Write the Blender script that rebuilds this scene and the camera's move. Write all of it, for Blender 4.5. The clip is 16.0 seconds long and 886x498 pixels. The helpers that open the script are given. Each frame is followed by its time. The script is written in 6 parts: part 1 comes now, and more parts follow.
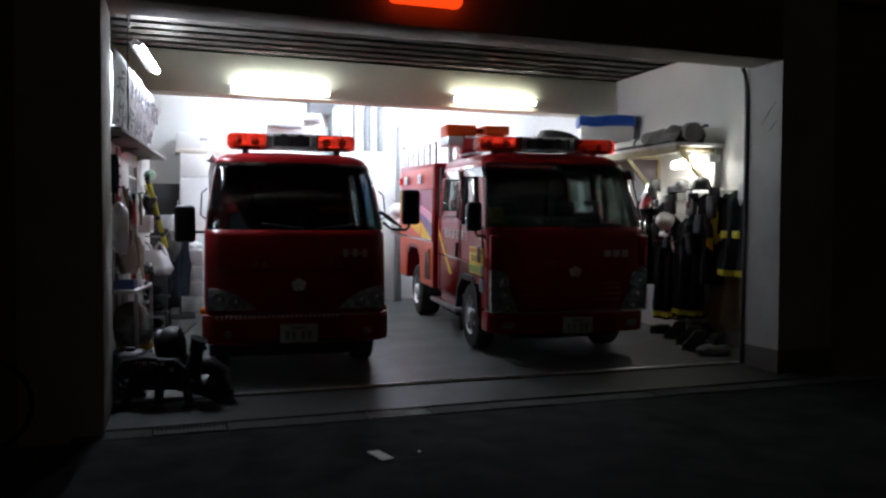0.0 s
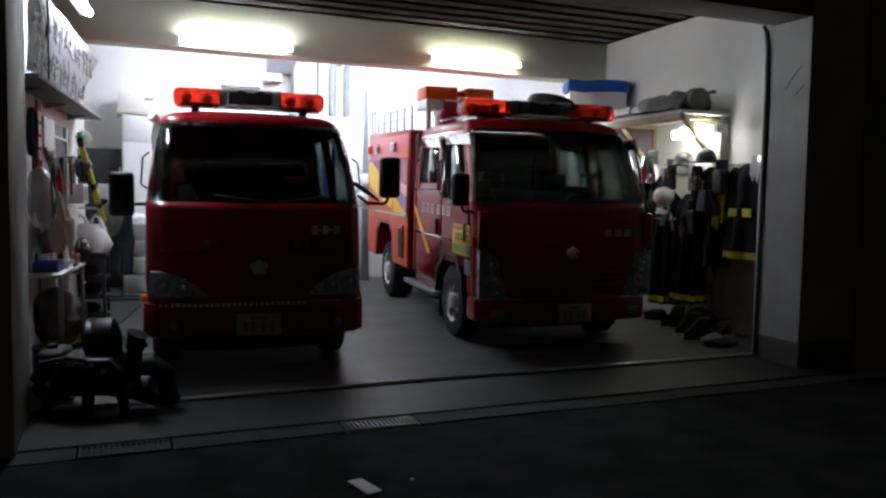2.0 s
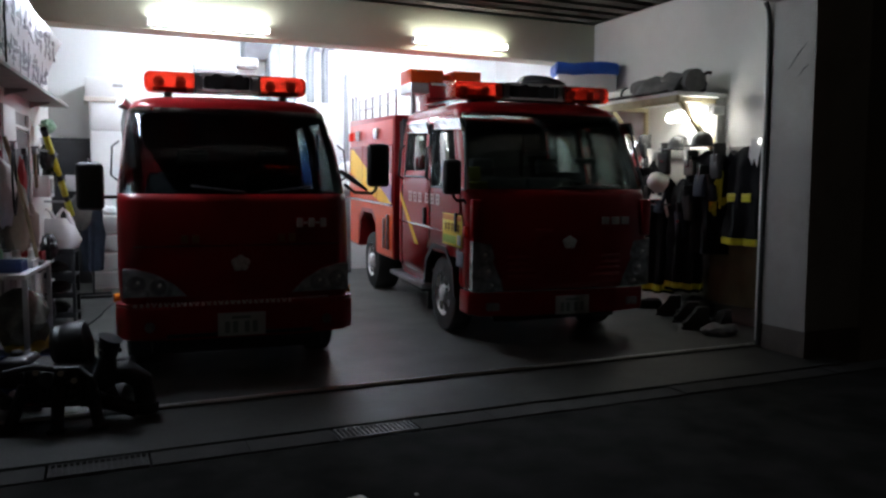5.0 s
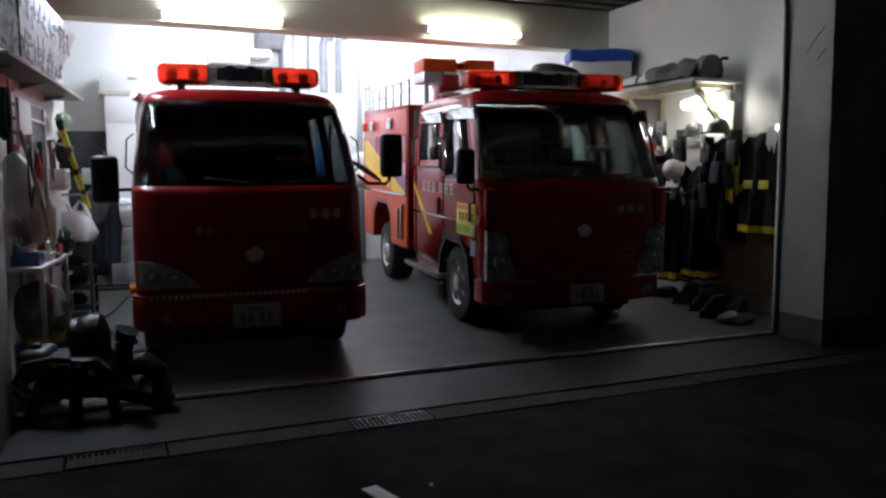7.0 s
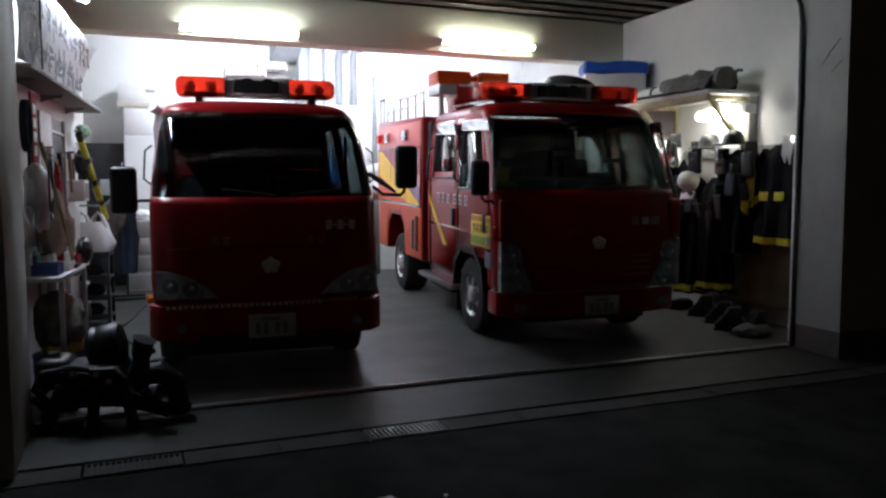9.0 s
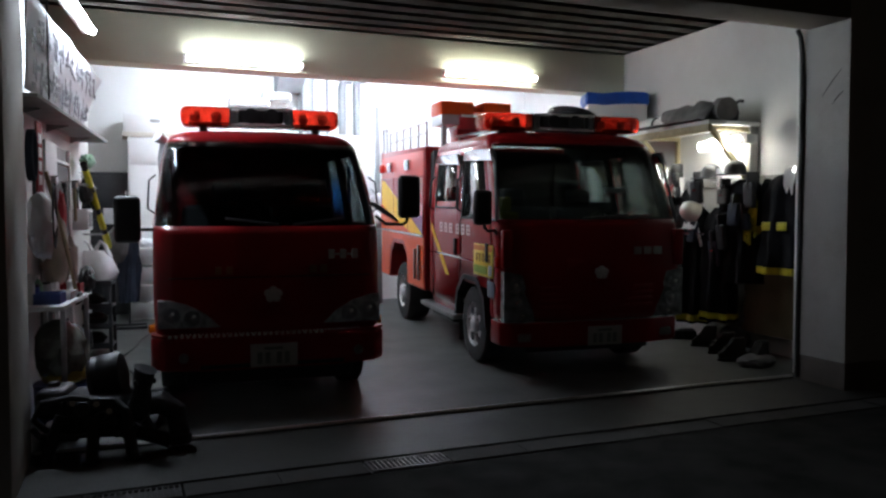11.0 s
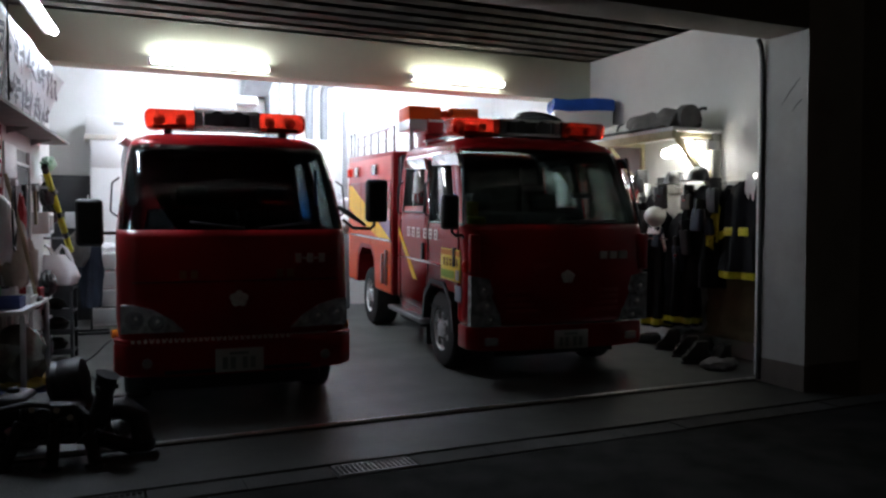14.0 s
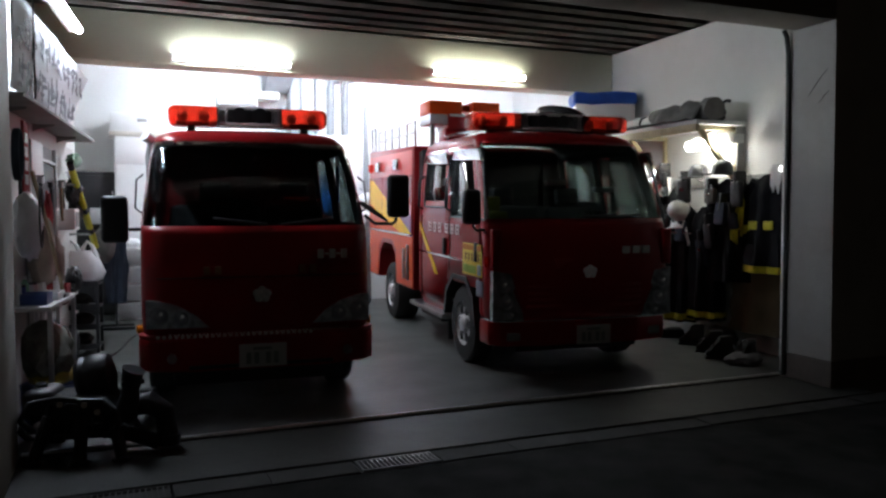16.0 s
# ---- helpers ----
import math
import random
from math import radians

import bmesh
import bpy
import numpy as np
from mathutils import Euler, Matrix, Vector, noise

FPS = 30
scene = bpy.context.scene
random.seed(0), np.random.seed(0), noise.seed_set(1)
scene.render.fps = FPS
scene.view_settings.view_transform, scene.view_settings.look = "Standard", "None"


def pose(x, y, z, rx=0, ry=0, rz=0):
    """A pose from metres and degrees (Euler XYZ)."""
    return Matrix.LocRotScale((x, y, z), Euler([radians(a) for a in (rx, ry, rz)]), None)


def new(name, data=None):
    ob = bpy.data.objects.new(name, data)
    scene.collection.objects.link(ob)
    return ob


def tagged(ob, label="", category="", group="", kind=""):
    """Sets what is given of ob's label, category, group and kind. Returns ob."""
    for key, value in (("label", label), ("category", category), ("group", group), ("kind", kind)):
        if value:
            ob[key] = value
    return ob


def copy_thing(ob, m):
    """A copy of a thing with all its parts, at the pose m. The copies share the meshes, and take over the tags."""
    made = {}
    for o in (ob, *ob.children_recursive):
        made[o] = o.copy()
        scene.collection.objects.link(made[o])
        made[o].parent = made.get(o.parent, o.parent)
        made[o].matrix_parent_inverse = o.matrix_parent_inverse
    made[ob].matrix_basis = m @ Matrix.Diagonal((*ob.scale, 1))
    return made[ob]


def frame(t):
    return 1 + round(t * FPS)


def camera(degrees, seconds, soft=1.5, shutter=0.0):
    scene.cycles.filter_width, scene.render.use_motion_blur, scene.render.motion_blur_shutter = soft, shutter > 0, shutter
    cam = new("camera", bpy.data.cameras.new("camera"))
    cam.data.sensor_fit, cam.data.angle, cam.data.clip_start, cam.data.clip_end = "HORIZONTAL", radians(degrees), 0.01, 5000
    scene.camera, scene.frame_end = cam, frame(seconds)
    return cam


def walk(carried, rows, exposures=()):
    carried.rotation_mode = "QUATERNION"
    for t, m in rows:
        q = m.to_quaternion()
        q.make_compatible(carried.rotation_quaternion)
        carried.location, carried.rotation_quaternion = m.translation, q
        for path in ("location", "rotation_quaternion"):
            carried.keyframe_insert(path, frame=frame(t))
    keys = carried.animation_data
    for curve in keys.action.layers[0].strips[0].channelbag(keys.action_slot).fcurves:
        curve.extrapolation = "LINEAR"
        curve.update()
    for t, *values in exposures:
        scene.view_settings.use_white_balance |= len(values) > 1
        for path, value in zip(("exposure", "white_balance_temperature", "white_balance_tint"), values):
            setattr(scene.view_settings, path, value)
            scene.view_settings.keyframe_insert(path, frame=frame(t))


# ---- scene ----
cam = camera(59.1, 16.0, soft=2.5)
METRES, EYE, TILT, LEAN, TURN = 1.6, 1.4, 0.0, 0.0, -19.2
ROWS = [
    (0.0, 0.0, 0.0, 0.0, 0.01, -1.76, -0.28),
    (0.5, 0.0335, 0.1269, 0.0005, -0.01, -2.31, 0.14),
    (1.0, -0.0008, 0.2658, 0.0024, 0.42, -2.81, -0.03),
    (1.5, -0.0916, 0.4367, 0.0074, -2.37, -3.17, 0.39),
    (2.0, -0.1392, 0.6134, 0.0035, -3.14, -3.71, -0.92),
    (2.5, -0.2189, 0.7617, 0.0092, -4.97, -4.42, -1.72),
    (3.0, -0.2305, 0.8074, 0.0108, -5.51, -4.75, -1.66),
    (3.5, -0.2315, 0.8319, 0.008, -5.66, -4.78, -2.11),
    (4.0, -0.2241, 0.8328, 0.0046, -5.61, -4.5, -1.09),
    (6.5, -0.1995, 0.8379, 0.0124, -4.52, -4.82, 0.28),
    (7.0, -0.201, 0.8417, 0.0109, -3.88, -5.41, 0.3),
    (7.5, -0.2049, 0.8364, 0.008, -3.49, -5.21, 0.23),
    (8.0, -0.2055, 0.8338, 0.0087, -3.38, -4.79, 0.24),
    (8.5, -0.2051, 0.8325, 0.0101, -3.2, -4.59, 0.27),
    (9.0, -0.2069, 0.8312, 0.0084, -2.89, -4.54, 0.25),
    (11.5, -0.2106, 0.8335, 0.0095, -2.65, -2.14, 0.08),
    (12.0, -0.212, 0.8334, 0.0093, -2.51, -2.14, 0.02),
    (12.5, -0.2123, 0.8359, 0.0095, -2.58, -2.39, 0.05),
    (13.0, -0.2141, 0.8324, 0.0078, -2.78, -2.43, 0.06),
    (13.5, -0.2201, 0.8324, 0.0069, -4.57, -2.11, 0.12),
    (14.0, -0.2082, 0.8267, 0.0029, -5.09, -1.99, -0.0),
    (14.5, -0.213, 0.8294, 0.0049, -4.06, -1.4, 0.15),
    (15.0, -0.2108, 0.8253, 0.0068, -3.78, -1.27, 0.22),
    (15.5, -0.2123, 0.8267, 0.0098, -3.62, -1.72, 0.35),
    (16.0, -0.215, 0.8317, 0.0087, -3.61, -2.43, 0.22),
]
walk(cam, [(t, pose(0, 0, EYE, TILT, LEAN, TURN) @ pose(METRES * x, METRES * y, METRES * z, 90 + pitch, roll, yaw)) for t, x, y, z, yaw, pitch, roll in ROWS])

# ---- night sky, exposure ----
scene.view_settings.exposure = 0.0
world = bpy.data.worlds.new("night")
scene.world = world
world.use_nodes = True
world.node_tree.nodes["Background"].inputs[0].default_value = (0.95, 0.78, 0.62, 1)
world.node_tree.nodes["Background"].inputs[1].default_value = 0.0058

TUBE_GLOW = 66.0


# ---- materials ----
def mat(name, color, rough=0.5, metal=0.0, var=0.12, scale=6.0, bump=0.1, bump_scale=60.0, coat=0.0, stain=None, stain_scale=1.5, stain_amt=0.4, coords="Object", spec=0.5):
    m = bpy.data.materials.new(name)
    m.use_nodes = True
    nt = m.node_tree
    b = nt.nodes["Principled BSDF"]
    tc = nt.nodes.new("ShaderNodeTexCoord")
    n1 = nt.nodes.new("ShaderNodeTexNoise")
    n1.inputs["Scale"].default_value = scale
    n1.inputs["Detail"].default_value = 6
    nt.links.new(tc.outputs[coords], n1.inputs["Vector"])
    ramp = nt.nodes.new("ShaderNodeMapRange")
    ramp.inputs["From Min"].default_value, ramp.inputs["From Max"].default_value = 0.3, 0.7
    ramp.inputs["To Min"].default_value, ramp.inputs["To Max"].default_value = 1 - var, 1 + var
    nt.links.new(n1.outputs["Fac"], ramp.inputs["Value"])
    mul = nt.nodes.new("ShaderNodeVectorMath")
    mul.operation = "SCALE"
    mul.inputs[0].default_value = color
    nt.links.new(ramp.outputs[0], mul.inputs["Scale"])
    out = mul.outputs[0]
    if stain:
        n2 = nt.nodes.new("ShaderNodeTexNoise")
        n2.inputs["Scale"].default_value = stain_scale
        n2.inputs["Detail"].default_value = 8
        n2.inputs["Roughness"].default_value = 0.65
        nt.links.new(tc.outputs[coords], n2.inputs["Vector"])
        r2 = nt.nodes.new("ShaderNodeMapRange")
        r2.inputs["From Min"].default_value, r2.inputs["From Max"].default_value = 0.48, 0.68
        r2.inputs["To Max"].default_value = stain_amt
        nt.links.new(n2.outputs["Fac"], r2.inputs["Value"])
        mx = nt.nodes.new("ShaderNodeMix")
        mx.data_type = "RGBA"
        mx.inputs["B"].default_value = (*stain, 1)
        nt.links.new(r2.outputs[0], mx.inputs["Factor"])
        nt.links.new(out, mx.inputs["A"])
        out = mx.outputs["Result"]
    nt.links.new(out, b.inputs["Base Color"])
    b.inputs["Roughness"].default_value = rough
    b.inputs["Metallic"].default_value = metal
    b.inputs["Coat Weight"].default_value = coat
    b.inputs["Specular IOR Level"].default_value = spec
    b.inputs["Coat Roughness"].default_value = 0.05
    if bump:
        n3 = nt.nodes.new("ShaderNodeTexNoise")
        n3.inputs["Scale"].default_value = bump_scale
        n3.inputs["Detail"].default_value = 5
        nt.links.new(tc.outputs[coords], n3.inputs["Vector"])
        bp = nt.nodes.new("ShaderNodeBump")
        bp.inputs["Strength"].default_value = bump
        bp.inputs["Distance"].default_value = 0.02
        nt.links.new(n3.outputs["Fac"], bp.inputs["Height"])
        nt.links.new(bp.outputs[0], b.inputs["Normal"])
    return m


def glow(name, color, strength):
    m = bpy.data.materials.new(name)
    m.use_nodes = True
    b = m.node_tree.nodes["Principled BSDF"]
    b.inputs["Base Color"].default_value = (*color, 1)
    b.inputs["Emission Color"].default_value = (*color, 1)
    b.inputs["Emission Strength"].default_value = strength
    return m


def clear(name, tint, gloss=0.04, base=0.035):
    """A thin pane: lets light straight through, with a mirror coat that grows at grazing angles."""
    m = bpy.data.materials.new(name)
    m.use_nodes = True
    nt = m.node_tree
    nt.nodes.remove(nt.nodes["Principled BSDF"])
    tr = nt.nodes.new("ShaderNodeBsdfTransparent")
    tr.inputs[0].default_value = (*tint, 1)
    gl = nt.nodes.new("ShaderNodeBsdfGlossy")
    gl.inputs["Roughness"].default_value = gloss
    fr = nt.nodes.new("ShaderNodeLayerWeight")
    fr.inputs["Blend"].default_value = 0.5
    pw = nt.nodes.new("ShaderNodeMath")
    pw.operation = "POWER"
    pw.inputs[1].default_value = 4.5
    nt.links.new(fr.outputs["Facing"], pw.inputs[0])
    ma = nt.nodes.new("ShaderNodeMath")
    ma.operation = "MULTIPLY_ADD"
    ma.inputs[1].default_value, ma.inputs[2].default_value = 0.93 - base, base
    nt.links.new(pw.outputs[0], ma.inputs[0])
    mx = nt.nodes.new("ShaderNodeMixShader")
    nt.links.new(ma.outputs[0], mx.inputs[0])
    nt.links.new(tr.outputs[0], mx.inputs[1])
    nt.links.new(gl.outputs[0], mx.inputs[2])
    nt.links.new(mx.outputs[0], nt.nodes["Material Output"].inputs["Surface"])
    return m


def lens(name, color, rough=0.12):
    m = mat(name, color, rough, bump=0)
    b = m.node_tree.nodes["Principled BSDF"]
    b.inputs["Transmission Weight"].default_value = 0.75
    b.inputs["IOR"].default_value = 1.3
    return m


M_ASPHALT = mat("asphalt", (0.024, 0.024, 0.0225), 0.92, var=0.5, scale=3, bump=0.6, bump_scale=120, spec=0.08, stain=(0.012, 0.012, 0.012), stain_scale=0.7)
M_CONCRETE = mat("concrete_floor", (0.108, 0.111, 0.102), 0.46, spec=0.22, var=0.2, scale=2.2, bump=0.12, bump_scale=30, stain=(0.06, 0.058, 0.056), stain_scale=0.9, stain_amt=0.75)
# darker than the floor: the engine's shadow is put into this concrete's colour
M_APRON = mat("shaded_apron_concrete", (0.047, 0.047, 0.042), 0.5, var=0.22, scale=4, bump=0.3, bump_scale=70, spec=0.2, stain=(0.04, 0.04, 0.037), stain_scale=1.6, stain_amt=0.6)
M_KERB = mat("drain_concrete", (0.06, 0.059, 0.056), 0.8, spec=0.1, var=0.2, scale=5, bump=0.4, bump_scale=80, stain=(0.05, 0.05, 0.045), stain_scale=2.5)
M_WALL = mat("white_wall_paint", (0.72, 0.72, 0.70), 0.6, var=0.04, scale=1.5, bump=0.08, bump_scale=25, stain=(0.55, 0.54, 0.5), stain_scale=0.8, stain_amt=0.35)
M_JAMB = mat("weathered_wall_render", (0.56, 0.55, 0.51), 0.75, var=0.08, scale=2, bump=0.2, bump_scale=40, stain=(0.40, 0.37, 0.33), stain_scale=1.4, stain_amt=0.6)
M_OUTWALL = mat("dark_outer_wall_render", (0.32, 0.29, 0.25), 0.85, var=0.15, scale=2, bump=0.25, bump_scale=30, stain=(0.12, 0.1, 0.09), stain_scale=1.0)
M_PLINTH = mat("plinth_render", (0.16, 0.14, 0.12), 0.85, var=0.2, scale=4, bump=0.3)
M_BEAM = mat("cream_beam_paint", (0.50, 0.495, 0.37), 0.55, var=0.06, scale=1.8, bump=0.06, stain=(0.42, 0.38, 0.3), stain_scale=1.1, stain_amt=0.4)
M_DECK = mat("galvanised_deck", (0.40, 0.37, 0.33), 0.36, metal=0.55, var=0.15, scale=3, bump=0.05, stain=(0.18, 0.13, 0.09), stain_scale=2.0, stain_amt=0.7)
M_STEEL = mat("worn_steel", (0.42, 0.42, 0.43), 0.32, metal=1.0, var=0.15, scale=9, bump=0.1)
M_PIPE = mat("grey_painted_pipe", (0.26, 0.27, 0.28), 0.5, metal=0.1, var=0.1, scale=8, bump=0.05)
M_RAIL = mat("polished_rail_steel", (0.62, 0.62, 0.60), 0.3, metal=0.9, var=0.2, scale=7, bump=0.1)
M_HEADPAN = mat("headlamp_pan", (0.80, 0.80, 0.80), 0.22, metal=0.35, var=0.4, scale=18, bump=0.6, bump_scale=30)
M_GRATE = mat("dull_grate_steel", (0.22, 0.22, 0.22), 0.5, metal=0.8, var=0.2, scale=9, bump=0.15)
M_DARKGRATE = mat("dark_grate_iron", (0.05, 0.048, 0.045), 0.8, metal=0.2, var=0.3, scale=14, bump=0.3)
M_HEADPAN_GREY = mat("grey_headlamp_pan", (0.50, 0.50, 0.50), 0.22, metal=0.4, var=0.5, scale=16, bump=0.6, bump_scale=30)
M_FOG = mat("dull_fog_lamp", (0.22, 0.20, 0.2), 0.3, var=0.3, scale=30, bump=0.3)
M_GALV = mat("galvanised_pipe", (0.55, 0.56, 0.57), 0.42, metal=0.7, var=0.1, scale=8, bump=0.05)
M_TREAD = mat("bright_tread_metal", (0.75, 0.74, 0.72), 0.35, metal=0.3, var=0.15, scale=30, bump=0.2)
M_RIM = mat("dusty_silver_rim", (0.78, 0.78, 0.79), 0.32, metal=0.4, var=0.25, scale=14, bump=0.1, stain=(0.12, 0.11, 0.10), stain_scale=9, stain_amt=0.25)
M_CHROME = mat("chrome", (0.75, 0.75, 0.76), 0.12, metal=1.0, var=0.05, bump=0)
M_RED = mat("fire_red_paint", (0.27, 0.006, 0.009), 0.30, spec=0.3, var=0.08, scale=2.0, bump=0.015, bump_scale=15, coat=0.22, stain=(0.21, 0.010, 0.011), stain_scale=1.2, stain_amt=0.4)
M_RED_DARK = mat("dark_red_roof_paint", (0.30, 0.010, 0.012), 0.4, var=0.1, scale=2.0, bump=0.02, coat=0.4)
M_ORANGE = mat("orange_side_paint", (0.62, 0.065, 0.008), 0.35, spec=0.3, var=0.1, scale=2, bump=0.01, coat=0.15)
M_SIGNYELLOW = mat("yellow_sign_film", (0.80, 0.60, 0.07), 0.5, var=0.06, bump=0.01)
M_YELLOW = mat("yellow_side_film", (0.80, 0.47, 0.02), 0.4, spec=0.3, var=0.06, bump=0.01, coat=0.1)
M_PURPLE = mat("purple_side_film", (0.20, 0.06, 0.22), 0.35, var=0.06, bump=0.01, coat=0.4)
M_PINKFILM = mat("bright_pink_film", (0.75, 0.25, 0.30), 0.35, var=0.06, bump=0.01, coat=0.4)
M_PINK = mat("pale_pink_side_film", (0.60, 0.07, 0.06), 0.35, var=0.06, bump=0.01, coat=0.4)
M_BLACK = mat("black_plastic", (0.018, 0.018, 0.02), 0.45, var=0.2, bump=0.08)
M_RUBBER = mat("tyre_rubber", (0.02, 0.02, 0.02), 0.75, var=0.2, bump=0.25, bump_scale=80)
M_VEST = mat("yellow_vest_cloth", (0.28, 0.26, 0.02), 0.8, var=0.15, bump=0.2)
M_SEAT = mat("grey_seat_cloth", (0.06, 0.06, 0.065), 0.9, var=0.2, scale=12, bump=0.2)
M_GLASS = clear("window_glass", (0.86, 0.91, 0.89))
# plain glass with reflection raised, so panes look pale from the white wall
M_GLASS_BOOSTED = clear("boosted_reflection_glass", (0.60, 0.66, 0.66), 0.06, 0.32)
M_SHIELD = clear("windscreen_glass", (0.52, 0.58, 0.55))
M_SHIELD_DARK = clear("dark_windscreen_glass", (0.34, 0.38, 0.38), 0.05, 0.02)
M_REDLENS = lens("red_beacon_lens", (0.88, 0.04, 0.018))
M_CLEARLENS = lens("clear_beacon_lens", (0.92, 0.94, 0.96), 0.3)
M_HEADLENS = clear("headlamp_glass", (0.9, 0.92, 0.94))
M_REFLECTOR = mat("lamp_reflector", (0.88, 0.88, 0.9), 0.15, metal=0.6, var=0.3, scale=14, bump=0.5, bump_scale=24)
M_AMBER = mat("amber_lens", (0.75, 0.22, 0.01), 0.2, bump=0)
M_WHITE = mat("white_enamel", (0.78, 0.78, 0.77), 0.35, var=0.03, bump=0.02)
M_PLATE = mat("plate_white", (0.48, 0.49, 0.47), 0.5, var=0.08, scale=10, bump=0.03)
M_PLATEINK = mat("plate_dark_green", (0.22, 0.26, 0.24), 0.5, bump=0)
M_TUBE = glow("fluorescent_tube_light", (0.90, 0.99, 1.03), TUBE_GLOW * 1.25)
M_TUBE_DIM = glow("aged_fluorescent_tube_light", (0.94, 1.0, 0.93), TUBE_GLOW * 0.82)
M_TUBE_HIDDEN = glow("hidden_fluorescent_tube_light", (0.86, 0.96, 1.12), TUBE_GLOW * 2.9)
M_TUBE_SIDE = glow("side_tube_light", (0.86, 0.96, 1.12), TUBE_GLOW * 2.4)
M_LAMP = glow("work_lamp_light", (1.0, 1.0, 0.93), 36.0)
M_CLIP = glow("clip_lamp_light", (1.0, 1.0, 0.93), 5.0)
M_BEACON = glow("orange_door_lamp_light", (1.0, 0.055, 0.006), 1.3)
M_MIRROR = mat("mirror_face", (0.8, 0.8, 0.8), 0.03, metal=1.0, var=0, bump=0)


# ---- mesh helpers ----
def mesh_of(bm, name, material, smooth=False):
    me = bpy.data.meshes.new(name)
    bmesh.ops.recalc_face_normals(bm, faces=bm.faces)
    bm.to_mesh(me)
    bm.free()
    for mm in material if isinstance(material, (list, tuple)) else (material,):
        me.materials.append(mm)
    if smooth:
        for p in me.polygons:
            p.use_smooth = True
        me.set_sharp_from_angle(angle=radians(35))
    return me


def part(name, bm, material, parent=None, label="", smooth=True):
    ob = new(name, mesh_of(bm, name, material, smooth))
    if parent is not None:
        ob.parent = parent
    if label:
        tagged(ob, label)
    return ob


def thing(name, m, label, category, group="", kind=""):
    ob = new(name)
    ob.empty_display_size = 0.1
    ob.matrix_basis = m
    return tagged(ob, label, category, group, kind)


def solid(name, bm, material, label, category, group="", kind="", m=None, smooth=True):
    ob = new(name, mesh_of(bm, name, material, smooth))
    if m is not None:
        ob.matrix_basis = m
    return tagged(ob, label, category, group, kind)


def box(bm, x0, x1, y0, y1, z0, z1, bevel=0.0, segs=2, m=None, idx=0):
    vs = bmesh.ops.create_cube(bm, size=1.0)["verts"]
    t = Matrix.Translation(((x0 + x1) / 2, (y0 + y1) / 2, (z0 + z1) / 2)) @ Matrix.Diagonal((x1 - x0, y1 - y0, z1 - z0, 1))
    bmesh.ops.transform(bm, matrix=t, verts=vs)
    fs = {f for v in vs for f in v.link_faces}
    if bevel:
        es = {e for v in vs for e in v.link_edges}
        r = bmesh.ops.bevel(bm, geom=list(es), offset=bevel, segments=segs, affect="EDGES", profile=0.5)
        fs = set(r["faces"]) | {f for f in fs if f.is_valid}
    if m is not None:
        bmesh.ops.transform(bm, matrix=m, verts=list({v for f in fs for v in f.verts}))
    for f in fs:
        f.material_index = idx
    return bm


def boxed(*a, **k):
    return box(bmesh.new(), *a, **k)


def rod(bm, pts, r, n=10, idx=0, closed=True):
    """A round bar through points; r: one radius, or one for each point."""
    pts = [Vector(p) for p in pts]
    rs = r if isinstance(r, (list, tuple)) else [r] * len(pts)
    rings = []
    prev = None
    for i, p in enumerate(pts):
        d = (pts[min(i + 1, len(pts) - 1)] - pts[max(i - 1, 0)]).normalized()
        if prev is None:
            side = d.orthogonal().normalized()
        else:
            side = (prev - d * prev.dot(d)).normalized()
        prev = side
        up = d.cross(side)
        rings.append([bm.verts.new(p + (side * math.cos(2 * math.pi * k / n) + up * math.sin(2 * math.pi * k / n)) * rs[i]) for k in range(n)])
    for a, b in zip(rings, rings[1:]):
        for k in range(n):
            bm.faces.new((a[k], a[(k + 1) % n], b[(k + 1) % n], b[k])).material_index = idx
    if closed:
        bm.faces.new(rings[0]).material_index = idx
        bm.faces.new(rings[-1]).material_index = idx
    return bm


def lathe(bm, prof, n=20, m=None, idx=0, sx=1.0, sy=1.0, cap=True):
    """Turn (radius, height) pairs round z."""
    rings = []
    for r, z in prof:
        r = max(r, 1e-4)
        rings.append([bm.verts.new((r * sx * math.cos(2 * math.pi * k / n), r * sy * math.sin(2 * math.pi * k / n), z)) for k in range(n)])
    fs = []
    for a, b in zip(rings, rings[1:]):
        for k in range(n):
            fs.append(bm.faces.new((a[k], a[(k + 1) % n], b[(k + 1) % n], b[k])))
    if cap:
        fs.append(bm.faces.new(rings[0]))
        fs.append(bm.faces.new(rings[-1]))
    for f in fs:
        f.material_index = idx
    if m is not None:
        bmesh.ops.transform(bm, matrix=m, verts=[v for r in rings for v in r])
    return bm


def prism(bm, pts, axis, a0, a1, idx=0, bevel=0.0):
    """Extrude a polygon of 2D points along an axis from a0 to a1 (axis 'x': points are (y, z); 'y': (x, z); 'z': (x, y))."""
    def p3(p, a):
        return {"x": (a, p[0], p[1]), "y": (p[0], a, p[1]), "z": (p[0], p[1], a)}[axis]
    lo = [bm.verts.new(p3(p, a0)) for p in pts]
    hi = [bm.verts.new(p3(p, a1)) for p in pts]
    n = len(pts)
    fs = [bm.faces.new(lo), bm.faces.new(hi)] + [bm.faces.new((lo[i], lo[(i + 1) % n], hi[(i + 1) % n], hi[i])) for i in range(n)]
    if bevel:
        es = list({e for f in fs for e in f.edges})
        r = bmesh.ops.bevel(bm, geom=es, offset=bevel, segments=2, affect="EDGES", profile=0.5)
        fs = [f for f in fs if f.is_valid] + r["faces"]
    for f in fs:
        f.material_index = idx
    return bm


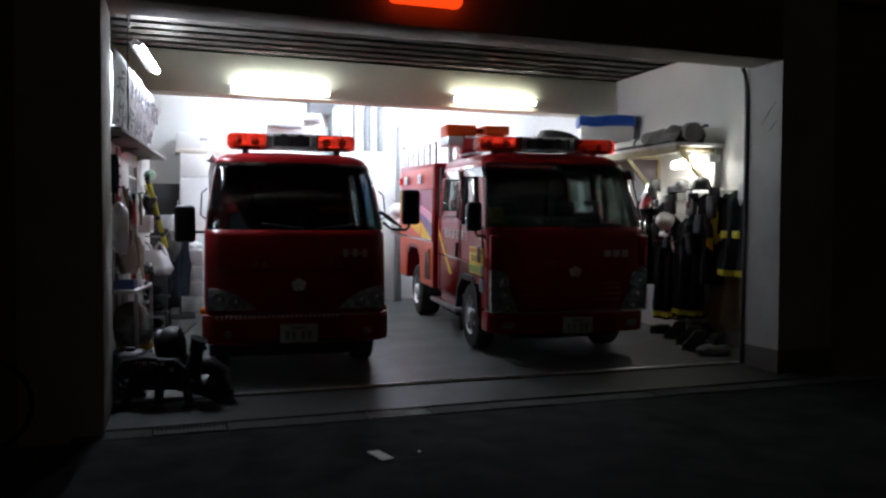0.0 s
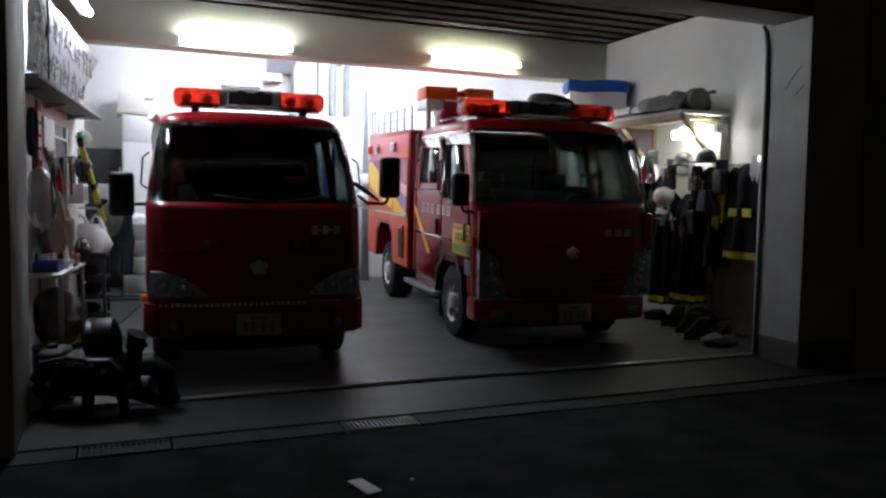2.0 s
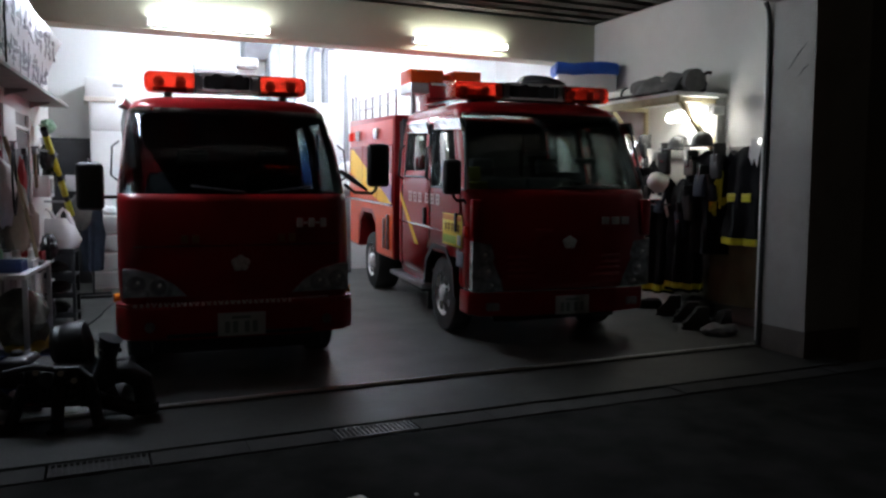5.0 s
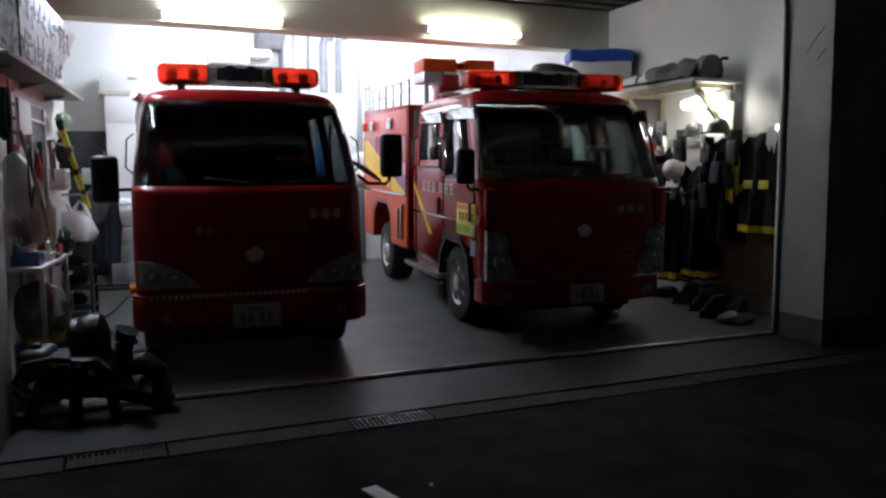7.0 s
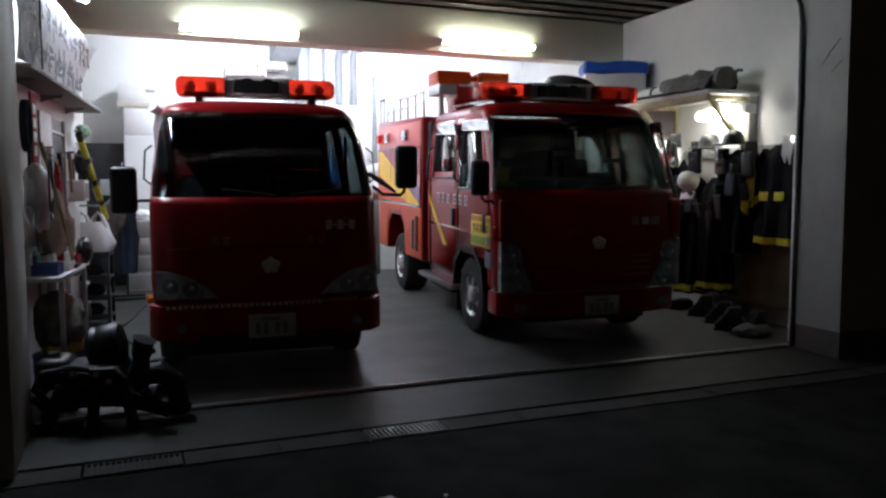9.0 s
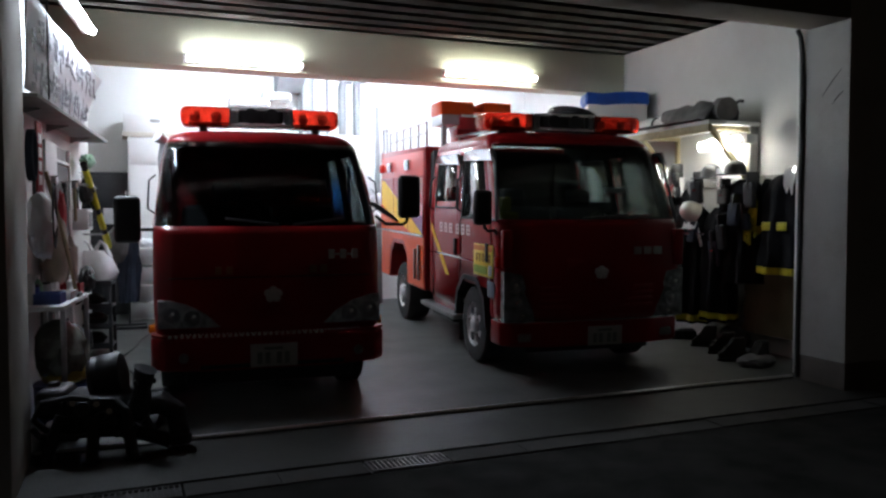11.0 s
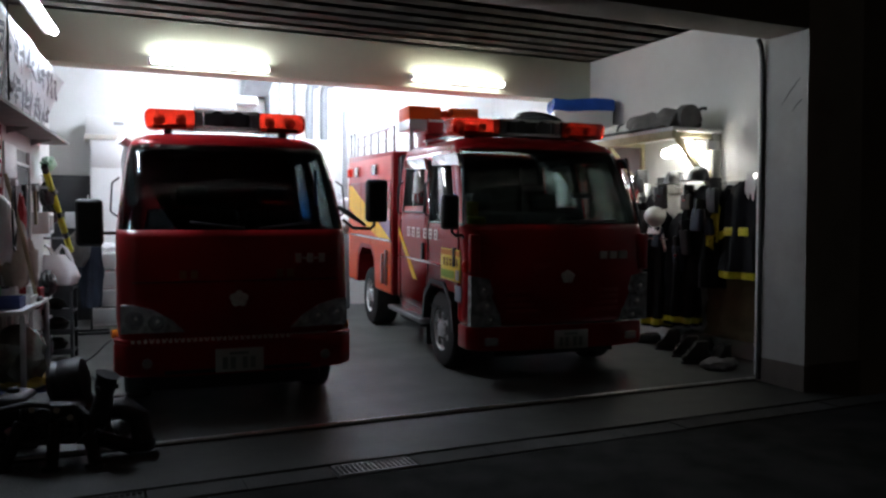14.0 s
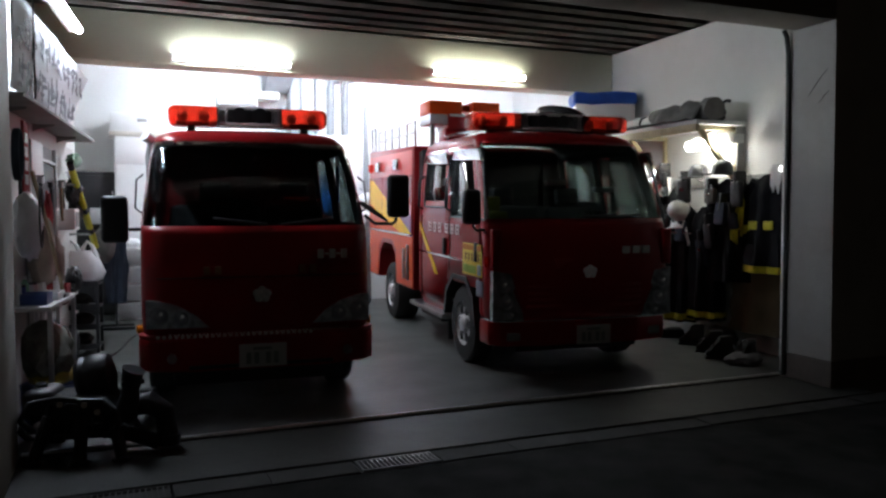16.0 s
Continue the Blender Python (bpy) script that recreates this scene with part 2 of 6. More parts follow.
def blob(bm, rx, ry, rz, m=None, rough=0.12, freq=2.5, seed=0, sub=3, squash=0.0):
    vs = bmesh.ops.create_icosphere(bm, subdivisions=sub, radius=1.0)["verts"]
    for v in vs:
        n = noise.noise(v.co * freq + Vector((seed * 7.3, seed * 1.7, 0))) * rough + noise.noise(v.co * freq * 3 + Vector((0, seed * 3.1, 5))) * rough * 0.4
        v.co *= 1 + n
        if squash and v.co.z < -squash:
            v.co.z = -squash
        v.co = Vector((v.co.x * rx, v.co.y * ry, v.co.z * rz))
    if m is not None:
        bmesh.ops.transform(bm, matrix=m, verts=vs)
    return bm


# ---- the large structure ----
SLOPE = 0.025
Y_RAIL, Y_BACK, X_RIGHT = 6.5, 12.75, 6.15


def floor_z(y):
    return max(0.0, (y - Y_RAIL) * SLOPE)


def left_x(y):
    """The lined tool partition, which runs askew to the bay."""
    return -0.62 + 0.105 * (y - 6.5)


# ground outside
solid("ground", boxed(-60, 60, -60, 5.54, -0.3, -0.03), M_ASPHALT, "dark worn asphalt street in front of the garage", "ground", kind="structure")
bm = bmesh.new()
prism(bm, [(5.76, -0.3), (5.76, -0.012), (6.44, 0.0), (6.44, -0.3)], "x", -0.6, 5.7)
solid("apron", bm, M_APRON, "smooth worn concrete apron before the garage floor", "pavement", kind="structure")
drain = tagged(new("drain_channel"), "concrete street drain with covers and steel grates", "drain", kind="structure")
cover_mesh = mesh_of(boxed(0.001, 0.499, 5.55, 5.755, -0.25, -0.022, bevel=0.003, segs=1), "drain_cover", M_KERB)
rnd = random.Random(3)
for k in range(-1, 13):
    x = -0.13 + 0.5 * k
    if k in (0, 3):
        bm = bmesh.new()
        box(bm, x + 0.01, x + 0.49, 5.56, 5.575, -0.06, -0.02, bevel=0.003)
        box(bm, x + 0.01, x + 0.49, 5.735, 5.75, -0.06, -0.02, bevel=0.003)
        for i in range(17):
            box(bm, x + 0.015 + i * 0.029, x + 0.023 + i * 0.029, 5.575, 5.735, -0.06, -0.021)
        # the first grate gets a darker metal than the other
        part("grate", bm, M_GRATE if k else M_DARKGRATE, drain, "dull steel drain grate")
    else:
        ob = new("drain_cover", cover_mesh)
        ob.location = (x, 0, rnd.uniform(-0.004, 0.003))
        ob.parent = drain
# filler added close under the first grate so its gaps look less black
part("silt", boxed(-0.12, 0.36, 5.577, 5.733, -0.2, -0.034), M_KERB, drain)
part("channel_bed", boxed(-0.6, 6.4, 5.54, 5.76, -0.30, -0.26), M_PLINTH, drain)

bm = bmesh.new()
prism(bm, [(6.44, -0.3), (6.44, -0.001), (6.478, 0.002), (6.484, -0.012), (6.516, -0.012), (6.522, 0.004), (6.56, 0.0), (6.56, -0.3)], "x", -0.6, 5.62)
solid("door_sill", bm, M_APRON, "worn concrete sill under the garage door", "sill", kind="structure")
bm = bmesh.new()
rod(bm, [(-0.42, 6.548, 0.004), (5.5, 6.548, 0.004)], 0.016, 12)
solid("door_rail", bm, M_RAIL, "worn bright steel floor rail of the garage door", "door rail", kind="structure")
bm = bmesh.new()
prism(bm, [(6.56, -0.3), (6.56, 0.0), (Y_BACK + 0.2, (Y_BACK + 0.2 - Y_RAIL) * SLOPE), (Y_BACK + 0.2, -0.3)], "x", -1.0, 6.4)
solid("floor", bm, M_CONCRETE, "stained grey concrete garage floor", "floor", kind="structure")

# walls with thickness
CEIL = 3.5
bm = bmesh.new()
box(bm, -1.0, -0.75, 6.5, Y_BACK, -0.2, CEIL)
solid("wall_left", bm, M_WALL, "white painted garage side wall behind the tools", "wall", kind="structure")
solid("wall_right", boxed(X_RIGHT, X_RIGHT + 0.25, 6.5, Y_BACK, -0.2, CEIL), M_WALL, "white painted garage side wall with gear hooks", "wall", kind="structure")
solid("wall_back", boxed(-1.2, X_RIGHT + 0.25, Y_BACK, Y_BACK + 0.2, -0.2, CEIL), M_WALL, "bright white back wall of the garage", "wall", kind="structure")
bm = bmesh.new()
prism(bm, [(left_x(6.52) - 0.05, 6.52), (left_x(6.52), 6.52), (left_x(10.1), 10.1), (left_x(10.1) - 0.05, 10.1)], "z", -0.1, 2.95)
solid("tool_partition", bm, M_WALL, "white board partition behind the tools", "wall", kind="structure")
# front: pillars, lintel
LIN = 2.98
solid("pillar_left", boxed(-0.95, -0.43, 5.68, 6.5, -0.25, CEIL + 0.6, bevel=0.008), M_JAMB, "grey rendered pillar at the garage opening", "pillar", kind="structure")
solid("pillar_right", boxed(5.5, 6.15, 6.0, 6.5, 0.21, CEIL + 0.6, bevel=0.008), M_JAMB, "grey rendered pillar at the garage opening", "pillar", kind="structure")
solid("plinth_right", boxed(5.485, 6.165, 5.985, 6.5, -0.25, 0.21, bevel=0.006), M_PLINTH, "dark rendered plinth of the pillar", "plinth", kind="structure")
solid("lintel", boxed(-0.43, 5.5, 6.0, 6.42, LIN, CEIL + 0.6, bevel=0.008), M_OUTWALL, "grey rendered lintel over the garage opening", "lintel", kind="structure")
solid("wall_front_left", boxed(-9, -0.95, 5.74, 6.3, -0.25, CEIL + 0.6), M_OUTWALL, "dark outer wall beside the opening", "wall", kind="structure")
solid("wall_front_right", boxed(6.15, 14, 6.12, 6.36, -0.25, CEIL + 0.6), M_OUTWALL, "dark outer wall beside the opening", "wall", kind="structure")
solid("wall_front_upper", boxed(-9, 14, 6.02, 6.4, CEIL + 0.6, CEIL + 3), M_OUTWALL, "dark outer wall above the opening", "wall", kind="structure")

# steel deck ceiling: flutes run across the bay
bm = bmesh.new()
prof = []
y = 6.3
while y < Y_BACK + 0.2:
    prof += [(y, CEIL), (y + 0.13, CEIL), (y + 0.16, CEIL + 0.075), (y + 0.27, CEIL + 0.075)]
    y += 0.30
rows_ = []
for yy, zz in prof:
    rows_.append((bm.verts.new((-1.2, yy, zz)), bm.verts.new((6.4, yy, zz))))
for a, b in zip(rows_, rows_[1:]):
    bm.faces.new((a[0], a[1], b[1], b[0]))
bmesh.ops.solidify(bm, geom=bm.faces[:], thickness=0.004)
solid("ceiling", bm, M_DECK, "ribbed galvanised steel deck ceiling", "ceiling", kind="structure", smooth=False)
solid("roof_slab", boxed(-9, 14, 6.02, Y_BACK + 0.2, CEIL + 0.12, CEIL + 0.3), M_OUTWALL, "concrete slab over the steel deck", "roof", kind="structure")

# beam across the bay, with a wider lower edge
bm = bmesh.new()
box(bm, -0.75, X_RIGHT, 10.0, 10.3, 2.99, CEIL, bevel=0.012)
solid("beam", bm, M_BEAM, "cream painted beam across the garage ceiling", "beam", kind="structure")
# ---- fluorescent lamps ----
def tube_lamp(m, length=1.25):
    """Trough housing on its back (local y = 0), tube along x, facing -y."""
    t = thing("fluorescent_lamp", m, "white fluorescent tube lamp, switched on", "ceiling lamp", "fluorescent lamps")
    bm = bmesh.new()
    prism(bm, [(0.0, -0.05), (0.0, 0.05), (-0.035, 0.032), (-0.035, -0.032)], "x", -length / 2, length / 2, bevel=0.004)
    part("housing", bm, M_WHITE, t)
    for s in (-1, 1):
        part("socket", boxed(s * (length / 2 - 0.015) - 0.015, s * (length / 2 - 0.015) + 0.015, -0.085, -0.03, -0.025, 0.025, bevel=0.005), M_WHITE, t)
    bm = bmesh.new()
    prism(bm, [(-0.036, -0.026), (-0.036, 0.026), (-0.08, 0.026), (-0.094, 0.013), (-0.094, -0.013), (-0.08, -0.026)], "x", -length / 2 + 0.03, length / 2 - 0.03, bevel=0.008)
    part("diffuser", bm, M_TUBE, t, "glowing white diffuser")
    return t


LAMP_A = tube_lamp(pose(1.31, 9.995, 3.065))
LAMP_B = copy_thing(LAMP_A, pose(4.21, 9.995, 3.105))


def relamp(lamp, material):
    """Give one lamp a tube of its own brightness."""
    for ch in lamp.children:
        if ch.name.startswith("diffuser"):
            ch.data = ch.data.copy()
            ch.data.materials[0] = material


relamp(LAMP_B, M_TUBE_DIM)
# assumed lamps, unseen on the far side of the beam, boosted to whiten the back
for lx in (1.25, 2.9, 4.7):
    relamp(copy_thing(LAMP_A, pose(lx, 11.3, CEIL - 0.01, 90, 0, 0)), M_TUBE_HIDDEN)
# along the side wall, over the hung sheet
relamp(copy_thing(LAMP_A, pose(left_x(7.95) + 0.22, 7.95, 2.985, 25, 0, 84)), M_TUBE_SIDE)


# ---- fire engines ----
def ring(f, w, c, r, sides, fronts, nc=7):
    """Plan outline of a cab at one height: rear left, along the side, round the corners, rear right. Each point comes with its run."""
    out = []
    y0 = f + c
    for s in sides:
        out.append((-w, r + (y0 - r) * s, "L", s))
    for k in range(1, nc):
        a = math.pi / 2 * k / nc
        out.append((-w + c - c * math.cos(a), y0 - c * math.sin(a), "CL", k / nc))
    for s in fronts:
        bow = 0.05 * (1 - (2 * s - 1) ** 2)
        out.append((-w + c + (2 * w - 2 * c) * s, f - bow, "F", s))
    for k in range(nc - 1, 0, -1):
        a = math.pi / 2 * k / nc
        out.append((w - c + c * math.cos(a), y0 - c * math.sin(a), "CR", k / nc))
    for s in reversed(sides):
        out.append((w, r + (y0 - r) * s, "R", s))
    return out


def cab_shell(levels, rear, sides, fronts, sort):
    """Loft the rings; sort(run, s, z) names the mesh that each cell goes to. Returns a bmesh for each name."""
    rings = [(z, ring(f, w, c, rear, sides, fronts)) for z, f, w, c in levels]
    meshes, seen = {}, {}

    def vert(key, co):
        if key not in seen:
            seen[key] = meshes[key[0]].verts.new(co)
        return seen[key]
    for (za, ra), (zb, rb) in zip(rings, rings[1:]):
        for i in range(len(ra) - 1):
            a, b = ra[i], ra[i + 1]
            run = a[2] if a[2] == b[2] else (a[2] if a[2] in ("CL", "CR") else b[2])
            s = (a[3] + b[3]) / 2 if a[2] == b[2] else (b[3] if run == b[2] else a[3])
            name = sort(run, s, (za + zb) / 2)
            if name is None:
                continue
            if name not in meshes:
                meshes[name] = bmesh.new()
            quad = [vert((name, za, i), (*ra[i][:2], za)), vert((name, za, i + 1), (*ra[i + 1][:2], za)), vert((name, zb, i + 1), (*rb[i + 1][:2], zb)), vert((name, zb, i), (*rb[i][:2], zb))]
            meshes[name].faces.new(quad)
    z, top = rings[-1]
    bmx = meshes["shell"]
    bmx.faces.new([vert(("shell", z, i), (*p[:2], z)) for i, p in enumerate(top)])
    return meshes


def thicken(ob, t=0.02, lining=None):
    md = ob.modifiers.new("thickness", "SOLIDIFY")
    md.thickness, md.offset = t, -1
    if lining:
        ob.data.materials.append(lining)
        md.material_offset = 1
    return ob


def wheel(parent, x, y, r, width, s):
    bm = bmesh.new()
    m = Matrix.Translation((x, y, r)) @ Matrix.Rotation(radians(90), 4, "Y") @ Matrix.Scale(s, 4, (0, 0, 1))
    h = width / 2
    lathe(bm, [(r * 0.56, -h), (r * 0.80, -h * 1.02), (r * 0.95, -h * 0.92), (r, -h * 0.72), (r, h * 0.72), (r * 0.95, h * 0.92), (r * 0.80, h * 1.02), (r * 0.58, h), (r * 0.56, h * 0.6), (r * 0.56, -h * 0.6), (r * 0.56, -h)], 36, m, cap=False)
    w = part("wheel", bm, M_RUBBER, parent, "black tyre on a steel rim")
    bm = bmesh.new()
    lathe(bm, [(r * 0.57, -h * 0.5), (r * 0.61, h * 0.96), (r * 0.585, h * 1.0), (r * 0.55, h * 0.80), (r * 0.51, h * 0.45), (r * 0.47, h * 0.70), (r * 0.44, h * 0.80), (r * 0.33, h * 0.84), (r * 0.28, h * 0.70), (r * 0.24, h * 0.72), (r * 0.22, h * 1.02), (r * 0.17, h * 1.12), (0.0, h * 1.14)], 32, m)
    part("rim", bm, M_RIM, w, "silver steel rim")
    for k in range(6):
        a = 2 * math.pi * (k + 0.5) / 6
        # black disc on the rim in place of the shade inside a vent hole
        bm = bmesh.new()
        lathe(bm, [(0.046, h * 0.70), (0.046, h * 0.87), (0.042, h * 0.88)], 12, m @ Matrix.Translation((r * 0.40 * math.cos(a), r * 0.40 * math.sin(a), 0)))
        part("vent_hole", bm, M_BLACK, w)
        a = 2 * math.pi * k / 6
        bm = bmesh.new()
        lathe(bm, [(0.014, h * 0.70), (0.014, h * 0.95), (0.008, h * 0.99)], 6, m @ Matrix.Translation((r * 0.29 * math.cos(a), r * 0.29 * math.sin(a), 0)))
        part("wheel_nut", bm, M_STEEL, w)
    return w


def beacon_bar(parent, half, y, z0, z1, roof):
    """Roof light bar: tray, red end lenses with reflectors inside, speaker box in the middle, two feet."""
    h = z1 - z0
    bar = part("light_bar", boxed(-half * 0.9, half * 0.9, y - 0.11, y + 0.11, z0 + 0.004, z0 + 0.035, bevel=0.01), M_BLACK, parent, "roof light bar with red lenses")
    for s in (-1, 1):
        bm = bmesh.new()
        a, b = half * 0.40, half
        pts = [(s * a, z0 - 0.004), (s * (b - 0.03), z0 - 0.004), (s * b, z0 + 0.03), (s * b, z1 - 0.03), (s * (b - 0.03), z1), (s * a, z1)]
        prism(bm, pts, "y", y - 0.13, y + 0.13, bevel=0.018)
        part("red_lens", bm, M_REDLENS, bar, "translucent red lens")
        for k in range(2):
            bm = bmesh.new()
            lathe(bm, [(0.015, 0), (0.035, 0.02), (0.042, 0.05), (0.025, 0.075), (0.01, 0.08)], 14, Matrix.Translation((s * (a + (b - a) * (0.28 + 0.42 * k)), y + 0.03, z0 + 0.04)))
            part("reflector", bm, M_GALV, bar)
        bm = bmesh.new()
        for k in range(6):
            zk = z0 + 0.028 + k * (h - 0.045) / 6
            box(bm, s * half * 0.345 - 0.026, s * half * 0.345 + 0.026, y - 0.132, y + 0.132, zk, zk + (h - 0.045) / 15)
        part("side_grille", bm, M_BLACK, bar)
        part("end_cheek", boxed(s * half * 0.395 - 0.005, s * half * 0.395 + 0.004, y - 0.132, y + 0.132, z0, z1), M_BLACK, bar)
        part("clear_lens", boxed(s * half * 0.345 - 0.028, s * half * 0.345 + 0.028, y - 0.122, y + 0.122, z0 + 0.02, z1 - 0.008, bevel=0.004), M_CLEARLENS, bar, "clear lens")
        part("foot", boxed(s * half * 0.72 - 0.03, s * half * 0.72 + 0.03, y - 0.05, y + 0.05, roof - 0.03, z0 + 0.005, bevel=0.008), M_BLACK, bar)
    part("speaker", boxed(-half * 0.28, half * 0.28, y - 0.125, y + 0.12, z0 + 0.03, z1 - 0.012, bevel=0.02), M_BLACK, bar, "black loudspeaker box")
    for s in (-1, 1):
        bm = bmesh.new()
        lathe(bm, [(0.02, 0.0), (0.052, 0.012), (0.058, 0.0), (0.062, 0.012), (0.062, 0.02)], 18, Matrix.Translation((s * half * 0.13, y - 0.122, (z0 + z1) / 2 + 0.01)) @ Matrix.Rotation(radians(90), 4, "X"))
        part("speaker_cone", bm, M_BLACK, bar)
    for zf in (z0 + 0.012, z1 - 0.022):
        bm = bmesh.new()
        for k in range(14):
            xf = -half * 0.30 + half * 0.60 * k / 13
            box(bm, xf - 0.008, xf + 0.008, y - 0.139, y - 0.128, zf, zf + 0.013)
        part("dotted_trim", bm, M_WHITE, bar)
    part("top_rail", boxed(-half * 0.40, half * 0.40, y - 0.13, y + 0.13, z1 - 0.012, z1 + 0.006, bevel=0.004), M_TREAD, bar)
    part("bottom_rail", boxed(-half * 0.5, half * 0.5, y - 0.125, y - 0.112, z0 + 0.004, z0 + 0.03, bevel=0.003), M_TREAD, bar)
    return bar


def mirror(parent, x, y, z0, z1, w, anchor, sx):
    arm = bmesh.new()
    mx = x - sx * w * 0.1
    if anchor[2] > z0 + 0.04:
        rod(arm, [anchor, (mx, y, anchor[2])], 0.012, 8)
    else:
        rod(arm, [anchor, ((anchor[0] * 2 + mx) / 3, y + 0.01, z0 - 0.045), (mx - sx * 0.03, y, z0 - 0.05), (mx, y, z0 - 0.02), (mx, y, z0 + 0.05)], 0.013, 8)
    a = part("mirror_arm", arm, M_BLACK, parent)
    bm = boxed(x - w / 2, x + w / 2, y - 0.035, y + 0.045, z0, z1, bevel=0.035, segs=4)
    part("mirror_head", bm, M_BLACK, a, "large black door mirror housing")
    part("mirror_glass", boxed(x - w / 2 + 0.015, x + w / 2 - 0.015, y + 0.044, y + 0.049, z0 + 0.015, z1 - 0.015, bevel=0.002), M_MIRROR, a)


def number_plate(parent, x, y, z, w=0.33, h=0.165):
    p = part("number_plate", boxed(x - w / 2, x + w / 2, y - 0.012, y, z - h / 2, z + h / 2, bevel=0.004), M_PLATE, parent, "white plate with plain dark bars")
    for q in (-0.10, -0.045, 0.035, 0.09):
        part("plate_bar", boxed(x + q - 0.017, x + q + 0.017, y - 0.016, y - 0.011, z - h * 0.36, z + h * 0.14), M_PLATEINK, p)
    part("plate_bar", boxed(x - 0.07, x + 0.06, y - 0.016, y - 0.011, z + h * 0.24, z + h * 0.36), M_PLATEINK, p)


def flower_badge(parent, x, y, z, r=0.055):
    bm = bmesh.new()
    for k in range(5):
        a = math.pi / 2 + 2 * math.pi * k / 5
        lathe(bm, [(r * 0.52, 0), (r * 0.5, 0.012), (r * 0.3, 0.018), (0, 0.02)], 12, Matrix.Translation((x + r * 0.62 * math.cos(a), y, z + r * 0.5 * math.sin(a))) @ Matrix.Rotation(radians(90), 4, "X"))
    lathe(bm, [(r * 0.4, 0), (r * 0.36, 0.026), (0, 0.03)], 14, Matrix.Translation((x, y, z)) @ Matrix.Rotation(radians(90), 4, "X"))
    part("badge", bm, M_TREAD, parent, "silver flower-shaped badge")


def headlamp(parent, pts, y0, y1, bulbs, pan=M_HEADPAN):
    """Bright pan with bowls and painted glints under a clear cover; pts: outline (x, z) on the nose; y0 front, y1 back.
    """
    bm = bmesh.new()
    prism(bm, pts, "y", y0 + 0.02, y1)
    hl = part("headlamp", bm, pan, parent, "clear headlamp with bright reflector")
    bm = bmesh.new()
    for (x, z, r) in bulbs:
        lathe(bm, [(r, 0.0), (r * 0.95, 0.012), (r * 0.7, -0.004), (r * 0.3, -0.012), (r * 0.25, 0.02), (0.0, 0.03)], 18, Matrix.Translation((x, y0 + 0.016, z)) @ Matrix.Rotation(radians(90), 4, "X"))
    part("bulb_bowl", bm, M_REFLECTOR, hl)
    # pale off-centre dots, painted sparkles on the bowls
    for (x, z, r) in bulbs:
        bm = bmesh.new()
        blob(bm, 0.012, 0.012, 0.012, Matrix.Translation((x + r * 0.2, y0 - 0.004, z + r * 0.3)), rough=0, sub=2)
        part("bulb", bm, M_TREAD, hl)
    bm = bmesh.new()
    prism(bm, pts, "y", y0, y0 + 0.006)
    part("cover", bm, M_HEADLENS, hl)
    return hl


def seat(parent, x, y, z, w):
    st = part("seat", boxed(x - w / 2, x + w / 2, y - 0.25, y + 0.25, z - 0.1, z + 0.06, bevel=0.04, segs=3), M_SEAT, parent)
    m = Matrix.Translation((x, y + 0.22, z + 0.04)) @ Matrix.Rotation(radians(-12), 4, "X")
    part("backrest", boxed(-w / 2, w / 2, -0.06, 0.06, 0, 0.52, bevel=0.05, segs=3, m=m), M_SEAT, st)
    part("headrest", boxed(-0.13, 0.13, -0.045, 0.045, 0.55, 0.72, bevel=0.04, segs=3, m=m), M_SEAT, st)


def steering_wheel(parent, x, y, z):
    bm = bmesh.new()
    m = Matrix.Translation((x, y, z)) @ Matrix.Rotation(radians(38), 4, "X")
    pts = [m @ Vector((0.2 * math.cos(2 * math.pi * k / 24), 0.2 * math.sin(2 * math.pi * k / 24), 0)) for k in range(25)]
    rod(bm, pts, 0.016, 8, closed=False)
    lathe(bm, [(0.06, -0.02), (0.065, 0.01), (0.03, 0.03), (0, 0.03)], 16, m)
    for a in (0, 120, 240):
        d = Vector((math.cos(radians(a + 90)), math.sin(radians(a + 90)), 0))
        rod(bm, [m @ (d * 0.05), m @ (d * 0.2)], 0.014, 8)
    rod(bm, [m @ Vector((0, 0, 0)), m @ Vector((0, 0, -0.3))], 0.025, 8)
    part("steering_wheel", bm, M_BLACK, parent)


def wiper(parent, a, b, off):
    bm = bmesh.new()
    rod(bm, [a, ((a[0] + b[0]) / 2, (a[1] + b[1]) / 2 - off, (a[2] + b[2]) / 2), b], 0.009, 6)
    part("wiper", bm, M_BLACK, parent)


def lettering(parent, name, text, m, size, material, depth=0.002):
    cu = bpy.data.curves.new(name, "FONT")
    cu.body, cu.size, cu.extrude, cu.align_x = text, size, depth, "CENTER"
    tmp = bpy.data.objects.new(name, cu)
    me = bpy.data.meshes.new_from_object(tmp)
    bpy.data.objects.remove(tmp)
    me.materials.append(material)
    ob = new(name, me)
    ob.parent = parent
    ob.matrix_basis = m
    return ob


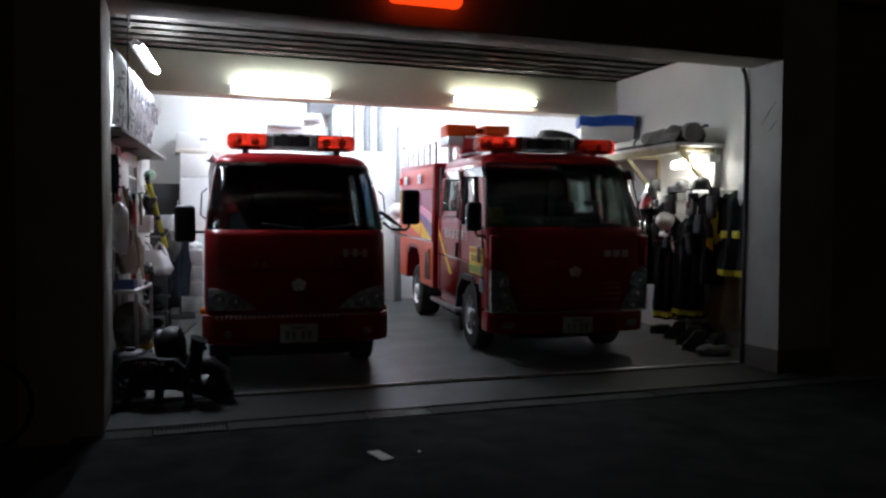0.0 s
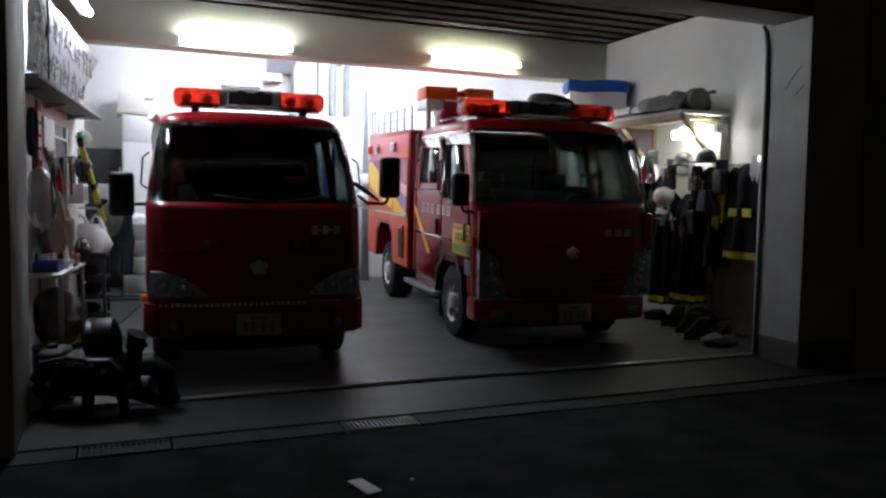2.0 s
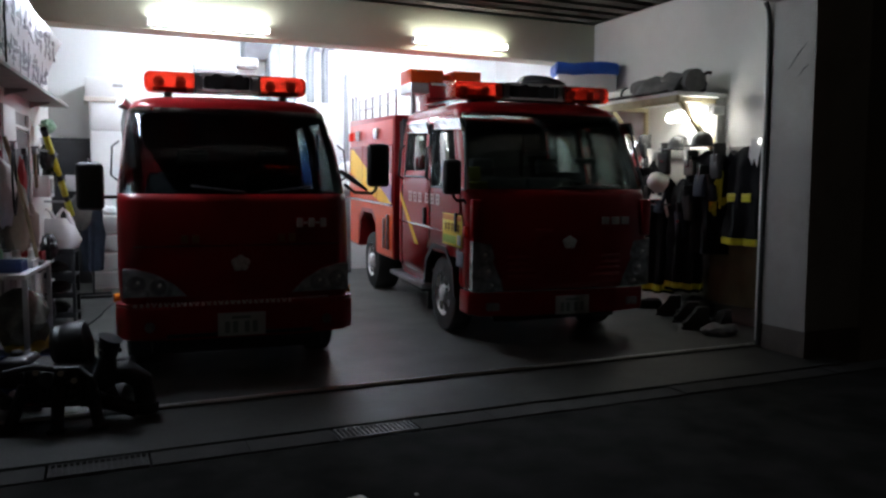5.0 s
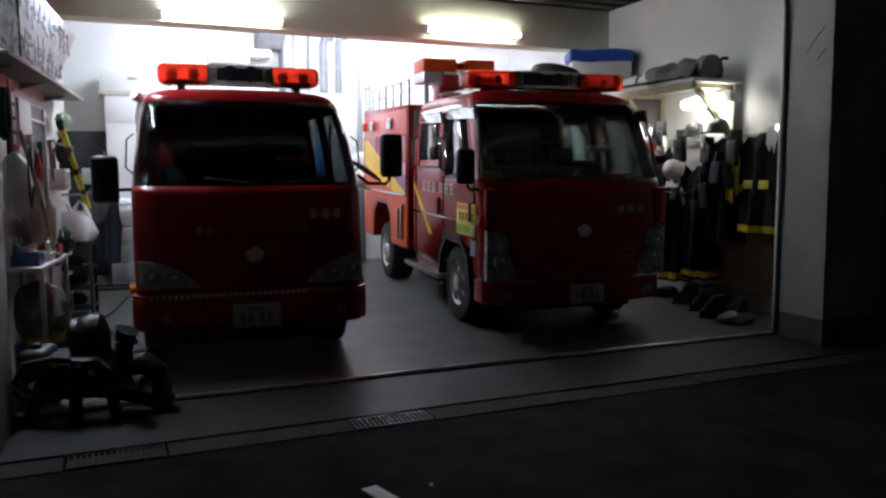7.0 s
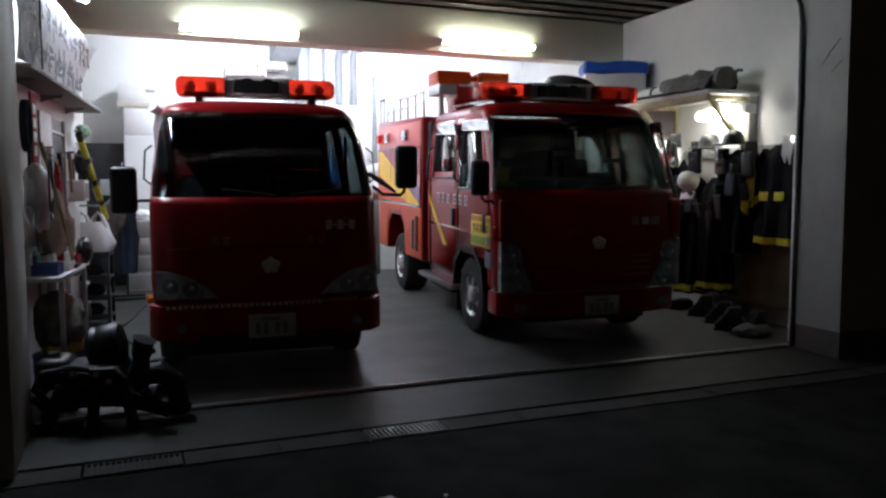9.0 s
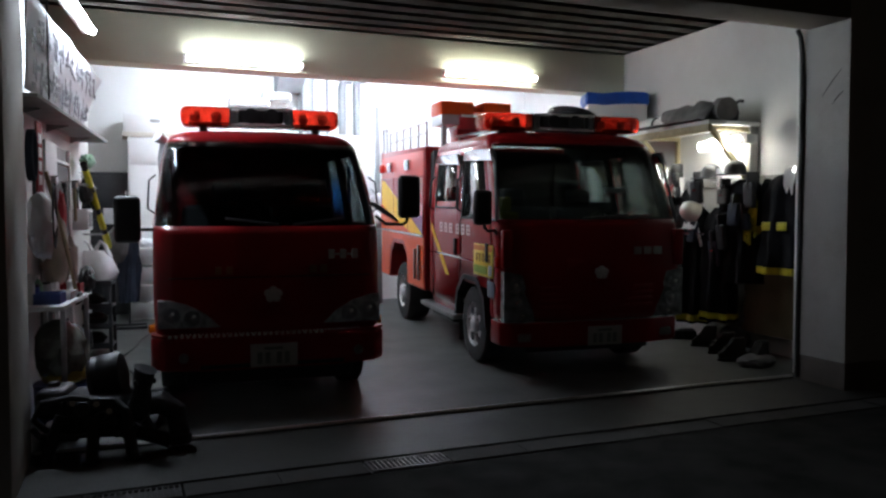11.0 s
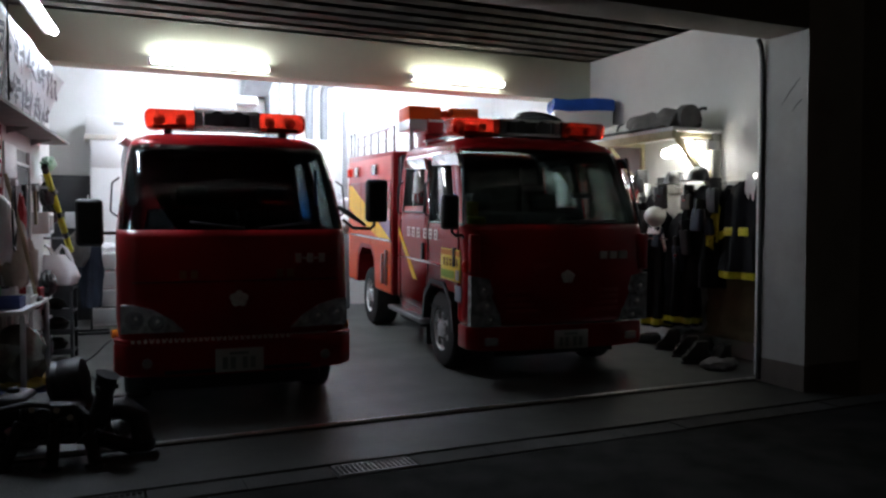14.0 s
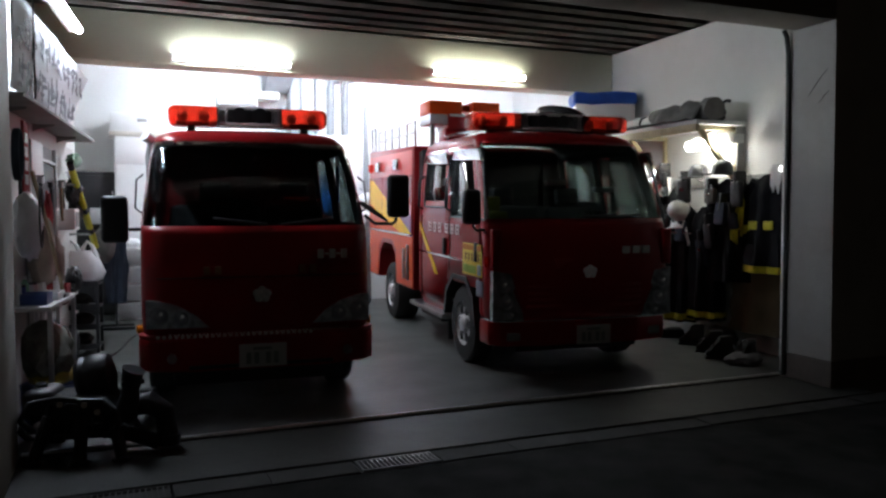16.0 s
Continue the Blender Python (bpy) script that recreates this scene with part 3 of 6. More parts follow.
# the narrower engine, parked head-on
def engine_narrow(root):
    # unseen sump, axle, dam, tank and flap blocks, added to stop light underneath
    part("engine_sump", boxed(-0.48, 0.48, 0.45, 1.75, 0.17, 0.45, bevel=0.03), M_BLACK, root)
    part("air_dam", boxed(-0.60, 0.60, 0.16, 0.20, 0.20, 0.36, bevel=0.012), M_BLACK, root)
    part("rear_axle", boxed(-0.62, 0.62, 3.30, 3.50, 0.22, 0.46, bevel=0.05), M_BLACK, root)
    part("tool_tank", boxed(-0.70, 0.70, 1.95, 2.75, 0.19, 0.55, bevel=0.02), M_BLACK, root)
    for sx in (-1, 1):
        part("mud_flap", boxed(sx * 0.66 - 0.13, sx * 0.66 + 0.13, 1.44, 1.455, 0.10, 0.52, bevel=0.004), M_BLACK, root)
    levels = [(0.50, 0.12, 0.78, 0.14), (0.60, 0.08, 0.80, 0.16), (0.72, 0.07, 0.81, 0.17), (0.90, 0.07, 0.81, 0.18), (1.10, 0.09, 0.81, 0.18), (1.28, 0.12, 0.81, 0.18), (1.335, 0.14, 0.805, 0.18), (1.48, 0.20, 0.79, 0.18), (1.64, 0.28, 0.77, 0.19), (1.80, 0.40, 0.755, 0.20), (1.89, 0.48, 0.74, 0.21), (1.95, 0.54, 0.725, 0.22), (2.005, 0.62, 0.69, 0.23), (2.04, 0.72, 0.62, 0.23), (2.058, 0.84, 0.50, 0.2)]
    sides = [0, 0.05, 0.11, 0.44, 0.49, 0.53, 0.58, 0.90, 0.95, 1.0]
    fronts = [k / 12 for k in range(13)]

    def sort(run, s, z):
        if run in ("L", "R") and z < 0.72 and 0.44 < s < 0.90:
            return None
        if 1.335 < z < 1.95:
            if run == "F" or (run in ("CL", "CR") and s > 0.2):
                return "windscreen"
            if run in ("L", "R") and (0.11 < s < 0.44 or 0.58 < s < 0.90) and z < 1.89:
                return "pane_%s_%d" % (run, s > 0.5)
        if run in ("L", "R") and (0.05 < s < 0.49 or 0.53 < s < 0.95) and z < 1.335:
            return "door_%s_%d" % (run, s > 0.5)
        return "shell"
    ms = cab_shell(levels, 2.28, sides, fronts, sort)
    cab = thicken(part("cab", ms["shell"], M_RED, root, "glossy dark red cab"), 0.03, M_SEAT)
    thicken(part("windscreen", ms["windscreen"], M_SHIELD_DARK, cab), 0.006).visible_shadow = False
    for s in "LR":
        for k in (0, 1):
            thicken(part("side_window", ms["pane_%s_%d" % (s, k)], M_GLASS, cab), 0.005).visible_shadow = False
            thicken(part("cab_door", ms["door_%s_%d" % (s, k)], M_RED, cab), 0.03, M_SEAT)
        sx = -1 if s == "L" else 1
        part("door_seam", boxed(sx * 0.800, sx * 0.816, 1.245, 1.255, 0.52, 1.33), M_BLACK, cab)
        bm = bmesh.new()
        rod(bm, [(sx * 0.80, 0.42, 1.42), (sx * 0.845, 0.40, 1.46), (sx * 0.835, 0.45, 1.66), (sx * 0.79, 0.48, 1.70)], 0.007, 8)
        part("grab_rail", bm, M_BLACK, cab)
    part("blue_sticker", boxed(0.735, 0.741, 0.98, 1.10, 1.50, 1.80, bevel=0.002), mat("blue_sticker_film", (0.03, 0.20, 0.75), 0.4, bump=0), cab, "blue strip hung inside the side window")
    part("rear_panel", boxed(-0.76, 0.76, 2.24, 2.28, 0.5, 2.03, bevel=0.01), M_RED_DARK, cab)
    part("cab_floor", boxed(-0.78, 0.78, 0.2, 2.26, 0.52, 0.56), M_BLACK, cab)
    part("dashboard", boxed(-0.74, 0.74, 0.22, 0.55, 1.02, 1.30, bevel=0.06, segs=3), M_BLACK, cab)
    seat(cab, 0.42, 1.05, 0.92, 0.48)
    seat(cab, -0.25, 1.05, 0.92, 0.75)
    seat(cab, 0.0, 1.92, 0.80, 1.3)
    steering_wheel(cab, 0.40, 0.62, 1.28)
    for sx in (-1, 1):
        wiper(cab, (sx * 0.05 + 0.1, 0.085, 1.345), (sx * 0.42 + 0.1, 0.125, 1.39), 0.01)
    # nose details
    flower_badge(cab, 0.0, 0.022, 0.852, 0.06)
    bm = bmesh.new()
    for k in range(3):
        box(bm, 0.40 + k * 0.085, 0.44 + k * 0.085, 0.02, 0.052, 1.10, 1.165)
    for k in range(2):
        box(bm, 0.45 + k * 0.085, 0.475 + k * 0.085, 0.02, 0.052, 1.125, 1.138)
    part("nose_lettering", bm, mat("faded_white_letters", (0.5, 0.48, 0.46), 0.6, bump=0), cab, "three plain pale bars")
    # small brownish marks put a glint on the nose as colour
    for px in (-0.33, 0.33):
        bm = bmesh.new()
        box(bm, px - 0.065, px - 0.02, 0.018, 0.05, 1.0, 1.055)
        box(bm, px + 0.01, px + 0.055, 0.018, 0.05, 1.0, 1.055)
        part("nose_mark", bm, mat("brown_glint_marks", (0.25, 0.12, 0.06), 0.5, bump=0), cab)
    part("nose_seam", boxed(-0.70, 0.70, 0.028, 0.046, 0.975, 0.981), M_BLACK, cab)
    # headlamps wrap to the corners
    for sx in (-1, 1):
        pts = [(sx * 0.775, 0.635), (sx * 0.775, 0.825), (sx * 0.70, 0.825), (sx * 0.57, 0.79), (sx * 0.45, 0.72), (sx * 0.36, 0.63)]
        headlamp(cab, pts, 0.018, 0.12, [(sx * 0.69, 0.72, 0.062), (sx * 0.55, 0.70, 0.055)])
        bm = bmesh.new()
        rod(bm, [(sx * 0.80, 0.30, 0.60), (sx * 0.845, 0.29, 0.60)], [0.035, 0.028], 10)
        part("turn_lamp", bm, M_AMBER, cab, "amber side turn lamp")
        mx = -0.968 if sx < 0 else 1.065
        z0, z1 = (1.22, 1.545) if sx < 0 else (1.385, 1.715)
        mirror(cab, mx, 0.20 if sx < 0 else 0.27, z0, z1, 0.175, (sx * 0.80, 0.28, z0 + (0.09 if sx < 0 else 0.02)), sx)
    bm = bmesh.new()
    rod(bm, [(0.785, 0.34, 1.50), (0.85, 0.28, 1.45), (0.93, 0.22, 1.385), (0.96, 0.2, 1.36)], [0.016, 0.022, 0.014, 0.010], 10)
    part("mirror_strut", bm, M_BLACK, cab)
    # exhaust-like snorkel beside the roof
    bm = bmesh.new()
    rod(bm, [(-0.74, 1.25, 1.50), (-0.76, 1.2, 1.86), (-0.74, 1.2, 1.98), (-0.80, 1.15, 2.03)], [0.045, 0.045, 0.045, 0.05], 12)
    part("air_intake", bm, M_GALV, cab, "grey bent intake pipe")
    # bumper with a chrome tread strip
    bm = bmesh.new()
    pts = [(-0.83, 0.30), (-0.83, 0.14), (-0.75, 0.04), (-0.45, 0.0), (0.45, 0.0), (0.75, 0.04), (0.83, 0.14), (0.83, 0.30)]
    prism(bm, pts, "z", 0.33, 0.565, bevel=0.03)
    bumper = part("bumper", bm, M_RED, root, "dark red front bumper")
    bm = bmesh.new()
    prism(bm, [(x * 0.995, y + 0.012) for x, y in pts], "z", 0.562, 0.580, bevel=0.004)
    part("bumper_ledge", bm, M_RED_DARK, bumper)
    bm = bmesh.new()
    for k in range(46):
        x = -0.62 + k * 1.24 / 45
        box(bm, x - 0.006, x + 0.006, 0.01 + 0.05 * max(0, abs(x) - 0.45) / 0.27, 0.16, 0.582, 0.588)
    for k in range(27):
        x = -0.70 + k * 0.040
        yf = 0.0 if abs(x) < 0.45 else 0.04 * (abs(x) - 0.45) / 0.30
        box(bm, x - 0.012, x + 0.012, yf + 0.002, yf + 0.02, 0.563, 0.584, bevel=0.004, segs=1)
    part("tread_strip", bm, M_TREAD, bumper, "chequered bright metal step strip")
    for sx in (-1, 1):
        bm = bmesh.new()
        lathe(bm, [(0.034, -0.01), (0.034, 0.012), (0.022, 0.016), (0, 0.018)], 16, Matrix.Translation((sx * 0.61, 0.012, 0.427)) @ Matrix.Rotation(radians(90), 4, "X"))
        part("fog_lamp", bm, M_FOG, bumper)
    number_plate(bumper, 0.0, -0.004, 0.425)
    part("bumper_opening", boxed(-0.5, 0.5, -0.006, 0.03, 0.345, 0.372), M_BLACK, bumper)
    beacon_bar(root, 0.619, 0.985, 2.10, 2.25, 2.05)
    # chassis and pump body behind the cab
    part("chassis", boxed(-0.40, 0.40, 0.25, 4.4, 0.32, 0.52, bevel=0.02), M_BLACK, root)
    body = part("pump_body", boxed(-0.78, 0.78, 2.36, 4.7, 0.50, 1.72, bevel=0.03), M_RED, root, "red pump body behind the cab")
    for sx in (-1, 1):
        bm = bmesh.new()
        for k in range(14):
            box(bm, sx * 0.775, sx * 0.79, 2.5, 3.0, 0.72 + k * 0.065, 0.775 + k * 0.065, bevel=0.004, segs=1)
        part("shutter", bm, M_GALV, body, "ribbed aluminium roller shutter")
        wheel(root, sx * 0.685, 0.92, 0.355, 0.20, sx)
        wheel(root, sx * 0.665, 3.4, 0.355, 0.26, sx)
        bm = bmesh.new()
        prism(bm, [(0.45, 0.36), (0.55, 0.60), (0.75, 0.72), (1.1, 0.72), (1.3, 0.60), (1.40, 0.36), (1.36, 0.36), (1.27, 0.57), (1.09, 0.68), (0.76, 0.68), (0.58, 0.57), (0.49, 0.36)], "x", sx * 0.58, sx * 0.81)
        part("wheel_arch", bm, M_BLACK, root)
        part("wheel_well", boxed(sx * 0.45, sx * 0.54, 0.42, 1.42, 0.35, 0.8), M_BLACK, root)


# the wider crew-cab engine
def engine_wide(root):
    # added blocks shaped as sump, axle, dam, tank and flaps keep the underside dark
    part("engine_sump", boxed(-0.48, 0.48, 0.45, 1.75, 0.17, 0.45, bevel=0.03), M_BLACK, root)
    part("air_dam", boxed(-0.60, 0.60, 0.16, 0.20, 0.20, 0.36, bevel=0.012), M_BLACK, root)
    part("rear_axle", boxed(-0.62, 0.62, 3.52, 3.72, 0.22, 0.46, bevel=0.05), M_BLACK, root)
    part("tool_tank", boxed(-0.70, 0.70, 1.95, 2.75, 0.19, 0.55, bevel=0.02), M_BLACK, root)
    for sx in (-1, 1):
        part("mud_flap", boxed(sx * 0.66 - 0.13, sx * 0.66 + 0.13, 1.44, 1.455, 0.10, 0.52, bevel=0.004), M_BLACK, root)
    W = 0.88
    levels = [(0.47, 0.07, 0.85, 0.10), (0.56, 0.04, 0.875, 0.12), (0.75, 0.03, W, 0.12), (0.98, 0.04, W, 0.12), (1.20, 0.06, W, 0.12), (1.315, 0.09, W, 0.12), (1.365, 0.11, 0.875, 0.12), (1.51, 0.17, 0.865, 0.12), (1.68, 0.25, 0.855, 0.13), (1.85, 0.34, 0.84, 0.13), (1.965, 0.41, 0.825, 0.14), (2.035, 0.46, 0.81, 0.15), (2.10, 0.53, 0.775, 0.18), (2.145, 0.63, 0.71, 0.2), (2.165, 0.76, 0.56, 0.2)]
    rear = 2.22
    sides = [0, 0.05, 0.085, 0.475, 0.49, 0.52, 0.535, 0.925, 0.96, 1.0]
    fronts = [k / 12 for k in range(13)]

    def sort(run, s, z):
        if run in ("L", "R") and z < 0.75 and 0.475 < s < 0.925:
            return None
        if run in ("L", "R"):
            if 1.365 < z < 1.965:
                if 0.535 < s < 0.925 or (0.085 < s < 0.475 and z > 1.45):
                    return "pane_%s_%d" % (run, s > 0.5)
            if z < 2.035 and (0.05 < s < 0.49 or 0.52 < s < 0.96):
                return "door_%s_%d" % (run, s > 0.5)
        elif 1.365 < z < 2.035 and (run == "F" or s > 0.35):
            return "windscreen"
        return "shell"
    ms = cab_shell(levels, rear, sides, fronts, sort)
    cab = thicken(part("crew_cab", ms["shell"], M_RED, root, "glossy red crew cab"), 0.03, M_SEAT)
    thicken(part("windscreen", ms["windscreen"], M_SHIELD, cab), 0.006).visible_shadow = False
    for s in "LR":
        sx = -1 if s == "L" else 1
        for k in (0, 1):
            thicken(part("cab_door", ms["door_%s_%d" % (s, k)], M_RED, cab), 0.03, M_SEAT)
            thicken(part("side_window", ms["pane_%s_%d" % (s, k)], M_GLASS_BOOSTED if s == "L" else M_GLASS, cab), 0.005).visible_shadow = False
            ya = (1.28, 0.36)[k]
            part("door_handle", boxed(sx * 0.878, sx * 0.90, ya + 0.02 - 0.035, ya + 0.055, 0.98, 1.15, bevel=0.01), M_BLACK, cab, "black recessed door handle")
        # window surrounds and rain guards
        for (y0, y1, zb) in ((0.33, 1.09, 1.36), (1.26, 2.03, 1.45)):
            bm = bmesh.new()
            lean = 0.16 if y0 < 1 else 0.0
            xo = lambda z: sx * (0.882 - max(0, z - 1.36) * 0.1)
            rod(bm, [(xo(zb), y0 - lean, zb), (xo(1.9), y0 + 0.02, 1.93), (xo(1.93), y0 + 0.07, 1.965), (xo(1.93), y1 - 0.05, 1.97), (xo(1.9), y1, 1.93), (xo(zb), y1, zb), (xo(zb), y0 - lean, zb)], 0.012, 6)
            part("window_seal", bm, M_BLACK, cab)
            bm = bmesh.new()
            prism(bm, [(y0 - 0.02, 1.86), (y0 + 0.06, 1.985), (y1 - 0.05, 1.995), (y1 + 0.02, 1.91), (y1 - 0.04, 1.905), (y0 + 0.05, 1.885)], "x", sx * 0.84, sx * 0.872, bevel=0.006)
            part("rain_guard", bm, M_CHROME, cab, "bright clear rain guard")
        for ya in (1.02, 1.96):
            bm = bmesh.new()
            rod(bm, [(sx * 0.87, ya + 0.16, 1.42), (sx * 0.92, ya + 0.14, 1.45), (sx * 0.915, ya + 0.13, 1.72), (sx * 0.86, ya + 0.12, 1.78)], 0.011, 8)
            part("grab_rail", bm, M_BLACK, cab)
        part("side_strip", boxed(sx * 0.876, sx * 0.888, 0.25, 2.2, 0.955, 0.975, bevel=0.003), M_CHROME, cab, "thin pale side strip")
        for yy, zl in ((0.30, 0.76), (1.14, 0.85), (2.10, 0.5)):
            part("door_seam", boxed(sx * 0.868, sx * 0.886, yy - 0.005, yy + 0.005, zl, 1.36), M_BLACK, cab)
        if sx < 0:
            mirror(cab, -1.03, 0.10, 1.32, 1.615, 0.16, (-0.87, 0.20, 1.24), sx)
        bm = bmesh.new()
        pts = [(sx * 0.865, 0.50), (sx * 0.865, 0.93), (sx * 0.70, 0.90), (sx * 0.60, 0.60), (sx * 0.58, 0.50)]
        headlamp(cab, pts, 0.0, 0.09, [(sx * 0.77, 0.80, 0.06), (sx * 0.74, 0.66, 0.065), (sx * 0.70, 0.545, 0.03)], M_HEADPAN_GREY)
        part("turn_lamp", boxed(sx * 0.835, sx * 0.892, 0.10, 0.2, 0.95, 1.05, bevel=0.012), M_AMBER if sx > 0 else M_REDLENS, cab, "corner turn lamp")
        part("corner_panel", boxed(sx * 0.78, sx * 0.87, 0.025, 0.09, 0.955, 1.28, bevel=0.012), M_RED, cab)
    # side signs on the nearside
    SY, SZ, SW, SH = 0.229, 0.849, 0.505, 0.286
    sign = part("yellow_sign", boxed(-0.889, -0.882, SY, SY + SW, SZ, SZ + SH, bevel=0.002), M_SIGNYELLOW, cab, "yellow panel with plain bars")
    part("sign_head", boxed(-0.8925, -0.888, SY + 0.01, SY + SW - 0.01, SZ + SH * 0.80, SZ + SH * 0.96), mat("sign_orange", (0.62, 0.22, 0.03), 0.5, bump=0), sign)
    M_SIGNBROWN = mat("sign_brown", (0.30, 0.10, 0.03), 0.5, bump=0)
    for k in range(5):
        y = SY + SW * (0.10 + 0.165 * k)
        bm = bmesh.new()
        box(bm, -0.893, -0.888, y, y + SW * 0.10, SZ + SH * 0.64, SZ + SH * 0.68)
        box(bm, -0.893, -0.888, y, y + SW * 0.10, SZ + SH * 0.52, SZ + SH * 0.56)
        box(bm, -0.893, -0.888, y + SW * 0.035, y + SW * 0.065, SZ + SH * 0.45, SZ + SH * 0.72)
        part("sign_bar", bm, M_SIGNBROWN, sign)
    part("sign_band", boxed(-0.893, -0.888, SY + SW * 0.28, SY + SW * 0.95, SZ + SH * 0.08, SZ + SH * 0.32), mat("sign_green", (0.30, 0.42, 0.06), 0.5, bump=0), sign)
    part("sign_spot", boxed(-0.8935, -0.888, SY + SW * 0.04, SY + SW * 0.2, SZ + SH * 0.06, SZ + SH * 0.38, bevel=0.002), mat("sign_grey", (0.35, 0.37, 0.42), 0.5, bump=0), sign)
    part("sticker", boxed(-0.889, -0.882, 0.20, 0.36, 0.68, 0.82, bevel=0.002), mat("pale_sticker", (0.20, 0.21, 0.27), 0.5, bump=0), cab, "round pale sticker")
    # six plain bars stand for the name on the doors
    M_LETTER = mat("pale_pink_letters", (0.85, 0.7, 0.7), 0.5, bump=0)
    for k in range(6):
        y = 0.86 + k * 0.165 + (0.06 if k > 2 else 0)
        bm = bmesh.new()
        for zz in (0.0, 0.04, 0.08):
            box(bm, -0.886, -0.8815, y, y + 0.095, 1.195 + zz, 1.213 + zz)
        box(bm, -0.886, -0.8815, y, y + 0.02, 1.213, 1.275)
        box(bm, -0.886, -0.8815, y + 0.075, y + 0.095, 1.213, 1.275)
        part("door_letter_bar", bm, M_LETTER, cab, "plain pale bar")
    bm = bmesh.new()
    prism(bm, [(1.50, 0.76), (1.62, 0.76), (2.16, 1.20), (2.16, 1.28)], "x", -0.887, -0.8815)
    part("yellow_flash", bm, M_YELLOW, cab, "slanting yellow stripe")
    part("rear_panel", boxed(-0.86, 0.86, 2.20, 2.24, 0.5, 1.32), M_RED, cab)
    bm = bmesh.new()
    box(bm, -0.85, 0.85, 2.20, 2.23, 1.965, 2.07)
    box(bm, -0.85, -0.60, 2.20, 2.23, 1.32, 1.965)
    box(bm, 0.60, 0.85, 2.20, 2.23, 1.32, 1.965)
    part("rear_window_frame", bm, M_SEAT, cab)
    part("cab_floor", boxed(-0.84, 0.84, 0.2, 2.2, 0.52, 0.56), M_BLACK, cab)
    part("dashboard", boxed(-0.80, 0.80, 0.16, 0.48, 1.02, 1.30, bevel=0.06, segs=3), M_BLACK, cab)
    seat(cab, 0.45, 0.95, 0.90, 0.50)
    seat(cab, -0.28, 0.95, 0.90, 0.80)
    seat(cab, 0.0, 1.85, 0.90, 1.4)
    steering_wheel(cab, 0.42, 0.56, 1.30)
    for hx, hy, hz in ((-0.66, 1.42, 1.50), (-0.70, 1.72, 1.43)):
        bm = bmesh.new()
        lathe(bm, [(0.125, -0.05), (0.118, 0.0), (0.105, 0.05), (0.075, 0.09), (0.03, 0.108), (0, 0.11)], 20, Matrix.Translation((hx, hy, hz)))
        part("stowed_helmet", bm, M_WHITE, cab, "white helmet stowed behind the side window")
    part("parcel_shelf", boxed(-0.82, -0.50, 1.25, 1.95, 1.30, 1.38, bevel=0.01), M_SEAT, cab)
    part("folded_vest", boxed(-0.74, -0.48, 0.62, 0.78, 1.30, 1.42, bevel=0.03, segs=3), M_VEST, cab, "folded yellow vest")
    part("vest_on_seat", boxed(-0.66, -0.40, 1.02, 1.08, 1.42, 1.56, bevel=0.02, segs=3), M_VEST, cab, "yellow vest over the seat")
    part("instrument_hood", boxed(0.22, 0.62, 0.20, 0.42, 1.29, 1.36, bevel=0.03, segs=3), M_BLACK, cab)
    # seat-back radio boxes and pale visor edges seen through the glass
    for x, y, z in ((0.42, 0.45, 1.60), (-0.1, 0.40, 1.66)):
        part("cab_radio", boxed(x - 0.10, x + 0.10, y, y + 0.05, z, z + 0.05, bevel=0.01), M_GALV, cab)
    for sx in (-1, 1):
        wiper(cab, (sx * 0.12, 0.055, 1.375), (sx * 0.12 + 0.45, 0.095, 1.405), 0.01)
    flower_badge(cab, 0.03, -0.012, 0.908, 0.06)
    bm = bmesh.new()
    for k in range(4):
        box(bm, -0.55, 0.55, -0.008, 0.03, 0.60 + k * 0.055, 0.632 + k * 0.055, bevel=0.005)
    part("grille", bm, M_RED_DARK, cab, "red slatted grille")
    part("grille_panel", boxed(-0.30, -0.12, -0.006, 0.02, 0.93, 1.03, bevel=0.01), M_RED_DARK, cab)
    bm = bmesh.new()
    for k in range(3):
        box(bm, 0.36 + k * 0.10, 0.43 + k * 0.10, 0.0, 0.03, 1.06, 1.125)
    part("nose_lettering", bm, mat("faded_white_marks", (0.5, 0.48, 0.46), 0.6, bump=0), cab, "three plain pale bars")
    # bumper
    bm = bmesh.new()
    pts = [(-0.87, 0.34), (-0.87, 0.12), (-0.80, 0.02), (-0.5, -0.03), (0.5, -0.03), (0.80, 0.02), (0.87, 0.12), (0.87, 0.34)]
    prism(bm, pts, "z", 0.28, 0.49, bevel=0.025)
    bumper = part("bumper", bm, M_RED, root, "red front bumper")
    bm = bmesh.new()
    prism(bm, [(x * 0.99, y + 0.006) for x, y in pts], "z", 0.488, 0.503, bevel=0.003)
    part("bumper_strip", bm, M_CHROME, bumper)
    number_plate(bumper, 0.06, -0.034, 0.361)
    for sx in (-1, 1):
        part("fog_lamp", boxed(sx * 0.68 - 0.06, sx * 0.68 + 0.06, -0.02, 0.03, 0.33, 0.40, bevel=0.015), M_FOG, bumper)
    beacon_bar(root, 0.803, 0.831, 2.180, 2.335, 2.12)
    # roof deck: rack rails, hose and lifted searchlight unit
    for sx in (-1, 1):
        bm = bmesh.new()
        rod(bm, [(sx * 0.62, 0.75, 2.19), (sx * 0.62, 2.1, 2.21)], 0.018, 8)
        for yy in (0.85, 1.4, 2.0):
            rod(bm, [(sx * 0.62, yy, 2.05), (sx * 0.62, yy, 2.20)], 0.014, 8)
        part("roof_rail", bm, M_CHROME, root, "chrome roof rail")
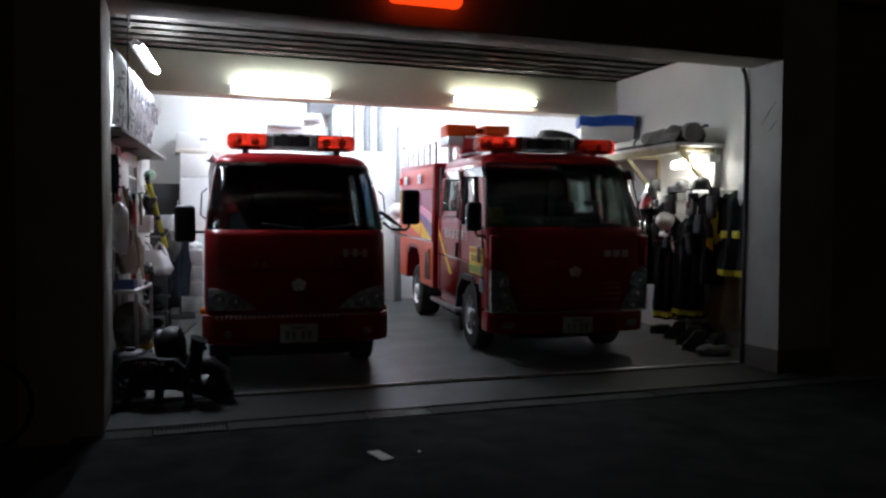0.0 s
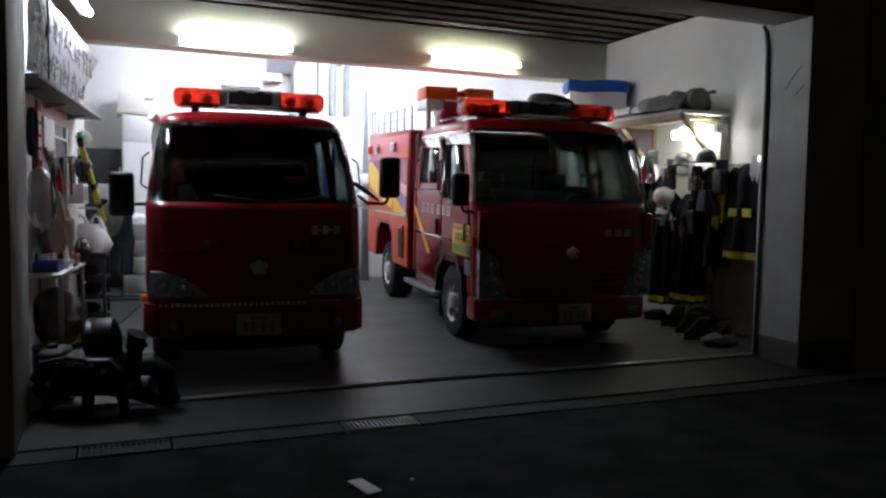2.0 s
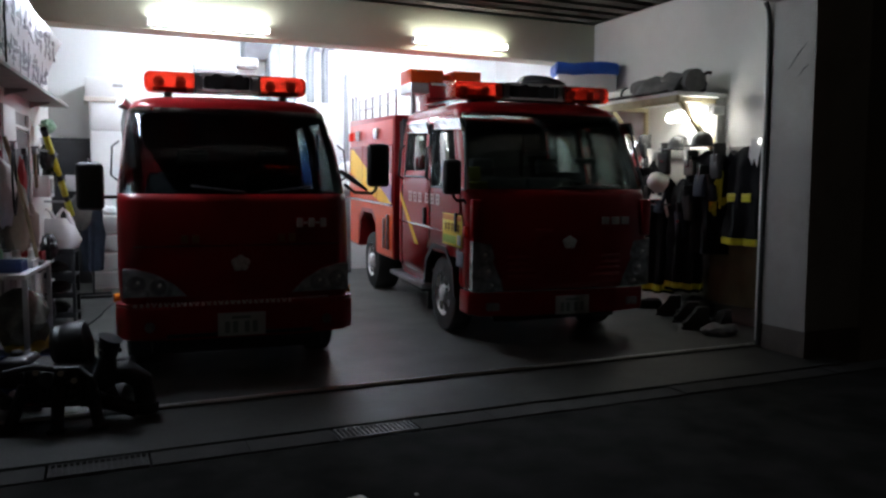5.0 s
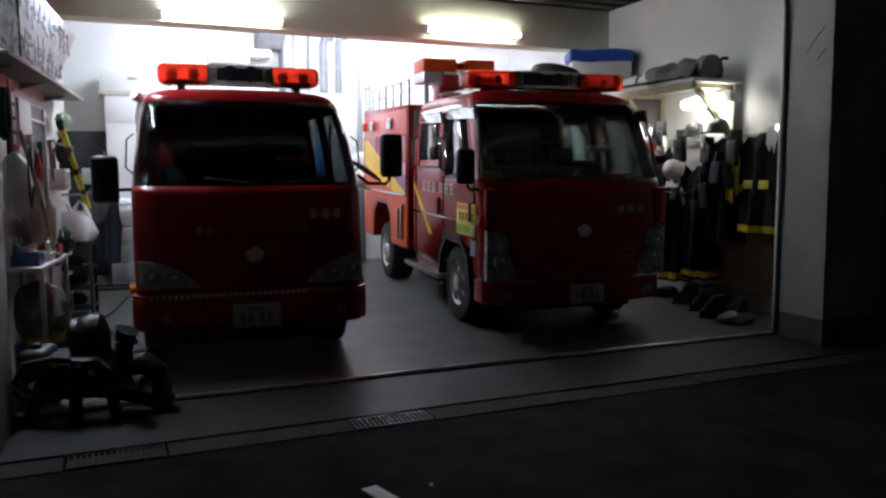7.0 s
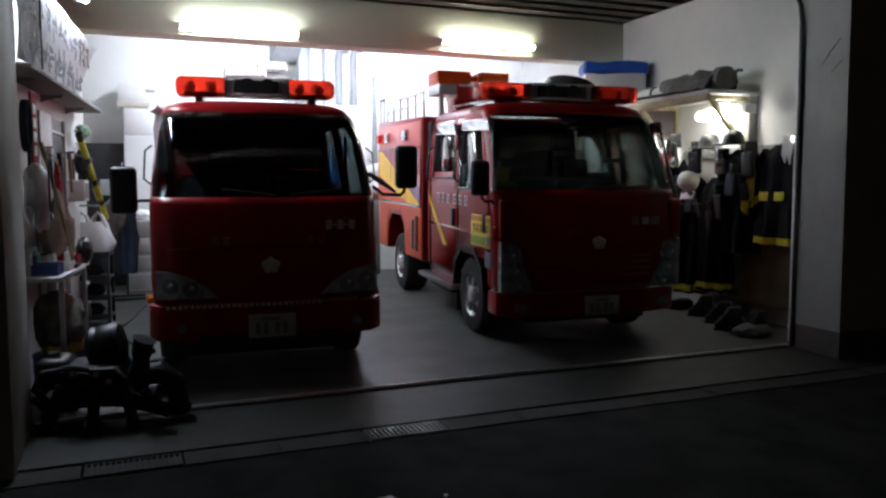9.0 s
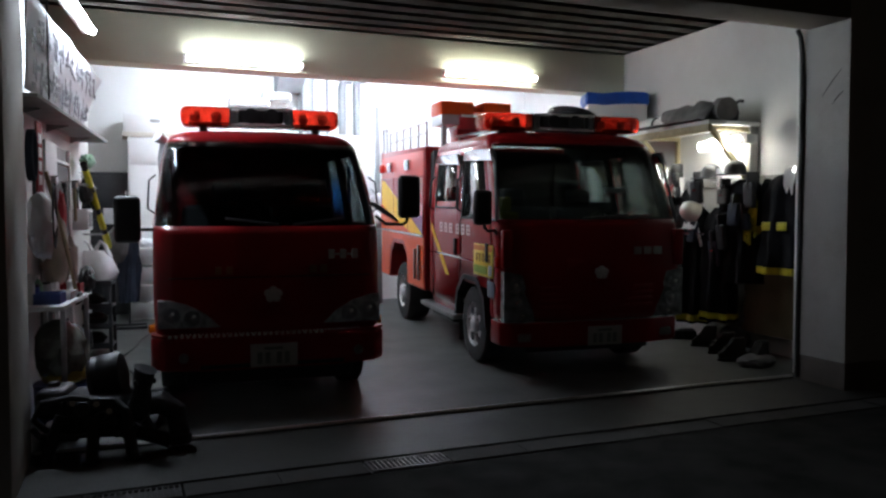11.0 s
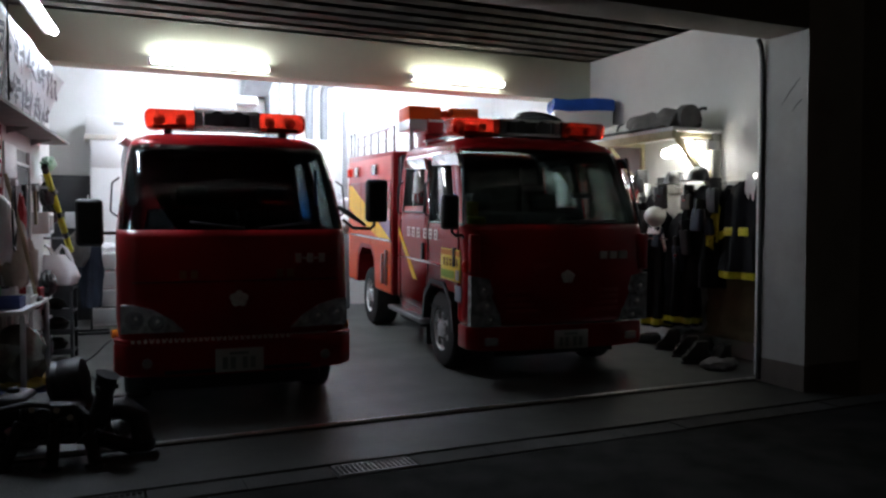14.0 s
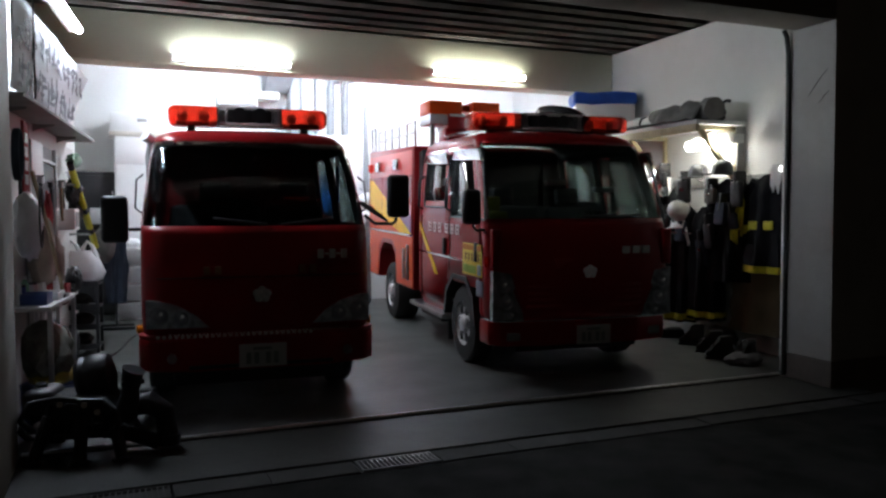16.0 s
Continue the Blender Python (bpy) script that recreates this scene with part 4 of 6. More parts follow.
    part("roof_plate", boxed(-0.5, 0.5, 0.9, 2.1, 2.163, 2.177, bevel=0.004), M_GALV, root)
    # twin floodlight with orange hoods, folded down on its mast
    unit = part("searchlight_unit", boxed(-0.80, -0.42, 2.10, 2.50, 2.45, 2.60, bevel=0.015), M_ORANGE, root, "orange twin floodlight on a short mast")
    part("lamp_cover", boxed(-0.30, 0.02, 2.10, 2.50, 2.49, 2.60, bevel=0.015), M_ORANGE, unit)
    part("cover_bridge", boxed(-0.44, -0.28, 2.22, 2.46, 2.50, 2.57, bevel=0.01), M_ORANGE, unit)
    part("lamp_face", boxed(-0.805, -0.60, 2.06, 2.48, 2.34, 2.45, bevel=0.01), M_GALV, unit, "grey lamp housing")
    part("lamp_door", boxed(-0.60, -0.41, 2.04, 2.46, 2.29, 2.455, bevel=0.01), M_RED_DARK, unit)
    part("lamp_frame", boxed(-0.59, -0.42, 2.032, 2.044, 2.425, 2.45, bevel=0.003), M_TREAD, unit)
    part("lamp_bracket", boxed(-0.20, -0.04, 2.14, 2.42, 2.38, 2.49, bevel=0.01), M_RED_DARK, unit)
    part("mast", boxed(-0.76, -0.71, 2.18, 2.23, 2.08, 2.36), M_GALV, unit)
    part("mast_foot", boxed(-0.62, -0.36, 2.08, 2.36, 2.08, 2.31, bevel=0.02), M_RED, unit)
    bm = bmesh.new()
    for k in range(3):
        pts = [(0.30 + 0.22 * math.cos(a) + 0.02 * k, 1.2 + 0.30 * math.sin(a), 2.19 + 0.03 * k + 0.20 * math.sin(a * 0.5)) for a in [math.pi * 2 * j / 20 for j in range(21)]]
        rod(bm, pts, 0.022, 8, closed=False)
    part("suction_hose", bm, M_BLACK, root, "black hose coiled on the roof")
    # pump body
    part("chassis", boxed(-0.40, 0.40, 0.25, 4.5, 0.32, 0.55, bevel=0.02), M_BLACK, root)
    bm = bmesh.new()
    prism(bm, [(2.36, 0.92), (2.36, 2.12), (4.62, 2.16), (4.62, 0.50), (4.08, 0.50), (4.02, 0.86), (3.84, 0.98), (3.37, 0.98), (3.20, 0.86), (3.14, 0.50), (2.36, 0.50)], "x", -0.90, 0.90, bevel=0.012)
    body = part("pump_body", bm, M_RED, root, "red pump body with orange and yellow flash")
    part("gap_panel", boxed(-0.84, 0.84, 2.24, 2.36, 0.5, 2.05), M_BLACK, body)
    x0, x1 = -0.908, -0.9025
    bm = bmesh.new()
    prism(bm, [(2.40, 0.52), (3.12, 0.52), (3.17, 0.90), (3.34, 1.02), (3.34, 1.10), (2.40, 1.10)], "x", x0, x1)
    prism(bm, [(3.36, 1.02), (3.88, 1.02), (4.06, 0.90), (4.12, 0.52), (4.58, 0.52), (4.58, 1.10), (3.36, 1.10)], "x", x0, x1)
    part("orange_lower_side", bm, M_ORANGE, body, "orange lower side panel")
    part("pale_upper_side", box(bmesh.new(), x0, x1, 2.42, 4.58, 1.80, 2.08, bevel=0.001), M_PINK, body, "glossy pale red upper panel")
    bm = bmesh.new()
    prism(bm, [(2.42, 1.12), (4.58, 1.12), (4.58, 1.78), (2.42, 1.78)], "x", x0, x1)
    part("graphic_field", bm, M_RED, body)
    bm = bmesh.new()
    prism(bm, [(2.44, 1.13), (3.55, 1.13), (4.56, 1.40), (4.56, 1.77), (4.40, 1.77)], "x", x0 - 0.004, x1 - 0.003)
    part("yellow_flame", bm, M_YELLOW, body, "broad yellow diagonal")
    bm = bmesh.new()
    prism(bm, [(2.95, 1.13), (4.56, 1.13), (4.56, 1.46), (3.75, 1.27)], "x", x0 - 0.008, x1 - 0.007)
    part("orange_flame", bm, M_ORANGE, body, "orange wedge")
    bm = bmesh.new()
    prism(bm, [(2.44, 1.14), (2.46, 1.14), (2.95, 1.33), (3.30, 1.50), (2.90, 1.44), (2.44, 1.34)], "x", x0 - 0.008, x1 - 0.007)
    part("purple_flame", bm, M_PURPLE, body, "purple wedge")
    bm = bmesh.new()
    prism(bm, [(2.44, 1.34), (2.90, 1.44), (3.30, 1.50), (3.10, 1.58), (2.44, 1.46)], "x", x0 - 0.0082, x1 - 0.007)
    part("pink_flame", bm, M_PINKFILM, body, "pale pink wedge")
    for yy in (2.42, 3.12, 3.86, 4.58):
        part("locker_seam", boxed(x0 - 0.006, x1, yy - 0.008, yy + 0.008, 1.10, 1.80), M_RED_DARK, body)
    part("side_strip", boxed(x0 - 0.008, x1, 2.40, 4.58, 1.10, 1.125, bevel=0.003), M_CHROME, body, "pale metal strip")
    for yy in (3.05, 3.98):
        lamp = part("side_lamp", boxed(-0.955, -0.90, yy - 0.09, yy + 0.09, 1.87, 2.0, bevel=0.015), M_CHROME, body, "square side lamp")
        part("lamp_glass", boxed(-0.962, -0.953, yy - 0.065, yy + 0.065, 1.89, 1.98, bevel=0.004), M_HEADLENS, lamp)
    part("rear_lamp", boxed(-0.95, -0.90, 4.40, 4.56, 1.88, 1.99, bevel=0.012), M_REDLENS, body)
    bm = bmesh.new()
    box(bm, -0.935, -0.90, 2.55, 2.60, 0.60, 1.00, bevel=0.008)
    box(bm, -0.935, -0.90, 2.72, 2.76, 0.60, 0.95, bevel=0.008)
    part("valve_rod", bm, M_STEEL, body)
    # rails round the hose bed
    for sx in (-1, 1):
        bm = bmesh.new()
        for zz in (2.28, 2.40):
            rod(bm, [(sx * 0.86, 2.45, zz), (sx * 0.86, 4.25, zz)], 0.014, 8)
        for k in range(6):
            yy = 2.45 + k * 0.36
            rod(bm, [(sx * 0.86, yy, 2.12), (sx * 0.86, yy, 2.40)], 0.012, 8)
        part("bed_rail", bm, M_CHROME, body, "chrome hose-bed rail")
        bm = bmesh.new()
        for yy in (4.36, 4.56):
            rod(bm, [(sx * 0.88, yy, 2.1), (sx * 0.88, yy, 2.44), (sx * 0.88, yy + 0.03, 2.47)], 0.014, 8)
        part("ladder_stile", bm, M_CHROME, body)
        wheel(root, sx * 0.74, 0.85, 0.36, 0.21, sx)
        wheel(root, sx * 0.70, 3.62, 0.36, 0.30, sx)
        bm = bmesh.new()
        prism(bm, [(0.38, 0.40), (0.44, 0.66), (0.64, 0.82), (1.04, 0.82), (1.24, 0.66), (1.30, 0.40), (1.26, 0.40), (1.20, 0.63), (1.02, 0.775), (0.66, 0.775), (0.48, 0.63), (0.42, 0.40)], "x", sx * 0.66, sx * 0.893)
        part("wheel_arch", bm, M_BLACK, root)
        part("wheel_well", boxed(sx * 0.5, sx * 0.60, 0.36, 1.32, 0.35, 0.85), M_BLACK, root)
        step = part("side_step", boxed(sx * 0.70, sx * 0.90, 1.32, 2.55, 0.33, 0.38, bevel=0.012), M_STEEL, root, "bright metal side step")
        part("lower_skirt", boxed(sx * 0.70, sx * 0.80, 1.35, 2.30, 0.36, 0.56), M_RED, root)


LTH, RTH, PITCH = 4.26, 5.051, 1.43
ENGINE_A = thing("fire_engine", pose(1.069, 6.954, floor_z(6.954), PITCH, 0, -LTH), "dark red narrow fire engine with roof light bar, parked head-on", "fire engine", "parked fire engines")
engine_narrow(ENGINE_A)
ENGINE_B = thing("fire_engine", pose(3.903, 7.179, floor_z(7.179), PITCH, 0, -RTH), "red crew-cab fire engine with yellow and orange side flash", "fire engine", "parked fire engines")
engine_wide(ENGINE_B)

# ---- materials of the loose things ----
M_PAPER = mat("white_banner_cloth", (0.70, 0.71, 0.74), 0.8, var=0.05, scale=3, bump=0.1, bump_scale=12)
M_INK = mat("grey_brush_ink", (0.10, 0.10, 0.12), 0.7, var=0.4, scale=20, bump=0)
M_BOARD = mat("grey_board", (0.30, 0.30, 0.29), 0.7, var=0.15, scale=5, bump=0.1)
M_WOOD = mat("pale_timber", (0.40, 0.34, 0.21), 0.6, var=0.18, scale=9, bump=0.15)
M_BAG = mat("white_plastic_bag", (0.82, 0.82, 0.83), 0.4, var=0.06, scale=8, bump=0.35, bump_scale=14)
M_MURKY = mat("murky_clear_plastic", (0.17, 0.18, 0.15), 0.25, var=0.5, scale=7, bump=0.5, bump_scale=16, stain=(0.05, 0.05, 0.05), stain_scale=5, stain_amt=0.8)
M_SACK = mat("brown_cloth_sack", (0.28, 0.24, 0.20), 0.9, var=0.2, scale=8, bump=0.3, bump_scale=40)
M_KHAKI = mat("khaki_canvas", (0.20, 0.18, 0.11), 0.9, var=0.2, scale=4, bump=0.35, bump_scale=18, stain=(0.16, 0.13, 0.08), stain_scale=3)
M_REDCLOTH = mat("red_cloth", (0.35, 0.025, 0.03), 0.8, var=0.15, bump=0.2)
M_NAVY = mat("navy_cloth", (0.022, 0.03, 0.05), 0.85, var=0.25, scale=7, bump=0.3, bump_scale=30)
M_COAT = mat("black_turnout_cloth", (0.007, 0.0075, 0.010), 0.85, spec=0.2, var=0.25, scale=7, bump=0.3, bump_scale=40)
M_BAND = mat("yellow_reflective_band", (0.62, 0.56, 0.03), 0.5, var=0.12, scale=20, bump=0.1)
M_BLUETARP = mat("blue_tarpaulin", (0.015, 0.085, 0.42), 0.4, var=0.15, scale=6, bump=0.45, bump_scale=9)
M_FOAM = mat("white_foam_box", (0.72, 0.72, 0.70), 0.7, var=0.04, bump=0.1)
M_ROLL = mat("grey_rolled_mat", (0.14, 0.135, 0.13), 0.7, var=0.25, scale=10, bump=0.35, bump_scale=22)
M_ROLLPALE = mat("pale_plastic_wrap", (0.48, 0.48, 0.48), 0.35, var=0.1, scale=8, bump=0.4, bump_scale=14)
M_BLUEPLASTIC = mat("blue_plastic", (0.03, 0.06, 0.22), 0.4, var=0.1, bump=0.05)
M_GREENPLASTIC = mat("green_clear_plastic", (0.20, 0.42, 0.26), 0.3, var=0.2, bump=0.4, bump_scale=14)
M_YELLOWBAG = mat("yellow_plastic", (0.55, 0.40, 0.04), 0.45, var=0.15, bump=0.3, bump_scale=14)
M_ENGINE = mat("dark_engine_metal", (0.04, 0.04, 0.042), 0.45, metal=0.4, var=0.3, scale=12, bump=0.25)
M_STONE = mat("grey_rubber_boot", (0.034, 0.033, 0.029), 0.75, spec=0.3, var=0.25, scale=9, bump=0.2)
M_CABLE = mat("black_cable", (0.02, 0.02, 0.02), 0.5, bump=0)
M_CARD = mat("cream_carton", (0.62, 0.58, 0.5), 0.8, var=0.06, bump=0.05)
M_SCRAP = mat("white_paper_scrap", (0.75, 0.74, 0.7), 0.8, var=0.05, bump=0.1)


def wall_pose(y, off, z, turn=0.0):
    """A pose on the side wall by the tools: local x away from the wall, local y along it."""
    return pose(left_x(y) + off, y, z, 0, 0, -6 + turn)


# ---- hung calligraphy sheet on its shelf ----
shelf = thing("wall_shelf", wall_pose(6.62, 0, 2.14), "long grey board shelf on the side wall", "shelf")
part("board", boxed(0.0, 0.24, 0, 3.0, -0.012, 0.012, bevel=0.003), M_BOARD, shelf)
part("front_lip", boxed(0.236, 0.246, 0, 3.0, -0.014, 0.012, bevel=0.002), M_BOARD, shelf)
for yy in (0.5, 1.5, 2.5):
    bm = bmesh.new()
    prism(bm, [(0.004, -0.07), (0.004, -0.014), (0.16, -0.014), (0.16, -0.024), (0.02, -0.06)], "y", yy - 0.012, yy + 0.012)
    part("bracket", bm, M_BOARD, shelf)

sheet = thing("calligraphy_banner", wall_pose(6.60, 0.05, 2.16), "white cloth banner with two rows of brush bars", "banner")
bm = bmesh.new()
NX, NZ = 40, 8
grid = [[bm.verts.new((0.15 + 0.02 * j / NZ + 0.006 * math.sin(i * 0.5 + j * 0.7), -0.08 + (1.95 + 1.05 * j / NZ) * i / NX, 0.005 + (0.58 - 0.04 * i / NX) * j / NZ)) for j in range(NZ + 1)] for i in range(NX + 1)]
for i in range(NX):
    for j in range(NZ):
        bm.faces.new((grid[i][j], grid[i + 1][j], grid[i + 1][j + 1], grid[i][j + 1]))
thicken(part("cloth", bm, M_PAPER, sheet), 0.004)
rnd = random.Random(11)
for row_lift, (zb, count) in ((1.6, (0.38, 12)), (0.5, (0.12, 12))):
    for k in range(count):
        yy = 0.12 + k * (0.152 + 0.034 * row_lift) + rnd.uniform(-0.02, 0.02)
        bm = bmesh.new()
        for q in range(5):
            a = rnd.choice((0.15, 1.35, 0.9, -0.3)) + rnd.uniform(-0.15, 0.15)
            cy, cz = yy + rnd.uniform(-0.05, 0.05), zb + rnd.uniform(-0.07, 0.08)
            ln, th = rnd.uniform(0.04, 0.085), rnd.uniform(0.010, 0.017)
            fx = 0.15 + 0.02 * cz / 0.57 + 0.010
            m = Matrix.Translation((fx, cy, cz)) @ Matrix.Rotation(a, 4, "X")
            box(bm, -0.001, 0.001, -ln, ln, -th, th, m=m)
        part("brush_bar", bm, M_INK, sheet)
bm = bmesh.new()
rod(bm, [(left_x(6.85) + 0.26, 6.85, 2.15), (left_x(6.85) + 0.26, 6.85, 3.3), (left_x(7.4) + 0.2, 7.4, 3.1)], 0.006, 6)
solid("lamp_cord", bm, M_CABLE, "black cord hanging from the side lamp", "cord")

# ---- tools and stores along the side wall ----
cup = thing("tool_cupboard", wall_pose(7.75, 0, floor_z(7.75)), "open white cupboard with a dark inside", "cupboard")
part("back_board", boxed(0.004, 0.02, 0, 1.05, 0.0, 1.95), M_BOARD, cup)
for yy in (0.0, 0.42, 1.03):
    part("upright", boxed(0.02, 0.05, yy, yy + 0.035, 0.0, 1.95, bevel=0.004), M_WHITE, cup)
for zz in (0.05, 0.85, 1.82):
    part("shelf_board", boxed(0.02, 0.045, 0.035, 1.03, zz, zz + 0.025, bevel=0.003), M_WHITE, cup)
part("door", boxed(0.05, 0.06, 0.0, 0.43, 1.66, 1.95, bevel=0.003), M_WHITE, cup)
part("dark_panel", boxed(0.02, 0.035, 0.46, 1.03, 0.88, 1.80), M_BLACK, cup)

red = thing("red_hung_sign", wall_pose(7.16, 0.13, 1.58), "narrow red sign strip with white bars", "sign")
part("board", boxed(0, 0.012, -0.085, 0.085, 0, 0.46, bevel=0.003), M_REDCLOTH, red)
for k in range(4):
    part("white_bar", boxed(0.012, 0.014, -0.045, 0.045, 0.05 + k * 0.09, 0.115 + k * 0.09), M_WHITE, red)

bm = bmesh.new()
for k in range(3):
    rod(bm, [(0.02 + 0.012 * k, 0.07 * math.cos(a), 0.15 * math.sin(a)) for a in [2 * math.pi * j / 20 for j in range(21)]], 0.012, 7, closed=False)
solid("rope_coil", bm, M_NAVY, "dark coiled rope hung on the wall", "rope", m=wall_pose(6.82, 0.13, 1.80))

bm = bmesh.new()
blob(bm, 0.08, 0.17, 0.22, rough=0.25, freq=2.2, seed=4)
bagw = solid("hung_plastic_bag", bm, M_BAG, "crumpled white plastic bag hung on the wall", "bag", m=wall_pose(7.12, 0.15, 1.36))
bm = bmesh.new()
rod(bm, [(left_x(7.05) + 0.24, 7.05 + 0.12 * math.sin(a), 1.42 + 0.2 * math.cos(a)) for a in [2 * math.pi * j / 22 for j in range(23)]], 0.008, 6, closed=False)
solid("cable_loop", bm, M_CABLE, "thin black cable loop over the bag", "cable")

broom = thing("broom", wall_pose(7.38, 0.24, 0.0), "broom with a pale wooden handle", "broom")
bm = bmesh.new()
rod(bm, [(0.05, 0.12, 0.86), (0.0, -0.06, 1.30), (-0.08, -0.16, 1.72)], 0.013, 8)
part("handle", bm, M_WOOD, broom)
part("head", boxed(0.03, 0.075, 0.04, 0.22, 0.80, 0.88, bevel=0.01), M_BLACK, broom)

for (y, off, z, rx, ry, rz, m_, lab) in ((7.65, 0.13, 1.16, 0.09, 0.13, 0.27, M_SACK, "brown cloth sack hung against the cupboard"), (8.0, 0.14, 1.05, 0.08, 0.13, 0.24, M_SACK, "brown cloth sack hung against the cupboard")):
    bm = bmesh.new()
    blob(bm, rx, ry, rz, rough=0.22, seed=y)
    solid("cloth_sack", bm, m_, lab, "sack", "hung sacks", m=wall_pose(y, off, z))
bm = bmesh.new()
blob(bm, 0.03, 0.06, 0.17, rough=0.3, seed=9)
solid("red_cloth", bm, M_REDCLOTH, "folded red cloth hung over the sacks", "cloth", m=wall_pose(7.75, 0.16, 1.42))

# worktable with trays
tb = thing("side_table", wall_pose(6.85, 0.04, floor_z(7.4)), "small table crowded with trays and tins", "table")
part("tabletop", boxed(0.0, 0.28, 0, 0.95, 0.80, 0.83, bevel=0.004), M_WHITE, tb)
for px in (0.03, 0.27):
    for py in (0.03, 0.92):
        part("leg", boxed(px - 0.015, px + 0.015, py - 0.015, py + 0.015, 0, 0.80, bevel=0.003), M_GALV, tb)
zt = floor_z(7.4) + 0.832
for (y, off, w, d, h, mm, nm, lab) in ((7.05, 0.19, 0.18, 0.20, 0.07, M_BLUEPLASTIC, "plastic_tray", "blue plastic tray on the side table"), (7.35, 0.22, 0.16, 0.26, 0.05, M_FOAM, "foam_tray", "white foam tray on the side table"), (7.68, 0.22, 0.15, 0.17, 0.075, M_REDCLOTH, "red_box", "red shallow box on the side table"), (7.55, 0.10, 0.12, 0.14, 0.10, M_FOAM, "foam_tray", "white foam tray on the side table")):
    bm = bmesh.new()
    for a in ((-w / 2, w / 2, -d / 2, d / 2, 0, 0.012), (-w / 2, -w / 2 + 0.012, -d / 2, d / 2, 0.008, h), (w / 2 - 0.012, w / 2, -d / 2, d / 2, 0.008, h), (-w / 2, w / 2, -d / 2, -d / 2 + 0.012, 0.008, h), (-w / 2, w / 2, d / 2 - 0.012, d / 2, 0.008, h)):
        box(bm, *a)
    solid(nm, bm, mm, lab, "tray", m=wall_pose(y, off, zt))
bm = bmesh.new()
blob(bm, 0.16, 0.24, 0.22, rough=0.25, freq=3, seed=2, squash=0.8)
solid("clear_bag", bm, M_MURKY, "bulging murky plastic bag under the table", "bag", m=wall_pose(7.25, 0.22, 0.50))
bm = bmesh.new()
blob(bm, 0.15, 0.20, 0.07, rough=0.25, seed=6, squash=0.7)
solid("yellow_bag", bm, M_YELLOWBAG, "flattened yellow plastic bag on the drum", "bag", m=wall_pose(7.25, 0.24, 0.345))
drum = thing("blue_drum", wall_pose(7.25, 0.22, 0.0), "dark blue plastic drum under the table", "drum")
bm = bmesh.new()
lathe(bm, [(0.15, 0.0), (0.165, 0.02), (0.17, 0.12), (0.165, 0.14), (0.17, 0.16), (0.17, 0.27), (0.175, 0.29), (0.16, 0.30)], 22)
part("barrel", bm, M_BLUEPLASTIC, drum)
bm = bmesh.new()
blob(bm, 0.09, 0.12, 0.10, rough=0.3, seed=13, squash=0.8)
solid("small_bag", bm, M_BAG, "small crumpled white bag on the floor", "bag", m=wall_pose(8.25, 0.33, floor_z(8.25) + 0.08))

# wall box, bunched bags and striped pole further in
wb = thing("wall_box", wall_pose(8.95, 0.0, 1.30), "small grey switch box with white edges", "box")
part("case", boxed(0.0, 0.16, 0, 0.26, 0, 0.19, bevel=0.012), M_WHITE, wb)
part("face", boxed(0.158, 0.166, 0.05, 0.21, 0.03, 0.16), M_BOARD, wb)
bm = bmesh.new()
blob(bm, 0.06, 0.20, 0.06, rough=0.35, freq=4, seed=21)
solid("green_film_bundle", bm, M_GREENPLASTIC, "bundled pale green plastic film", "plastic film", m=wall_pose(9.25, 0.12, 1.93))
pole = thing("striped_pole", wall_pose(9.1, 0.12, floor_z(9.3)), "yellow and black striped barrier pole hung along the wall", "pole")
A, B = Vector((0.0, -0.1, 1.82)), Vector((0.09, 0.75, 1.05))
for k in range(16):
    bm = bmesh.new()
    rod(bm, [A.lerp(B, k / 16), A.lerp(B, (k + 1) / 16)], 0.029, 10)
    part("stripe", bm, M_BAND if k % 4 else M_BLACK, pole)
for q in (0.2, 0.8):
    p_ = A.lerp(B, q)
    part("hook", boxed(-0.13, p_.x, p_.y - 0.012, p_.y + 0.012, p_.z - 0.035, p_.z - 0.015), M_STEEL, pole)
for y, z, s in ((9.3, 1.65, 3), (9.45, 1.5, 5), (8.6, 0.35, 8), (9.0, 0.3, 9), (9.2, 0.85, 15)):
    bm = bmesh.new()
    blob(bm, 0.07, 0.13, 0.12, rough=0.3, freq=3, seed=s)
    solid("dark_tool_bag", bm, M_BLACK if s % 2 else M_SACK, "dark tool bag stored by the wall", "bag", "stored tool bags", m=wall_pose(y, 0.10, z))

# black slatted rack with a white carrier bag
rack = thing("slatted_rack", pose(-0.19, 9.7, floor_z(9.75), 0, 0, -6), "black metal rack with four slatted shelves", "rack")
for px in (-0.155, 0.155):
    for py in (-0.16, 0.16):
        part("post", boxed(px - 0.014, px + 0.014, py - 0.014, py + 0.014, 0, 0.70, bevel=0.003), M_BLACK, rack)
for zz in (0.08, 0.27, 0.46, 0.68):
    bm = bmesh.new()
    box(bm, -0.17, 0.17, -0.175, 0.175, zz, zz + 0.02, bevel=0.004)
    box(bm, -0.17, 0.17, -0.178, -0.168, zz - 0.01, zz + 0.045, bevel=0.003)
    part("shelf_board", bm, M_BLACK, rack)
for zz, w in ((0.10, 0.10), (0.29, 0.11), (0.48, 0.09)):
    bm = bmesh.new()
    blob(bm, w, 0.12, 0.06, rough=0.2, seed=zz * 50, squash=0.8)
    solid("stored_shoe", bm, M_STONE, "dark shoe stored on the rack", "shoe", "rack shoes", m=pose(-0.19, 9.7, floor_z(9.7) + zz + 0.055))
